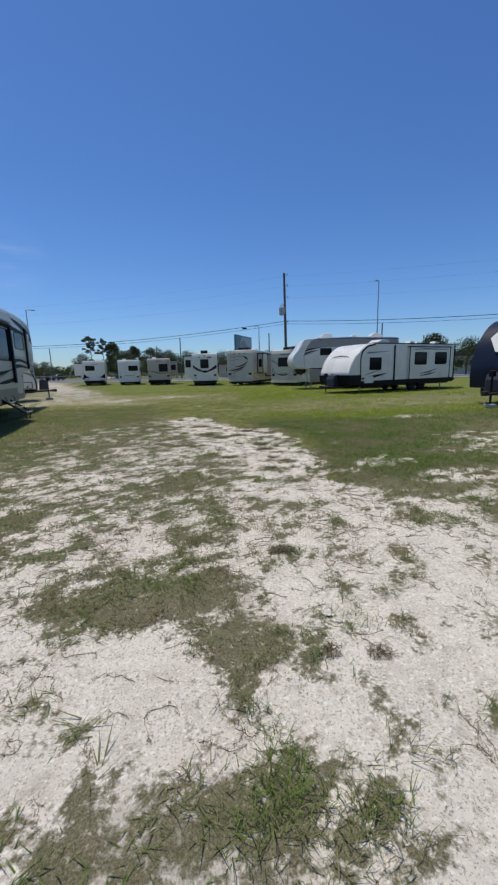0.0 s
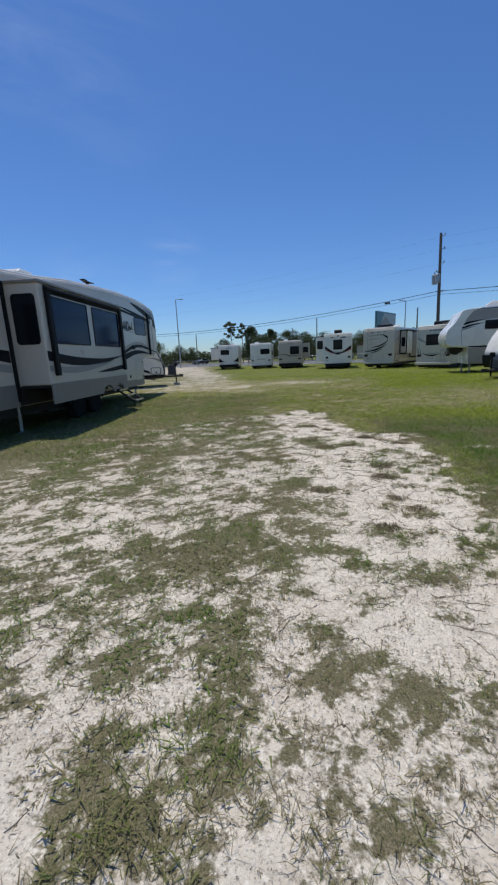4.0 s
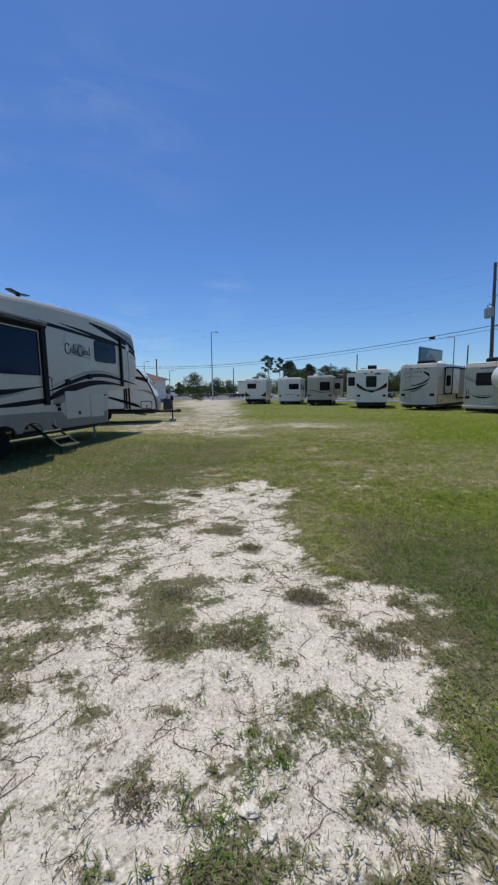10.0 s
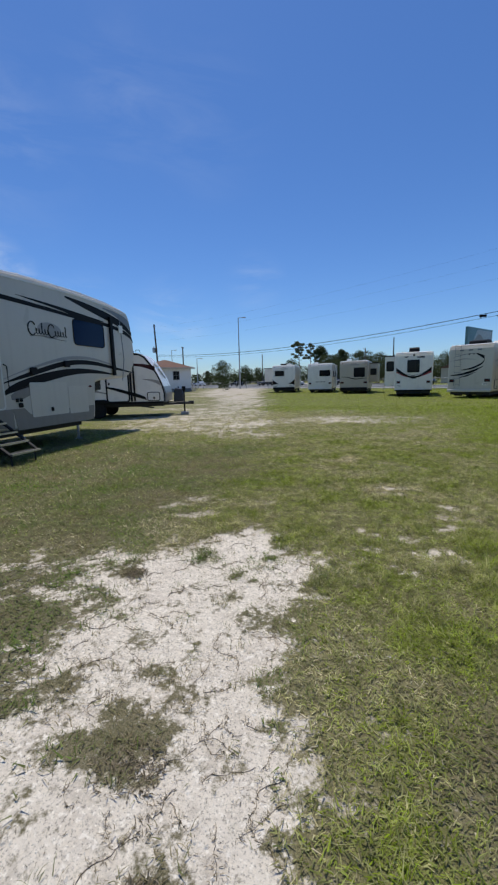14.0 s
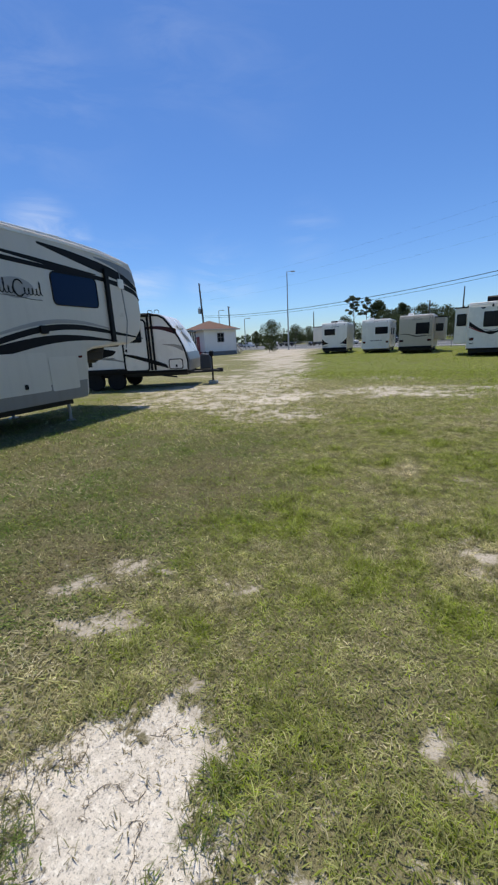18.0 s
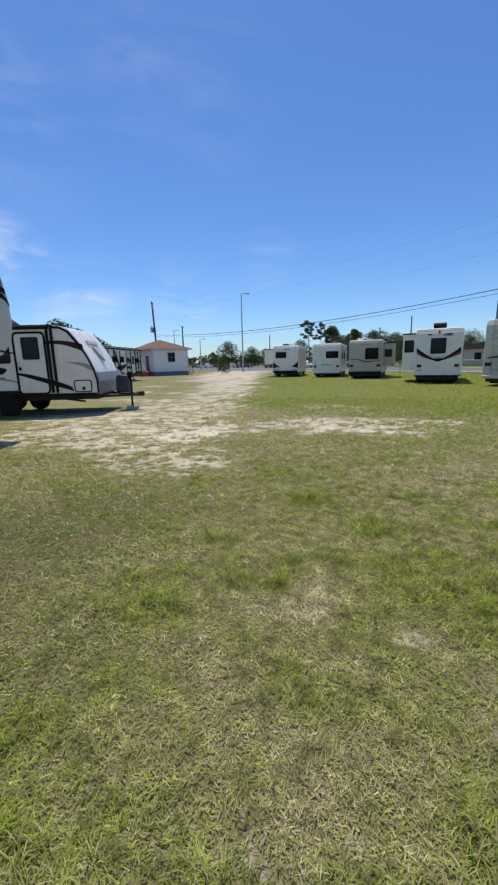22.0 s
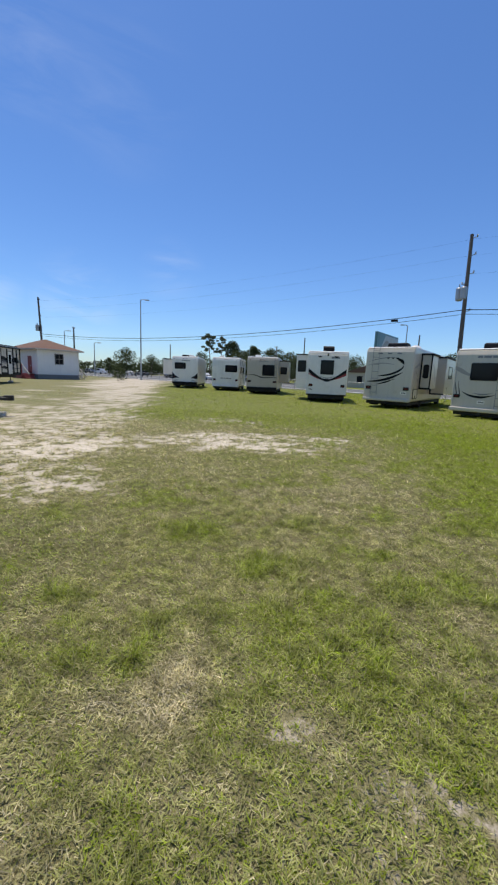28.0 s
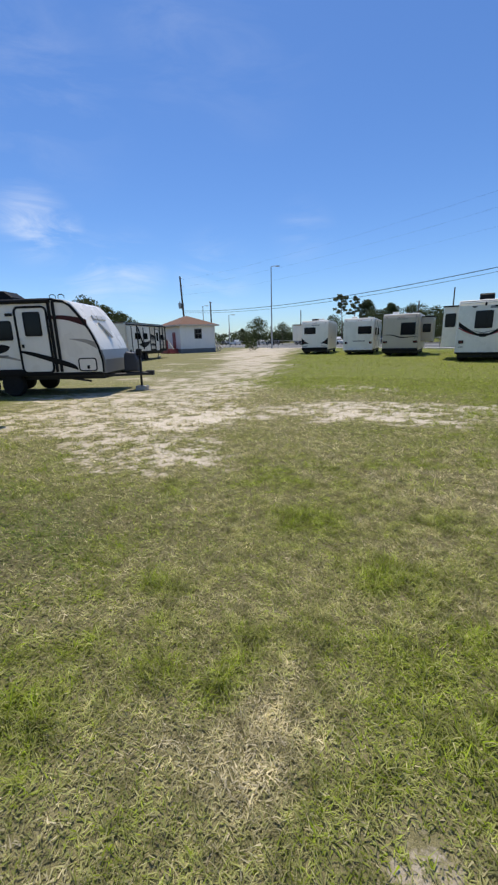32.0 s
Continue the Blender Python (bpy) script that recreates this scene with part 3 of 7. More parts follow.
    part("slide_floor", box(-4.28, -0.16, -1.9, -1.0, 0.96, 1.015), "under", s)
    for x in (-3.4, -2.6, -0.6):
        part("slide_rail", box(x - 0.05, x + 0.05, -1.88, -0.9, 0.78, 0.95), "under", s)
    window(sf, -3.93, -2.33, 1.87, 2.84, t, 0.03, 0.02, "blueglass")
    window(sf, -2.06, -0.4, 1.87, 2.84, t, 0.03, 0.02, "blueglass")
    for x in (-4.06, -0.27):
        part("awning_arm", sf.plate(rr(x - 0.07, x + 0.07, 1.2, 2.98, 0.03), 0, 0.07), "black", s)
    part("awning_roll", rod((-4.14, -2.02, 2.95), (-0.18, -2.0, 2.97), 0.036, 12), "black", s)
    part("awning_header", sf.plate([(-4.12, 2.87), (-0.2, 2.87), (-0.2, 3.02), (-4.12, 3.02)], 0, 0.012), "black", s)
    graphic(sf, [(-4.3, 1.62, 0.1), (-3.2, 1.5, 0.1), (-1.8, 1.48, 0.07), (-0.9, 1.56, 0.03), (-0.14, 1.65, 0.005)], s, "dark")
    graphic(sf, [(-4.3, 1.36, 0.06), (-3.2, 1.3, 0.07), (-1.9, 1.38, 0.05), (-0.9, 1.5, 0.005)], s, "taupe")
    graphic(sf, [(-2.1, 1.2, 0.005), (-1.2, 1.24, 0.05), (-0.14, 1.31, 0.06)], s, "dark")
    ef = Face((-4.32, 0, 0), (0, -1, 0), (0, 0, 1), (-1, 0, 0))
    window(ef, 1.36, 1.86, 1.85, 2.84, t, 0.08, 0.02, "glass")
    part("seal", box(-4.46, -4.36, -1.275, -1.24, 0.7, 3.08), "black", s)
    # stripes on the wall behind the slide-out
    graphic(right, [(-5.7, 1.86, 0.06), (-5.2, 1.72, 0.1), (-4.48, 1.62, 0.12)], t, "dark")
    graphic(right, [(-5.7, 1.56, 0.05), (-5.2, 1.46, 0.07), (-4.48, 1.38, 0.08)], t, "taupe")
    # running gear
    for x in (-1.98, -1.01):
        wheel(t, x, -1.14, 0.36, 0.24)
        wheel(t, x, 1.05, 0.37, 0.24, 1)
        arch = [(x + 0.5 * math.cos(radians(a)), 0.42 + 0.5 * math.sin(radians(a))) for a in range(0, 181, 20)]
        inner = [(x + 0.46 * math.cos(radians(a)), 0.42 + 0.46 * math.sin(radians(a))) for a in range(180, -1, -20)]
        part("fender", right.plate(arch + inner, -0.02, 0.03), "under", t)
    part("axle_beam", box(-3.0, -0.5, -0.95, 0.95, 0.32, 0.42), "under", t)
    jack(t, 3.2, -0.95, 0.6)
    jack(t, 3.2, 0.95, 0.6)
    jack(t, -4.15, -1.0, 0.62, name="stabiliser_jack")
    jack(t, -5.6, -0.9, 0.62, name="stabiliser_jack")
    hp = part("pin_box", prism([(4.1, 1.5), (5.3, 1.6), (5.2, 1.32), (4.9, 1.2), (4.3, 1.26)], -0.3, 0.3, 0.03), "under", t)
    part("king_pin", rod((5.0, 0, 1.08), (5.0, 0, 1.3), 0.05, 10), "under", hp)
    # roof gear
    an = part("tv_antenna", rod((0.62, -0.7, 3.78), (0.62, -0.7, 3.96), 0.05, 8), "black", t)
    part("antenna_wing", prism([(0.3, 3.99), (0.31, 4.02), (0.62, 3.98), (0.95, 4.0), (0.95, 3.975), (0.62, 3.945)], -0.78, -0.62, 0.008), "black", an)
    roof_vent(t, 2.0, -0.4, 3.84)
    air_conditioner(t, -1.5, 0.3, 3.6)
    return t


def rounded(pts, n=5):
    """A smooth line through an outline's points."""
    P = [Vector(pts[0])] + [Vector(p) for p in pts] + [Vector(pts[-1])]
    out = []
    for a, b, c, d in zip(P, P[1:], P[2:], P[3:]):
        for k in range(n):
            t = k / n
            q = 0.5 * (2 * b + (c - a) * t + (2 * a - 5 * b + 4 * c - d) * t * t + (3 * b - a - 3 * c + d) * t**3)
            out.append((q.x, q.y))
    return out + [tuple(pts[-1])]


def travel_trailer(name, m, label, body, front_x, back_x, roof, floor, curve, w=2.44, cap="white", ahead=0.0, wide=0.38):
    """A towed caravan: forward is +x; curve lists the near-front outline from roof to floor."""
    t = thing(name, m, label, "trailer")
    curve = rounded(curve)
    prof = [(back_x, floor), (back_x - 0.02, roof - 0.12), (back_x + 0.1, roof)] + list(curve)
    part("body", prism(prof, -w / 2, w / 2, 0.035, 2), body, t)
    part("roof", prism([(back_x - 0.05, roof - 0.02), (back_x - 0.02, roof + 0.035), (curve[0][0], roof + 0.035), (curve[0][0] + 0.1, roof - 0.02)], -w / 2 - 0.02, w / 2 + 0.02, 0.015), "black", t)
    # moulded front cap that wraps the curve, a little proud of it
    outer = [(x + 0.03, z + 0.015) for x, z in curve]
    part("front_cap", prism(outer + [(x - 0.02, z) for x, z in curve[::-1]], -w / 2 + 0.03, w / 2 - 0.03, 0.012), cap, t)
    part("chassis", box(back_x, front_x - 0.1, -0.85, 0.85, floor - 0.2, floor + 0.02), "under", t)
    tg = part("tongue", rod((front_x - 0.3, -0.75, floor - 0.12), (front_x + 1.0, -0.05, floor - 0.14), 0.05, 6), "under", t)
    part("tongue_arm", rod((front_x - 0.3, 0.75, floor - 0.12), (front_x + 1.0, 0.05, floor - 0.14), 0.05, 6), "under", tg)
    part("coupler", box(front_x + 0.9, front_x + 1.15, -0.08, 0.08, floor - 0.2, floor - 0.05, 0.02), "under", tg)
    bt = part("propane_cover", prism([(front_x + ahead + 0.05, floor - 0.06), (front_x + ahead + 0.08, floor + 0.46), (front_x + ahead + 0.16, floor + 0.55), (front_x + ahead + 0.42, floor + 0.5), (front_x + ahead + 0.5, floor + 0.3), (front_x + ahead + 0.5, floor - 0.06)], -wide, wide, 0.05), "pvc", t)
    part("cover_knob", rod((front_x + ahead + 0.26, 0, floor + 0.5), (front_x + ahead + 0.26, 0, floor + 0.6), 0.03, 8), "black", bt)
    j = part("tongue_jack", rod((front_x + 0.72, 0, 0.12), (front_x + 0.72, 0, floor + 0.42), 0.035, 10), "black", t)
    part("jack_head", box(front_x + 0.64, front_x + 0.8, -0.09, 0.09, floor + 0.42, floor + 0.62, 0.03), "black", j)
    part("jack_leg", rod((front_x + 0.72, 0, 0.1), (front_x + 0.72, 0, floor - 0.15), 0.028, 8), "galv", j)
    return t


def small_trailer():
    """White, black-trimmed caravan beside the fifth wheel."""
    f, r = Vector((math.cos(radians(24)), math.sin(radians(24)))), Vector((math.sin(radians(24)), -math.cos(radians(24))))
    p = f * -1.04 + r * -27.15
    curve = [(2.0, 2.7), (2.3, 2.66), (2.5, 2.54), (2.76, 2.2), (2.98, 1.83), (3.16, 1.42), (3.26, 1.0), (3.25, 0.66)]
    t = travel_trailer("travel_trailer", pose(p.x, p.y, 0, 0, 0, 24), "white travel trailer with black trim parked on sandy grass", "white", 3.25, -3.6, 2.7, 0.66, curve, w=2.2, ahead=0.22, wide=0.24)
    right, left, _ = side_faces(2.2)
    part("nose_panel", prism([(3.25, 1.3), (3.32, 1.02), (3.31, 0.64), (3.15, 0.64), (3.13, 1.3)], -1.09, 1.09, 0.015), "grey", t)
    # door with black surround
    door = panel(right, 0.88, 1.78, 0.7, 2.5, t, "white", "entry_door", 0.13, 0.012, (0.98, 1.45), "black")
    part("door_surround", right.ring(rr(0.84, 1.82, 0.66, 2.54, 0.16), rr(0.9, 1.76, 0.72, 2.48, 0.1), 0.004, 0.026), "black", door)
    window(Face((0, -1.114, 0), (1, 0, 0), (0, 0, 1), (0, -1, 0)), 1.1, 1.6, 1.72, 2.38, t, 0.05)
    window(right, -0.3, 0.72, 1.62, 2.16, t, 0.06)
    for x in (1.85, 1.98):
        part("awning_arm", right.plate(rr(x, x + 0.07, 0.7, 2.64, 0.02), 0, 0.045), "black", t)
    part("awning_roll", rod((-3.4, -1.15, 2.66), (1.95, -1.15, 2.66), 0.06, 12), "black", t, "rolled black awning")
    graphic(right, [(1.75, 2.22, 0.045), (2.3, 2.2, 0.06), (2.85, 2.06, 0.1), (2.91, 2.0, 0.08)], t, "maroon")
    graphic(right, [(1.62, 2.27, 0.012), (1.78, 2.27, 0.012)], t, "red")
    graphic(right, [(0.9, 1.3, 0.03), (1.3, 1.2, 0.06), (2.0, 0.98, 0.075), (2.4, 0.84, 0.06), (2.5, 0.76, 0.02)], t, "dark", d=0.03)
    graphic(right, [(-2.6, 1.5, 0.02), (-0.9, 1.46, 0.12), (-0.1, 1.4, 0.17), (0.4, 1.4, 0.1), (0.56, 1.44, 0.02)], t, "dark")
    graphic(right, [(0.0, 1.2, 0.005), (0.3, 1.17, 0.04), (0.5, 1.2, 0.005)], t, "grey")
    graphic(right, [(-2.2, 1.22, 0.01), (0.0, 1.2, 0.04), (0.95, 1.02, 0.02)], t, "taupe")
    graphic(right, [(2.35, 1.62, 0.006), (2.8, 1.55, 0.05), (3.1, 1.42, 0.08), (3.12, 1.35, 0.02)], t, "taupe")
    part("corner_trim", right.plate([(1.95, 2.72), (2.3, 2.66), (2.52, 2.54), (2.78, 2.2), (3.0, 1.83), (3.18, 1.42), (3.27, 1.0), (3.26, 0.66), (3.22, 0.66), (3.22, 1.0), (3.13, 1.41), (2.95, 1.81), (2.72, 2.17), (2.46, 2.5), (2.28, 2.6), (2.0, 2.62)], -0.02, 0.014), "black", t)
    panel(right, 2.55, 3.05, 0.72, 1.06, t, "white", "pass_through_hatch", 0.06, 0.012, (2.82, 0.82), "black")
    part("bumper_strip", right.plate([(-3.55, 0.6), (3.2, 0.6), (3.2, 0.68), (-3.55, 0.68)], 0, 0.01), "black", t)
    part("grab_handle", tube([right.at(0.9, 1.15, 0), right.at(0.9, 1.19, 0.07), right.at(0.9, 1.62, 0.07), right.at(0.9, 1.66, 0)], 0.014), "black", t)
    bars(right, -0.3, 1.45, (0.2, 0.12, 0.26), 0.06, t, "dark")
    part("porch_light", right.plate(rr(0.6, 0.8, 2.28, 2.36, 0.03), 0, 0.04), "black", t)
    part("speaker", right.plate(rr(0.3, 0.42, 2.25, 2.37, 0.06), 0, 0.02), "black", t)
    # badge on the cap: a plain bar and a pointed wedge
    cf = Face((2.9, 0, 2.05), (0, -1, 0), Vector((-0.53, 0, 0.85)).normalized(), Vector((0.85, 0, 0.53)).normalized())
    bars(cf, -0.45, 0.2, (0.25, 0.3, 0.25), 0.12, t, "badge", 0.05)
    part("badge_wedge", cf.plate([(-0.3, 0.02), (0.3, 0.02), (0.0, -0.5)], 0.0, 0.06), "badge", t)
    for x in (-0.41, 0.42):
        wheel(t, x, -0.95, 0.34, 0.21)
        wheel(t, x, 0.95, 0.34, 0.21, 1)
    part("fender", right.plate([(-0.95, 0.66), (-0.8, 0.8), (0.8, 0.8), (0.95, 0.66)], 0, 0.06), "black", t)
    for y in (-0.9, 0.9):
        part("stabiliser_jack", rod((2.2, y, 0.48), (2.75, y, 0.4), 0.03, 6), "under", t)
    air_conditioner(t, 0.0, 0, 2.73, "black")
    for x in (1.9, 2.15):
        part("roof_hook", tube([(x, -1.0, 2.73), (x, -1.0, 2.8), (x + 0.05, -1.0, 2.83), (x + 0.12, -1.0, 2.83), (x + 0.17, -1.0, 2.8), (x + 0.17, -1.0, 2.73)], 0.012), "black", t)
    part("tongue_block", box(3.8, 4.15, -0.15, 0.15, 0.0, 0.13, 0.01), "palewood", t, "timber block under the tongue jack")
    return t


def white_trailer():
    """White caravan with a slide-out, nose to the left of the lane."""
    f, r = Vector((-math.cos(radians(17)), -math.sin(radians(17)))), Vector((math.sin(radians(17)), -math.cos(radians(17))))
    # along-lane coordinate s runs from nose to tail
    p = -f * 18 + r * -19.02
    curve = [(2.2, 2.72), (2.75, 2.62), (3.3, 2.3), (3.75, 1.8), (4.0, 1.3), (4.05, 1.0), (3.9, 0.55)]
    t = travel_trailer("travel_trailer", pose(p.x, p.y, 0, 0, 0, 197), "white travel trailer with rounded nose and slide-out, on green grass", "white", 3.95, -4.75, 2.72, 0.52, curve)
    left = Face((0, 1.22, 0), (1, 0, 0), (0, 0, 1), (0, 1, 0))
    part("nose_guard", prism([(4.17, 1.02), (4.12, 0.62), (4.02, 0.46), (3.2, 0.46), (3.2, 1.02)], -1.245, 1.245, 0.03), "black", t)
    part("corner_trim", left.plate([(2.25, 2.7), (2.8, 2.6), (3.2, 2.3), (3.32, 1.9), (3.3, 0.7), (3.24, 0.7), (3.25, 1.9), (3.12, 2.26), (2.75, 2.52), (2.2, 2.62)], 0, 0.012), "black", t)
    s = part("slide_out", box(-4.15, -0.42, 1.2, 1.34, 0.68, 2.52, 0.025), "white", t)
    sl = Face((0, 1.34, 0), (1, 0, 0), (0, 0, 1), (0, 1, 0))
    part("slide_top", box(-4.2, -0.38, 1.2, 1.38, 2.52, 2.57, 0.01), "black", s)
    for x in (-0.45, -4.12):
        part("seal", sl.plate([(x - 0.035, 0.68), (x + 0.035, 0.68), (x + 0.035, 2.52), (x - 0.035, 2.52)], 0, 0.01), "black", s)
    part("awning_arm", left.plate(rr(0.66, 0.74, 0.66, 2.62, 0.02), 0, 0.05), "black", t)
    part("corner_post", left.plate(rr(-4.74, -4.64, 0.6, 2.66, 0.02), 0, 0.02), "black", t)
    window(sl, -1.92, -0.86, 1.5, 2.24, t, 0.09)
    window(sl, -3.78, -2.68, 1.5, 2.24, t, 0.09)
    window(left, 1.72, 2.62, 1.26, 1.95, t, 0.05)
    graphic(sl, [(-3.0, 1.26, 0.004), (-2.2, 1.08, 0.05), (-1.4, 0.98, 0.02)], s, "grey")
    graphic(sl, [(-2.9, 1.06, 0.004), (-2.2, 0.94, 0.04), (-1.3, 0.84, 0.01)], s, "dark")
    graphic(left, [(1.2, 1.08, 0.004), (2.2, 0.92, 0.07), (3.1, 0.8, 0.05), (3.15, 0.78, 0.02)], t, "dark")
    graphic(left, [(1.8, 1.26, 0.004), (2.5, 1.1, 0.03), (2.95, 0.98, 0.01)], t, "grey")
    graphic(left, [(1.0, 2.3, 0.004), (2.0, 2.24, 0.03), (2.8, 2.2, 0.05)], t, "grey")
    graphic(sl, [(-3.9, 2.38, 0.01), (-2.0, 2.42, 0.03), (-0.7, 2.38, 0.01)], s, "dark")
    # dark band for the black underbelly and the shade over the chassis
    part("bumper_strip", left.plate([(-4.7, 0.42), (3.2, 0.42), (3.2, 0.68), (-4.7, 0.68)], 0, 0.008), "dark", t)
    panel(left, 2.3, 3.0, 0.56, 0.92, t, "white", "hatch", 0.03)
    # oval maker's mark on the nose
    nf = Face((3.62, 0, 1.92), (0, 1, 0), Vector((-0.42, 0, 0.9)).normalized(), Vector((0.9, 0, 0.42)).normalized())
    o = [(0.72 * math.cos(a), 0.17 * math.sin(a)) for a in [2 * math.pi * k / 32 for k in range(32)]]
    i = [(0.68 * math.cos(a), 0.14 * math.sin(a)) for a in [2 * math.pi * k / 32 for k in range(32)]]
    bd = part("maker_mark", nf.ring(o, i, 0.0, 0.06), "dark", t)
    bars(nf, -0.5, 0.0, (0.2, 0.3, 0.16, 0.2), 0.1, bd, "grey", 0.06)
    for x in (-1.9, -1.05):
        wheel(t, x, 1.0, 0.33, 0.21, 1)
        wheel(t, x, -1.0, 0.33, 0.21, -1)
    jack(t, 3.0, 0.9, 0.5, name="stabiliser_jack")
    jack(t, -3.9, 0.9, 0.5, name="stabiliser_jack")
    air_conditioner(t, 0.7, 0, 2.74, "white", 0.5, 0.4, 0.26)
    roof_vent(t, -3.9, 0.3, 2.75)
    roof_vent(t, -1.6, 0.3, 2.75)
    roof_vent(t, -2.8, -0.2, 2.75)
    bp = part("rear_bumper", box(-5.0, -4.75, -1.15, 1.15, 0.5, 0.62, 0.02), "black", t)
    part("spare_tyre", lathe([(0.1, -5.17), (0.33, -5.17), (0.34, -5.05), (0.33, -4.95), (0.1, -4.95)], 20, "X", (0, 0.2, 0.9)), "rubber", bp)
    part("step_rail", tube([(-4.95, 1.1, 0.6), (-5.2, 1.1, 0.6), (-5.2, 1.1, 0.9), (-5.2, 0.6, 0.9)], 0.015), "galv", bp)
    return t


def far_fifth_wheel():
    f = Vector((-math.cos(radians(-8)), -math.sin(radians(-8))))
    p = Vector((7.6, 28.4)) - f * 6.5
    t = thing("fifth_wheel_trailer", pose(p.x, p.y, 0, 0, 0, 172), "white fifth wheel trailer with grey bands and dark stripes on grass", "trailer")
    nose = rounded([(5.6, 3.42), (6.2, 3.34), (6.42, 3.0), (6.6, 2.7), (6.9, 2.35), (7.0, 2.0), (6.92, 1.6), (6.7, 1.44)])
    prof = [(-0.3, 0.55), (-0.35, 3.1), (-0.2, 3.38), (3.0, 3.46)] + nose + [(5.92, 1.38), (5.86, 0.5)]
    part("body", prism(prof, -1.22, 1.22, 0.06, 2), "white", t)
    part("front_cap", prism([(x + 0.03, z + 0.01) for x, z in nose] + [(6.3, 1.5), (6.3, 2.3), (6.05, 2.9)], -1.24, 1.24, 0.03), "white", t)
    part("roof", prism([(-0.2, 3.37), (-0.2, 3.42), (3.0, 3.5), (5.4, 3.46), (5.4, 3.34), (3.0, 3.42)], -1.2, 1.2, 0.01), "roof_rubber", t)
    left = Face((0, 1.22, 0), (1, 0, 0), (0, 0, 1), (0, 1, 0))
    part("roof_edge", left.plate([(-0.3, 3.3), (3.0, 3.38), (5.6, 3.34), (5.6, 3.38), (3.0, 3.43), (-0.3, 3.35)], 0, 0.02), "dark", t)
    part("upper_band", left.plate([(-0.28, 2.84), (4.3, 2.84), (5.3, 2.82), (6.3, 2.72), (6.28, 3.0), (6.05, 3.28), (5.6, 3.32), (3.0, 3.37), (-0.28, 3.28)], 0, 0.008), "taupe", t)
    window(left, 4.36, 5.16, 2.3, 2.78, t, 0.06)
    graphic(left, [(3.4, 2.86, 0.01), (4.6, 2.88, 0.03), (5.3, 2.83, 0.05), (6.0, 2.68, 0.06), (6.5, 2.5, 0.03)], t, "dark")
    graphic(left, [(5.2, 2.66, 0.006), (5.8, 2.56, 0.05), (6.2, 2.45, 0.05), (6.6, 2.36, 0.02)], t, "dark")
    graphic(left, [(5.6, 2.5, 0.004), (6.0, 2.4, 0.03), (6.5, 2.26, 0.02)], t, "grey", d=0.007)
    part("door_line", left.plate([(6.18, 1.5), (6.2, 1.5), (6.3, 2.4), (6.28, 2.4)], 0, 0.006), "grey", t)
    part("lower_side", left.plate([(-0.28, 0.56), (5.84, 0.52), (5.9, 1.36), (-0.28, 1.38)], 0, 0.008), "taupe", t)
    graphic(left, [(3.6, 1.5, 0.02), (4.6, 1.42, 0.05), (5.9, 1.42, 0.03)], t, "dark", d=0.012)
    panel(left, 3.6, 4.7, 0.75, 1.25, t, "taupe", "baggage_door", handle=(4.1, 0.88))
    part("chassis", box(-0.2, 5.6, -1.0, 1.0, 0.38, 0.62), "under", t)
    part("pin_box", prism([(5.95, 1.42), (6.7, 1.42), (6.6, 1.1), (6.3, 1.0), (6.0, 1.15)], -0.3, 0.3, 0.03), "under", t)
    for x in (1.2, 2.15):
        wheel(t, x, 1.0, 0.37, 0.24, 1)
        wheel(t, x, -1.0, 0.37, 0.24, -1)
    jack(t, 5.7, 0.95, 0.9)
    jack(t, 5.7, -0.95, 0.9)
    air_conditioner(t, 4.5, 0, 3.48)
    air_conditioner(t, 0.95, 0, 3.45)
    roof_vent(t, 2.6, 0.3, 3.47)
    return t


def dark_nosed_trailer():
    f, r = Vector((-math.cos(radians(17)), -math.sin(radians(17)))), Vector((math.sin(radians(17)), -math.cos(radians(17))))
    p = Vector((9.1, 12.6)) - f * 5.0
    curve = [(2.6, 3.0), (3.1, 2.92), (3.6, 2.6), (4.0, 2.1), (4.25, 1.5), (4.3, 1.1), (4.28, 0.6)]
    t = travel_trailer("travel_trailer", pose(p.x, p.y, 0, 0, 0, 197), "travel trailer with navy and white moulded nose, on grass", "white", 4.28, -3.5, 3.0, 0.6, curve, cap="navy")
    panel_pts = [(-0.75, 0.1), (-0.5, 0.5), (0.5, 0.5), (0.75, 0.1), (0.4, -0.45), (-0.4, -0.45)]
    nf = Face((4.0, 0, 2.2), (0, 1, 0), Vector((-0.5, 0, 0.86)).normalized(), Vector((0.86, 0, 0.5)).normalized())
    part("nose_shield", nf.plate(panel_pts, 0, 0.05), "white", t)
    nl = Face((4.2, 0.95, 1.75), (0, 1, 0), Vector((-0.3, 0, 0.95)).normalized(), Vector((0.95, 0, 0.3)).normalized())
    part("side_flash", nl.plate(swoosh([(-0.2, 0.3, 0.02), (0.0, 0.1, 0.05), (0.2, -0.1, 0.02)]), 0, 0.03), "white", t)
    left = Face((0, 1.22, 0), (1, 0, 0), (0, 0, 1), (0, 1, 0))
    part("side_flank", left.plate([(2.6, 0.62), (4.24, 0.62), (4.26, 1.1), (4.2, 1.5), (3.96, 2.05), (3.2, 1.6)], 0, 0.01), "dark", t)
    window(left, 0.4, 1.4, 1.6, 2.2, t)
    for x in (-1.4, -0.5):
        wheel(t, x, 1.0, 0.34, 0.21, 1)
        wheel(t, x, -1.0, 0.34, 0.21, -1)
    air_conditioner(t, -0.5, 0, 3.03)
    part("tongue_block", box(4.85, 5.15, -0.15, 0.15, 0.0, 0.11, 0.01), "palewood", t)
    return t


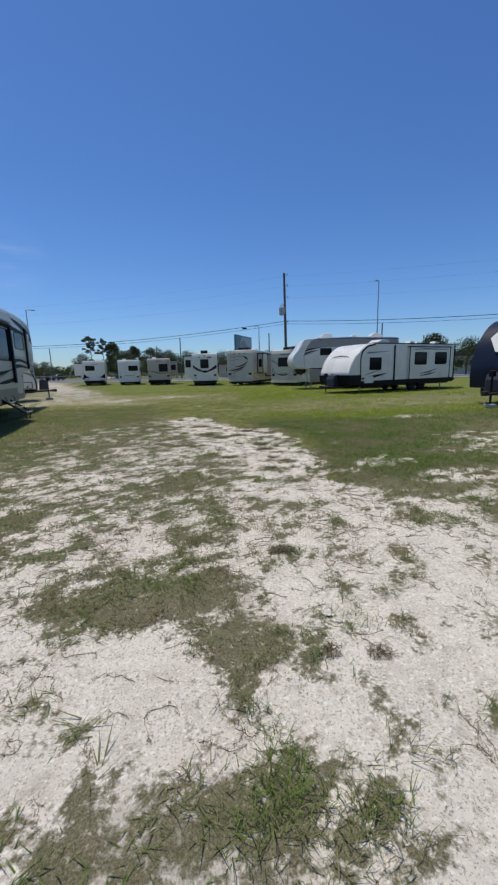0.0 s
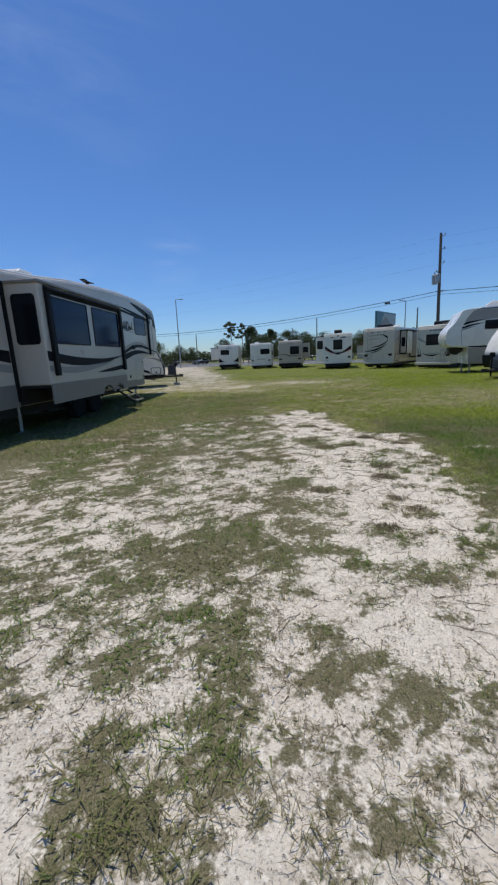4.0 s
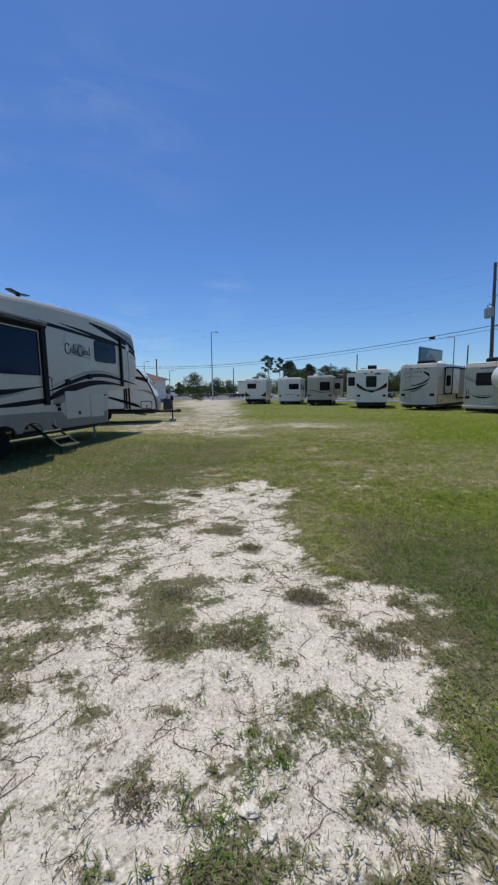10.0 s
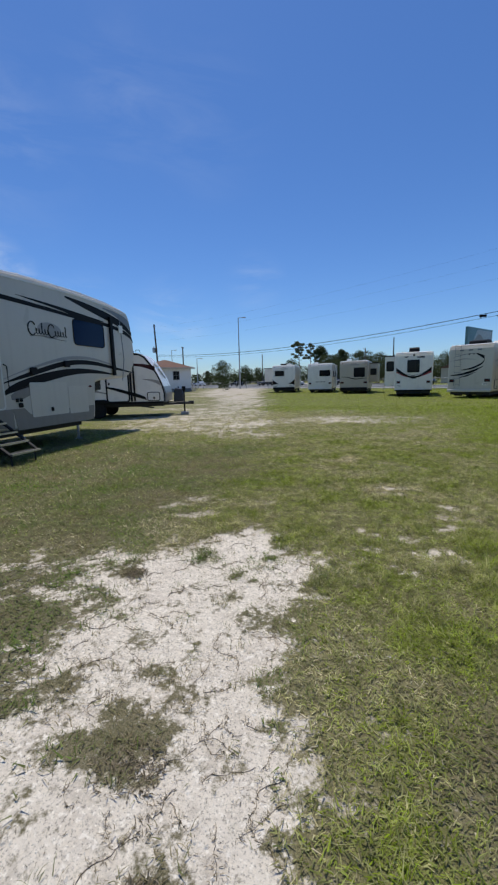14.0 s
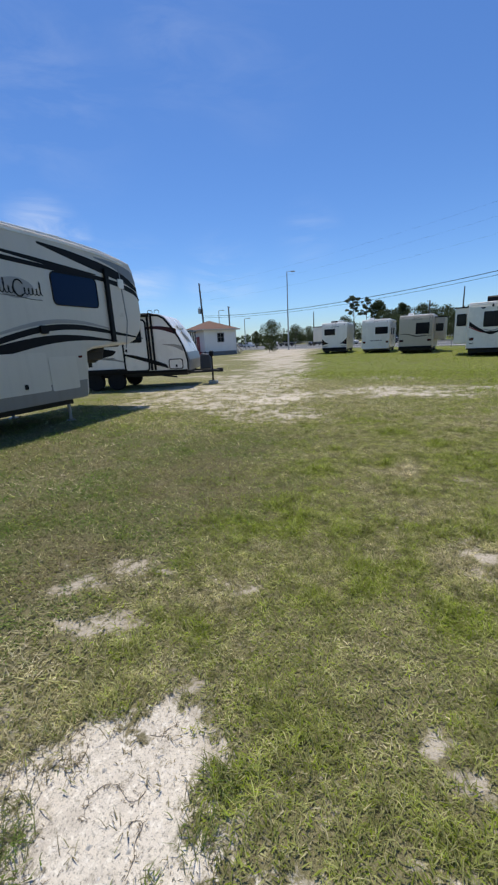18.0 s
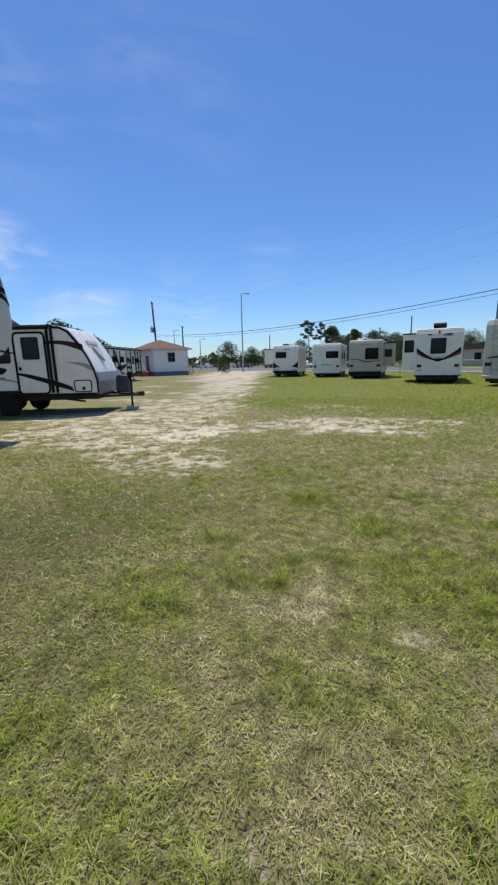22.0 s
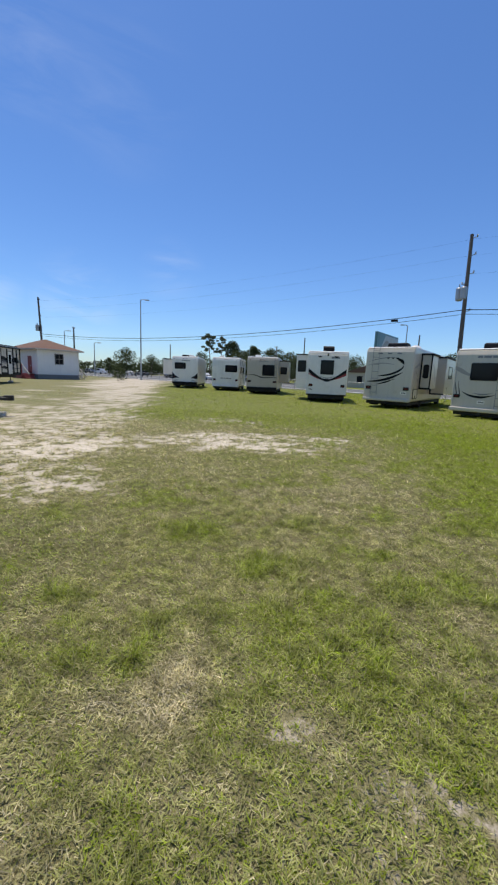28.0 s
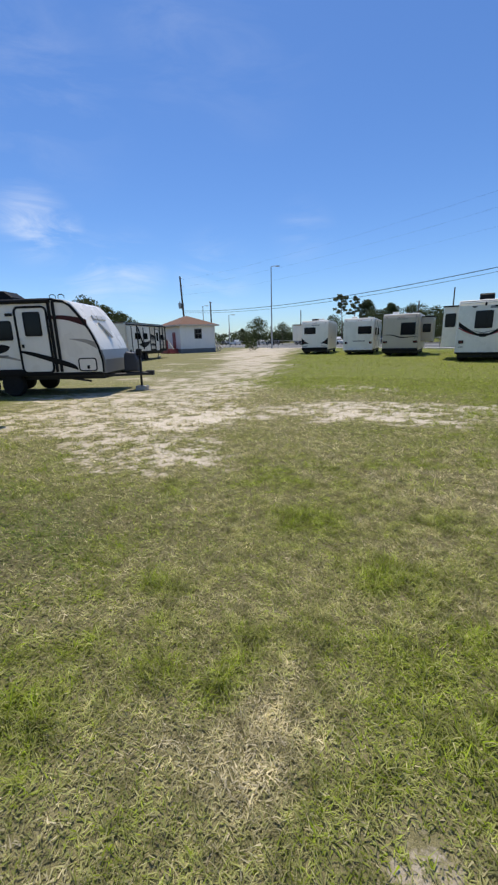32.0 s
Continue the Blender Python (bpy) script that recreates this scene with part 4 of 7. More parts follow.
def dark_trim_trailer():
    """Pale caravan with dark frames standing between the caravan and the house."""
    t = travel_trailer("travel_trailer", pose(-24.4, 43.6, 0, 0, 0, 106), "weathered pale travel trailer with dark frames near the house", "beige", 4.0, -4.2, 3.05, 0.68, [(3.4, 3.05), (3.8, 2.95), (3.98, 2.7), (4.0, 1.6), (4.0, 0.68)], cap="greige")
    right, left, _ = side_faces(2.44)
    s = part("slide_out", box(-3.9, -0.4, -1.6, -1.2, 0.8, 2.75, 0.02), "white", t)
    sf = Face((0, -1.6, 0), (1, 0, 0), (0, 0, 1), (0, -1, 0))
    for x in (-3.86, -0.45):
        part("seal", sf.plate([(x - 0.06, 0.8), (x + 0.06, 0.8), (x + 0.06, 2.75), (x - 0.06, 2.75)], 0, 0.02), "black", s)
    window(sf, -3.3, -2.4, 1.75, 2.25, t)
    window(sf, -1.8, -1.0, 1.75, 2.25, t)
    window(right, 2.75, 3.4, 1.7, 2.15, t)
    panel(right, 1.55, 2.3, 0.75, 2.6, t, "white", "entry_door", 0.08, 0.012, None, "black")
    part("door_window", right.plate(rr(1.72, 2.14, 1.6, 2.35, 0.05), 0.012, 0.02), "glass", t)
    for x in (-2.9, -0.05, 1.42, 3.2):
        part("frame_strut", (sf if x < -0.5 else right).plate(rr(x - 0.06, x + 0.06, 0.8, 2.8, 0.02), 0, 0.05), "black", t)
    part("awning_brace", rod((-2.85, -1.68, 2.7), (-1.9, -1.68, 0.95), 0.05, 8), "black", t)
    part("awning_brace", rod((-1.9, -1.68, 2.7), (-1.95, -1.68, 0.95), 0.04, 8), "black", t)
    graphic(sf, [(-2.7, 1.35, 0.02), (-1.8, 1.3, 0.2), (-1.0, 1.4, 0.16), (-0.5, 1.55, 0.05)], s, "dark")
    graphic(right, [(2.35, 1.9, 0.12), (2.8, 1.95, 0.2), (3.3, 1.85, 0.18), (3.7, 1.75, 0.04)], t, "dark")
    graphic(right, [(0.2, 1.25, 0.02), (0.9, 1.3, 0.12), (1.5, 1.2, 0.04)], t, "dark")
    graphic(right, [(-0.3, 1.95, 0.05), (0.4, 2.0, 0.2), (1.3, 1.9, 0.16), (1.4, 1.85, 0.05)], t, "dark")
    for x in (2.5, 3.85):
        part("awning_arm", right.plate(rr(x - 0.05, x + 0.05, 0.75, 2.85, 0.02), 0, 0.06), "black", t)
    graphic(right, [(-0.3, 1.9, 0.02), (1.0, 1.75, 0.16), (2.6, 1.7, 0.2), (3.9, 1.85, 0.12)], t, "taupe")
    graphic(right, [(-0.3, 1.3, 0.02), (1.5, 1.2, 0.05), (3.9, 1.25, 0.03)], t, "grey")
    part("bumper_strip", right.plate([(-4.1, 0.66), (3.9, 0.66), (3.9, 0.9), (-4.1, 0.9)], 0, 0.01), "black", t)
    part("awning_roll", rod((-4.0, -1.3, 2.9), (3.9, -1.3, 2.9), 0.06, 12), "black", t)
    for x in (-1.3, -0.4):
        wheel(t, x, -1.0, 0.34, 0.21)
        wheel(t, x, 1.0, 0.34, 0.21, 1)
    part("tongue_block", box(4.55, 4.9, -0.15, 0.15, 0.0, 0.12, 0.01), "palewood", t)
    return t


def motorhome(at, turn, label, body, height, w=2.5, floor=0.42, length=7.0, axle=1.7):
    """A coach seen from its tail: +x is forward, the tail wall stands at x = 0."""
    t = thing("motorhome", pose(at[0], at[1], 0, 0, 0, turn + 90), label, "motorhome", "motorhomes in a row along the road")
    h = height
    prof = [(0.0, floor), (0.0, h - 0.25), (0.06, h - 0.08), (0.22, h), (length - 1.2, h), (length - 0.3, h - 0.25), (length, h - 0.9), (length - 0.4, h - 1.15), (length - 0.5, floor)]
    part("body", prism(prof, -w / 2, w / 2, 0.07, 3), body, t)
    part("roof", prism([(0.1, h - 0.01), (0.2, h + 0.03), (length - 1.3, h + 0.03), (length - 1.0, h - 0.03)], -w / 2 + 0.04, w / 2 - 0.04, 0.015), "roof_rubber", t)
    # chassis, carried back to the tail so its black fills the shade below
    part("chassis", box(0.14, length - 0.8, -1.12, 1.12, floor - 0.2, floor + 0.01), "under", t)
    part("cab", prism([(length - 0.55, 0.45), (length - 0.5, 1.9), (length - 0.1, 1.95), (length + 0.5, 1.25), (length + 1.3, 1.1), (length + 1.4, 0.5)], -0.98, 0.98, 0.06), body, t)
    part("mud_flap", box(0.7, 0.72, -1.1, -0.6, 0.12, floor), "rubber", t)
    part("mud_flap", box(0.7, 0.72, 0.6, 1.1, 0.12, floor), "rubber", t)
    hb = part("hitch_receiver", box(-0.12, 0.6, -0.06, 0.06, floor - 0.16, floor - 0.04, 0.01), "under", t)
    part("safety_bar", box(0.1, 0.2, -0.7, 0.7, floor - 0.18, floor - 0.1, 0.01), "under", hb)
    for y, o in ((-0.95, -1), (0.95, 1)):
        wheel(t, axle, y, 0.38, 0.36, o, "silver")
        wheel(t, length - 0.2, y, 0.38, 0.22, o, "silver")
    return t


def tail_lamps(rear, parent, z, x=1.02, w=0.2, h=0.13):
    for s in (-1, 1):
        a = part("tail_lamp", rear.plate(rr(s * x - w / 2, s * x + w / 2, z - h / 2, z + h / 2, 0.03), -0.005, 0.03), "black", parent)
        part("lens", rear.plate(rr(s * x - w * 0.35, s * x + w * 0.35, z - h * 0.2, z + h * 0.2, 0.02), 0.0, 0.036), "lens_red", a)


def clearance_lights(rear, parent, z):
    for x in (-1.0, -0.16, 0.0, 0.16, 1.0):
        part("clearance_light", rear.plate(rr(x - 0.04, x + 0.04, z - 0.02, z + 0.02, 0.01), 0, 0.02), "lens_red", parent)


def number_plate(rear, parent, x, z):
    p = part("number_plate", rear.plate(rr(x - 0.15, x + 0.15, z - 0.075, z + 0.075, 0.01), 0, 0.01), "white", parent)
    bars(rear, x - 0.1, z, (0.06, 0.06, 0.05), 0.05, p, "dark", 0.013)


def coach_row():
    rear = Face((0, 0, 0), (0, -1, 0), (0, 0, 1), (-1, 0, 0))
    R = lambda w: Face((0, -w / 2, 0), (1, 0, 0), (0, 0, 1), (0, -1, 0))
    L = lambda w: Face((0, w / 2, 0), (1, 0, 0), (0, 0, 1), (0, 1, 0))
    # 1: white coach with a slide-out beyond its left corner
    t = motorhome((-10.6, 52.15), 7.0, "white motorhome with dark corner graphics and slide-out, on grass", "white", 2.98)
    window(rear, -0.98, 0.08, 1.82, 2.42, t, 0.06)
    for s in (-1, 1):
        part("corner_graphic", rear.plate([(s * 1.22, 1.5), (s * 0.95, 1.22), (s * 0.55, 0.98), (s * 0.9, 0.95), (s * 1.22, 0.85)], 0, 0.005), "dark", t)
        graphic(rear, [(s * 1.2, 0.75, 0.02), (s * 0.9, 0.72, 0.05), (s * 0.6, 0.8, 0.005)], t, "taupe")
    tail_lamps(rear, t, 1.08)
    clearance_lights(rear, t, 2.78)
    bars(rear, -0.3, 2.6, (0.2, 0.3, 0.2), 0.07, t)
    part("bumper", box(-0.1, 0.1, -1.2, 1.2, 0.4, 0.62, 0.03), "dark", t)
    s1 = part("slide_out", box(1.2, 4.6, 1.2, 2.34, 1.25, 2.7, 0.03), "white", t)
    part("slide_roof", box(1.14, 4.66, 1.2, 2.4, 2.7, 2.77, 0.01), "black", s1)
    part("side_panel", R(2.5).plate([(0.2, 0.5), (5.8, 0.5), (5.8, 2.8), (0.2, 2.8)], 0, 0.006), "beige", t)
    graphic(R(2.5), [(0.3, 2.3, 0.1), (0.8, 1.6, 0.12), (1.6, 1.0, 0.1)], t, "dark")
    air_conditioner(t, 1.6, 0.2, 3.0, "black", 0.35, 0.3, 0.22)
    roof_vent(t, 0.7, -0.5, 3.0)
    roof_vent(t, 3.0, -0.4, 3.0)
    # 2: plain white coach
    t = motorhome((-6.33, 50.55), 3.0, "plain white motorhome with small rear window, on grass", "white", 2.95)
    window(rear, -0.05, 1.05, 1.68, 2.3, t, 0.06)
    bars(rear, -0.45, 1.12, (0.25, 0.12, 0.3, 0.2), 0.1, t, "taupe")
    tail_lamps(rear, t, 0.98, 1.0, 0.22, 0.18)
    clearance_lights(rear, t, 2.76)
    part("bumper", box(-0.14, 0.1, -1.22, 1.22, 0.38, 0.5, 0.02), "white", t)
    window(R(2.5), 1.0, 1.9, 1.6, 2.2, t)
    window(R(2.5), 3.2, 4.4, 1.6, 2.2, t)
    part("side_awning", rod((0.6, -1.32, 2.85), (5.2, -1.32, 2.85), 0.06, 10), "white", t)
    graphic(R(2.5), [(0.5, 1.3, 0.02), (1.6, 1.1, 0.05), (3.6, 1.2, 0.02)], t, "taupe")
    roof_vent(t, 1.0, 0.5, 2.97)
    # 3: tan coach with a slide-out on its right
    t = motorhome((-2.69, 47.15), -1.3, "tan motorhome with dark rear window and slide-out, on grass", "tan", 2.95)
    window(rear, 0.0, 1.0, 1.5, 2.36, t, 0.05)
    graphic(rear, [(-1.2, 1.52, 0.005), (-0.6, 1.52, 0.03), (0.1, 1.34, 0.04), (1.2, 1.4, 0.01)], t, "dark")
    tail_lamps(rear, t, 1.02, 1.03, 0.3, 0.16)
    clearance_lights(rear, t, 2.74)
    bars(rear, -0.3, 2.62, (0.3, 0.4), 0.1, t, "taupe")
    part("bumper", box(-0.1, 0.1, -1.22, 1.22, 0.35, 0.58, 0.03), "dark", t)
    s3 = part("slide_out", box(1.6, 4.4, -2.05, -1.2, 1.0, 2.72, 0.03), "tan", t)
    part("slide_roof", box(1.55, 4.45, -2.1, -1.2, 2.72, 2.8, 0.01), "black", s3)
    window(Face((1.6, 0, 0), (0, -1, 0), (0, 0, 1), (-1, 0, 0)), 1.34, 1.9, 1.66, 2.26, t, 0.05)
    part("lower_skirt", box(0.02, 0.1, -1.24, 1.24, 0.3, 0.44, 0.01), "under", t)
    ladder(t, rear, 0.98, 1.2, 2.7, 0.18, 6)
    roof_vent(t, 0.9, 0.5, 2.97)
    # 4: white coach with the dark V across its tail
    t = motorhome((1.99, 40.51), -3.9, "white motorhome with dark and red chevron on its tail, on grass", "white", 3.12)
    window(rear, -0.43, 0.38, 1.72, 2.6, t, 0.06, divide=0.1)
    graphic(rear, [(-1.22, 2.0, 0.13), (-0.8, 1.7, 0.1), (-0.3, 1.42, 0.06), (0.0, 1.36, 0.04)], t, "dark", n=14)
    graphic(rear, [(1.22, 2.0, 0.13), (0.8, 1.7, 0.1), (0.3, 1.42, 0.06), (0.0, 1.36, 0.04)], t, "dark", n=14)
    graphic(rear, [(-1.22, 1.8, 0.03), (-0.7, 1.52, 0.03), (-0.35, 1.38, 0.005)], t, "red", n=12, d=0.007)
    graphic(rear, [(1.22, 1.8, 0.07), (0.8, 1.58, 0.05), (0.4, 1.4, 0.005)], t, "red", n=12, d=0.007)
    graphic(rear, [(-0.5, 1.62, 0.01), (0.0, 1.5, 0.025), (0.5, 1.62, 0.01)], t, "grey", n=12, d=0.006)
    part("chevron_point", rear.plate([(-0.35, 1.46), (0.35, 1.46), (0.12, 1.28), (-0.12, 1.28)], 0, 0.008), "dark", t)
    for x in (-0.5, 0.5):
        part("marker_wedge", rear.plate([(x - 0.14, 2.84), (x + 0.14, 2.84), (x + 0.06, 2.76), (x - 0.06, 2.76)], 0, 0.01), "dark", t)
    bars(rear, 0.2, 2.76, (0.5,), 0.12, t, "grey")
    part("camera_pod", rear.plate(rr(-0.06, 0.04, 2.84, 3.0, 0.03), 0, 0.06), "black", t)
    tail_lamps(rear, t, 1.04, 0.98, 0.24, 0.17)
    number_plate(rear, t, -0.98, 0.78)
    part("bumper", box(-0.06, 0.1, -1.22, 1.22, 0.42, 0.5, 0.02), "dark", t)
    part("rear_frame", rear.ring(rr(-1.22, 1.22, 0.5, 3.02, 0.14), rr(-1.16, 1.16, 0.56, 2.96, 0.1), 0.0, 0.02), "white", t)
    s4 = part("slide_out", box(1.5, 5.0, 1.2, 2.05, 0.75, 2.95, 0.03), "white", t)
    part("slide_roof", box(1.45, 5.05, 1.2, 2.1, 2.95, 3.02, 0.01), "black", s4)
    window(Face((1.5, 0, 0), (0, -1, 0), (0, 0, 1), (-1, 0, 0)), -1.95, -1.4, 1.85, 2.6, t, 0.08)
    air_conditioner(t, 0.75, 0.0, 3.15, "black", 0.36, 0.34, 0.33)
    # 5: cream coach with roof ladder and sweeping swirls
    t = motorhome((5.02, 37.67), -29.0, "cream motorhome with roof ladder and dark swirl graphics, on grass", "cream", 3.26, 2.55, length=9.0, axle=2.9)
    ladder(t, rear, -0.85, 0.75, 3.1, 0.34, 7)
    graphic(rear, [(0.3, 2.72, 0.008), (0.7, 2.58, 0.03), (0.78, 2.32, 0.05), (0.58, 2.06, 0.06), (0.1, 1.84, 0.055), (-0.5, 1.74, 0.02)], t, "dark")
    graphic(rear, [(-1.1, 2.5, 0.006), (-0.4, 2.68, 0.02), (0.3, 2.74, 0.008)], t, "grey")
    graphic(rear, [(0.75, 1.95, 0.01), (0.2, 1.68, 0.07), (-0.4, 1.5, 0.06), (-1.1, 1.42, 0.02)], t, "dark")
    graphic(rear, [(0.4, 1.62, 0.004), (-0.1, 1.42, 0.04), (-0.6, 1.28, 0.01)], t, "dark", d=0.007)
    graphic(rear, [(-1.2, 2.3, 0.005), (-0.4, 2.42, 0.03), (0.3, 2.36, 0.01)], t, "taupe")
    for k, x in enumerate((-0.15, 0.1, 0.32)):
        part("marker_wedge", rear.plate([(x, 2.7), (x + 0.16, 2.74), (x + 0.1, 2.64)], 0, 0.008), "dark", t)
    for x in (-0.5, 0.0, 0.5):
        part("vent_louvre", rear.plate(rr(x - 0.12, x + 0.12, 2.9, 2.98, 0.02), 0, 0.02), "grey", t)
    tail_lamps(rear, t, 1.1, 1.0, 0.3, 0.18)
    number_plate(rear, t, 0.88, 0.88)
    part("bumper", box(-0.14, 0.15, -1.25, 1.25, 0.4, 0.56, 0.04), "cream", t)
    rc = R(2.55)
    panel(rc, 0.35, 1.25, 0.6, 1.1, t, "cream", "baggage_door", 0.05, 0.02, (0.8, 0.7), "black")
    s5 = part("slide_out", box(1.5, 3.0, -1.85, -1.2, 1.15, 2.95, 0.03), "cream", t)
    part("slide_roof", box(1.42, 3.08, -1.93, -1.2, 2.95, 3.04, 0.01), "black", s5)
    se = Face((1.5, 0, 0), (0, -1, 0), (0, 0, 1), (-1, 0, 0))
    for u0, u1, z0, z1 in ((1.79, 1.86, 1.15, 2.95), (1.28, 1.35, 1.15, 2.95), (1.28, 1.86, 1.1, 1.2)):
        part("seal", se.plate([(u0, z0), (u1, z0), (u1, z1), (u0, z1)], 0, 0.02), "black", s5)
    window(se, 1.42, 1.72, 1.7, 2.45, s5, 0.1)
    ss = Face((0, -1.85, 0), (1, 0, 0), (0, 0, 1), (0, -1, 0))
    s6 = part("slide_out", box(4.3, 8.0, -2.1, -1.2, 0.8, 2.95, 0.03), "cream", t)
    part("slide_roof", box(4.22, 8.08, -2.18, -1.2, 2.95, 3.04, 0.01), "black", s6)
    sk = Face((4.3, 0, 0), (0, -1, 0), (0, 0, 1), (-1, 0, 0))
    part("seal", sk.plate([(1.3, 0.8), (1.38, 0.8), (1.38, 2.95), (1.3, 2.95)], 0, 0.02), "black", s6)
    part("seal", sk.plate([(1.3, 0.78), (2.1, 0.78), (2.1, 0.86), (1.3, 0.86)], 0, 0.02), "black", s6)
    window(Face((0, -2.1, 0), (1, 0, 0), (0, 0, 1), (0, -1, 0)), 5.2, 6.4, 1.75, 2.5, s6, 0.08)
    graphic(ss, [(1.6, 2.5, 0.01), (2.1, 2.3, 0.07), (2.5, 1.8, 0.06), (2.9, 1.4, 0.02)], s5, "taupe")
    graphic(rc, [(0.2, 2.2, 0.01), (0.7, 2.3, 0.06), (1.3, 2.5, 0.04)], t, "taupe")
    graphic(rc, [(0.3, 1.9, 0.01), (0.45, 1.3, 0.05), (0.9, 0.8, 0.02)], t, "grey")
    graphic(rc, [(3.2, 2.3, 0.03), (3.5, 1.7, 0.06), (3.9, 0.9, 0.03)], t, "dark")
    graphic(rc, [(3.1, 2.6, 0.02), (3.5, 2.5, 0.07), (3.9, 2.3, 0.02)], t, "dark")
    air_conditioner(t, 1.3, -0.1, 3.29, "black", 0.55, 0.5, 0.28)
    roof_vent(t, 3.0, 0.3, 3.29)
    part("satellite_dome", lathe([(0.3, 3.29), (0.3, 3.4), (0.2, 3.52), (0.02, 3.56)], 20, "Z", (2.4, -0.7, 0)), "white", t)
    # 6: cream coach with dark rear window
    t = motorhome((8.22, 33.88), -40.0, "cream motorhome with wide dark rear window, on grass", "cream", 3.02, floor=0.3, length=9.0)
    window(rear, -0.56, 0.52, 1.66, 2.42, t, 0.06)
    graphic(rear, [(-1.2, 2.2, 0.08), (-0.9, 2.05, 0.1), (-0.4, 1.8, 0.02)], t, "taupe")
    graphic(rear, [(-0.82, 1.16, 0.005), (-0.5, 1.0, 0.04), (0.0, 0.94, 0.05), (0.5, 1.06, 0.005)], t, "dark")
    graphic(rear, [(-0.4, 1.12, 0.004), (0.0, 1.06, 0.03), (0.4, 1.14, 0.004)], t, "grey", d=0.007)
    for x in (0.9, 1.02):
        graphic(rear, [(x - 0.08, 0.9, 0.02), (x, 1.2, 0.1), (x + 0.14, 1.6, 0.02)], t, "dark", n=8)
    graphic(rear, [(0.55, 2.0, 0.01), (0.9, 2.1, 0.06), (1.22, 2.3, 0.08)], t, "taupe")
    for x in (-1.15, -1.02):
        graphic(rear, [(x, 1.6, 0.02), (x + 0.08, 1.2, 0.1), (x + 0.16, 0.9, 0.02)], t, "dark", n=8)
    bars(rear, -0.35, 2.68, (0.2, 0.3, 0.35), 0.1, t, "grey")
    tail_lamps(rear, t, 0.95, 1.02, 0.26, 0.16)
    number_plate(rear, t, 0.0, 0.72)
    part("bumper", box(-0.14, 0.15, -1.25, 1.25, 0.28, 0.46, 0.04), "cream", t)
    ladder(t, rear, 0.56, 0.5, 2.95, 0.28, 8)
    r6 = R(2.5)
    graphic(r6, [(0.2, 2.3, 0.01), (0.6, 2.0, 0.06), (1.0, 1.4, 0.08), (1.6, 1.0, 0.03)], t, "taupe")
    graphic(r6, [(0.3, 1.5, 0.01), (0.9, 1.0, 0.05), (2.2, 0.8, 0.05), (4.0, 1.0, 0.01)], t, "dark")
    window(r6, 1.6, 2.7, 1.7, 2.4, t, 0.08)
    window(r6, 3.6, 4.6, 1.7, 2.4, t, 0.08)
    panel(r6, 1.3, 2.4, 0.5, 0.95, t, "cream", "baggage_door", handle=(1.85, 0.6))
    part("side_trim", rear.plate([(-1.16, 0.5), (-1.14, 0.5), (-1.14, 2.9), (-1.16, 2.9)], 0, 0.012), "taupe", t)
    air_conditioner(t, 1.2, -0.1, 3.05, "black", 0.5, 0.5, 0.3)
    air_conditioner(t, 4.8, 0.0, 3.05, "black", 0.4, 0.4, 0.3)


fifth_wheel()
small_trailer()
white_trailer()
far_fifth_wheel()
dark_nosed_trailer()
dark_trim_trailer()
coach_row()


# ---- ground: one sheet to the horizon, sand worn through the turf ----
def vnoise(x, y, seed):
    """Smooth value noise on a hashed lattice, 0 to 1."""
    xi, yi = np.floor(x).astype(np.int64), np.floor(y).astype(np.int64)
    fx, fy = x - xi, y - yi
    fx, fy = fx * fx * (3 - 2 * fx), fy * fy * (3 - 2 * fy)

    def h(a, b):
        k = (a * 374761393 + b * 668265263 + seed * 1442695041) & 0xFFFFFFFF
        k = ((k ^ (k >> 13)) * 1274126177) & 0xFFFFFFFF
        return ((k ^ (k >> 16)) & 0xFFFF) / 65535.0

    a, b, c, d = h(xi, yi), h(xi + 1, yi), h(xi, yi + 1), h(xi + 1, yi + 1)
    return (a * (1 - fx) + b * fx) * (1 - fy) + (c * (1 - fx) + d * fx) * fy


def fbm(x, y, scale, seed, octaves=4):
    out, amp, tot = 0.0, 1.0, 0.0
    for k in range(octaves):
        out = out + amp * vnoise(x * scale * 2**k, y * scale * 2**k, seed + k)
        tot += amp
        amp *= 0.55
    return out / tot


def blob(x, y, cx, cy, rx, ry, turn=0.0):
    """1 in the middle of an ellipse, 0 at its rim, negative outside."""
    c, s = math.cos(radians(turn)), math.sin(radians(turn))
    u, v = (x - cx) * c + (y - cy) * s, -(x - cx) * s + (y - cy) * c
    return 1 - np.sqrt((u / rx) ** 2 + (v / ry) ** 2)


# the right border of the worn track, its far border and the border between bare lane and patchy turf
EDGE_Y = np.array([-6, 0, 2.5, 4.0, 5.0, 5.5, 6.2, 7.2, 7.7, 8.6, 9.1, 9.6, 10.3, 10.7, 10.85, 11.4, 12.3, 13.0, 14.0])
EDGE_X = np.array([5.0, 4.0, 3.2, 2.3, 1.5, 1.0, 0.8, 0.92, 0.98, 1.0, 1.1, 1.0, 0.95, 0.95, 0.3, 0.05, -0.05, -0.11, -0.14])
TOP_X = np.array([-9, -6, -4.8, -3.7, -2.4, -1.75, -1.3, -0.85, -0.45, -0.15, 0.5, 3])
TOP_Y = np.array([7, 9, 10.8, 11.4, 12.8, 13.05, 13.2, 13.75, 13.45, 13.4, 13.0, 13.0])
LANE_Y = np.array([-6, 3.0, 3.6, 4.3, 5.3, 6.6, 7.4, 8.2, 9.3, 10.2, 11.5, 12.6, 13.4])
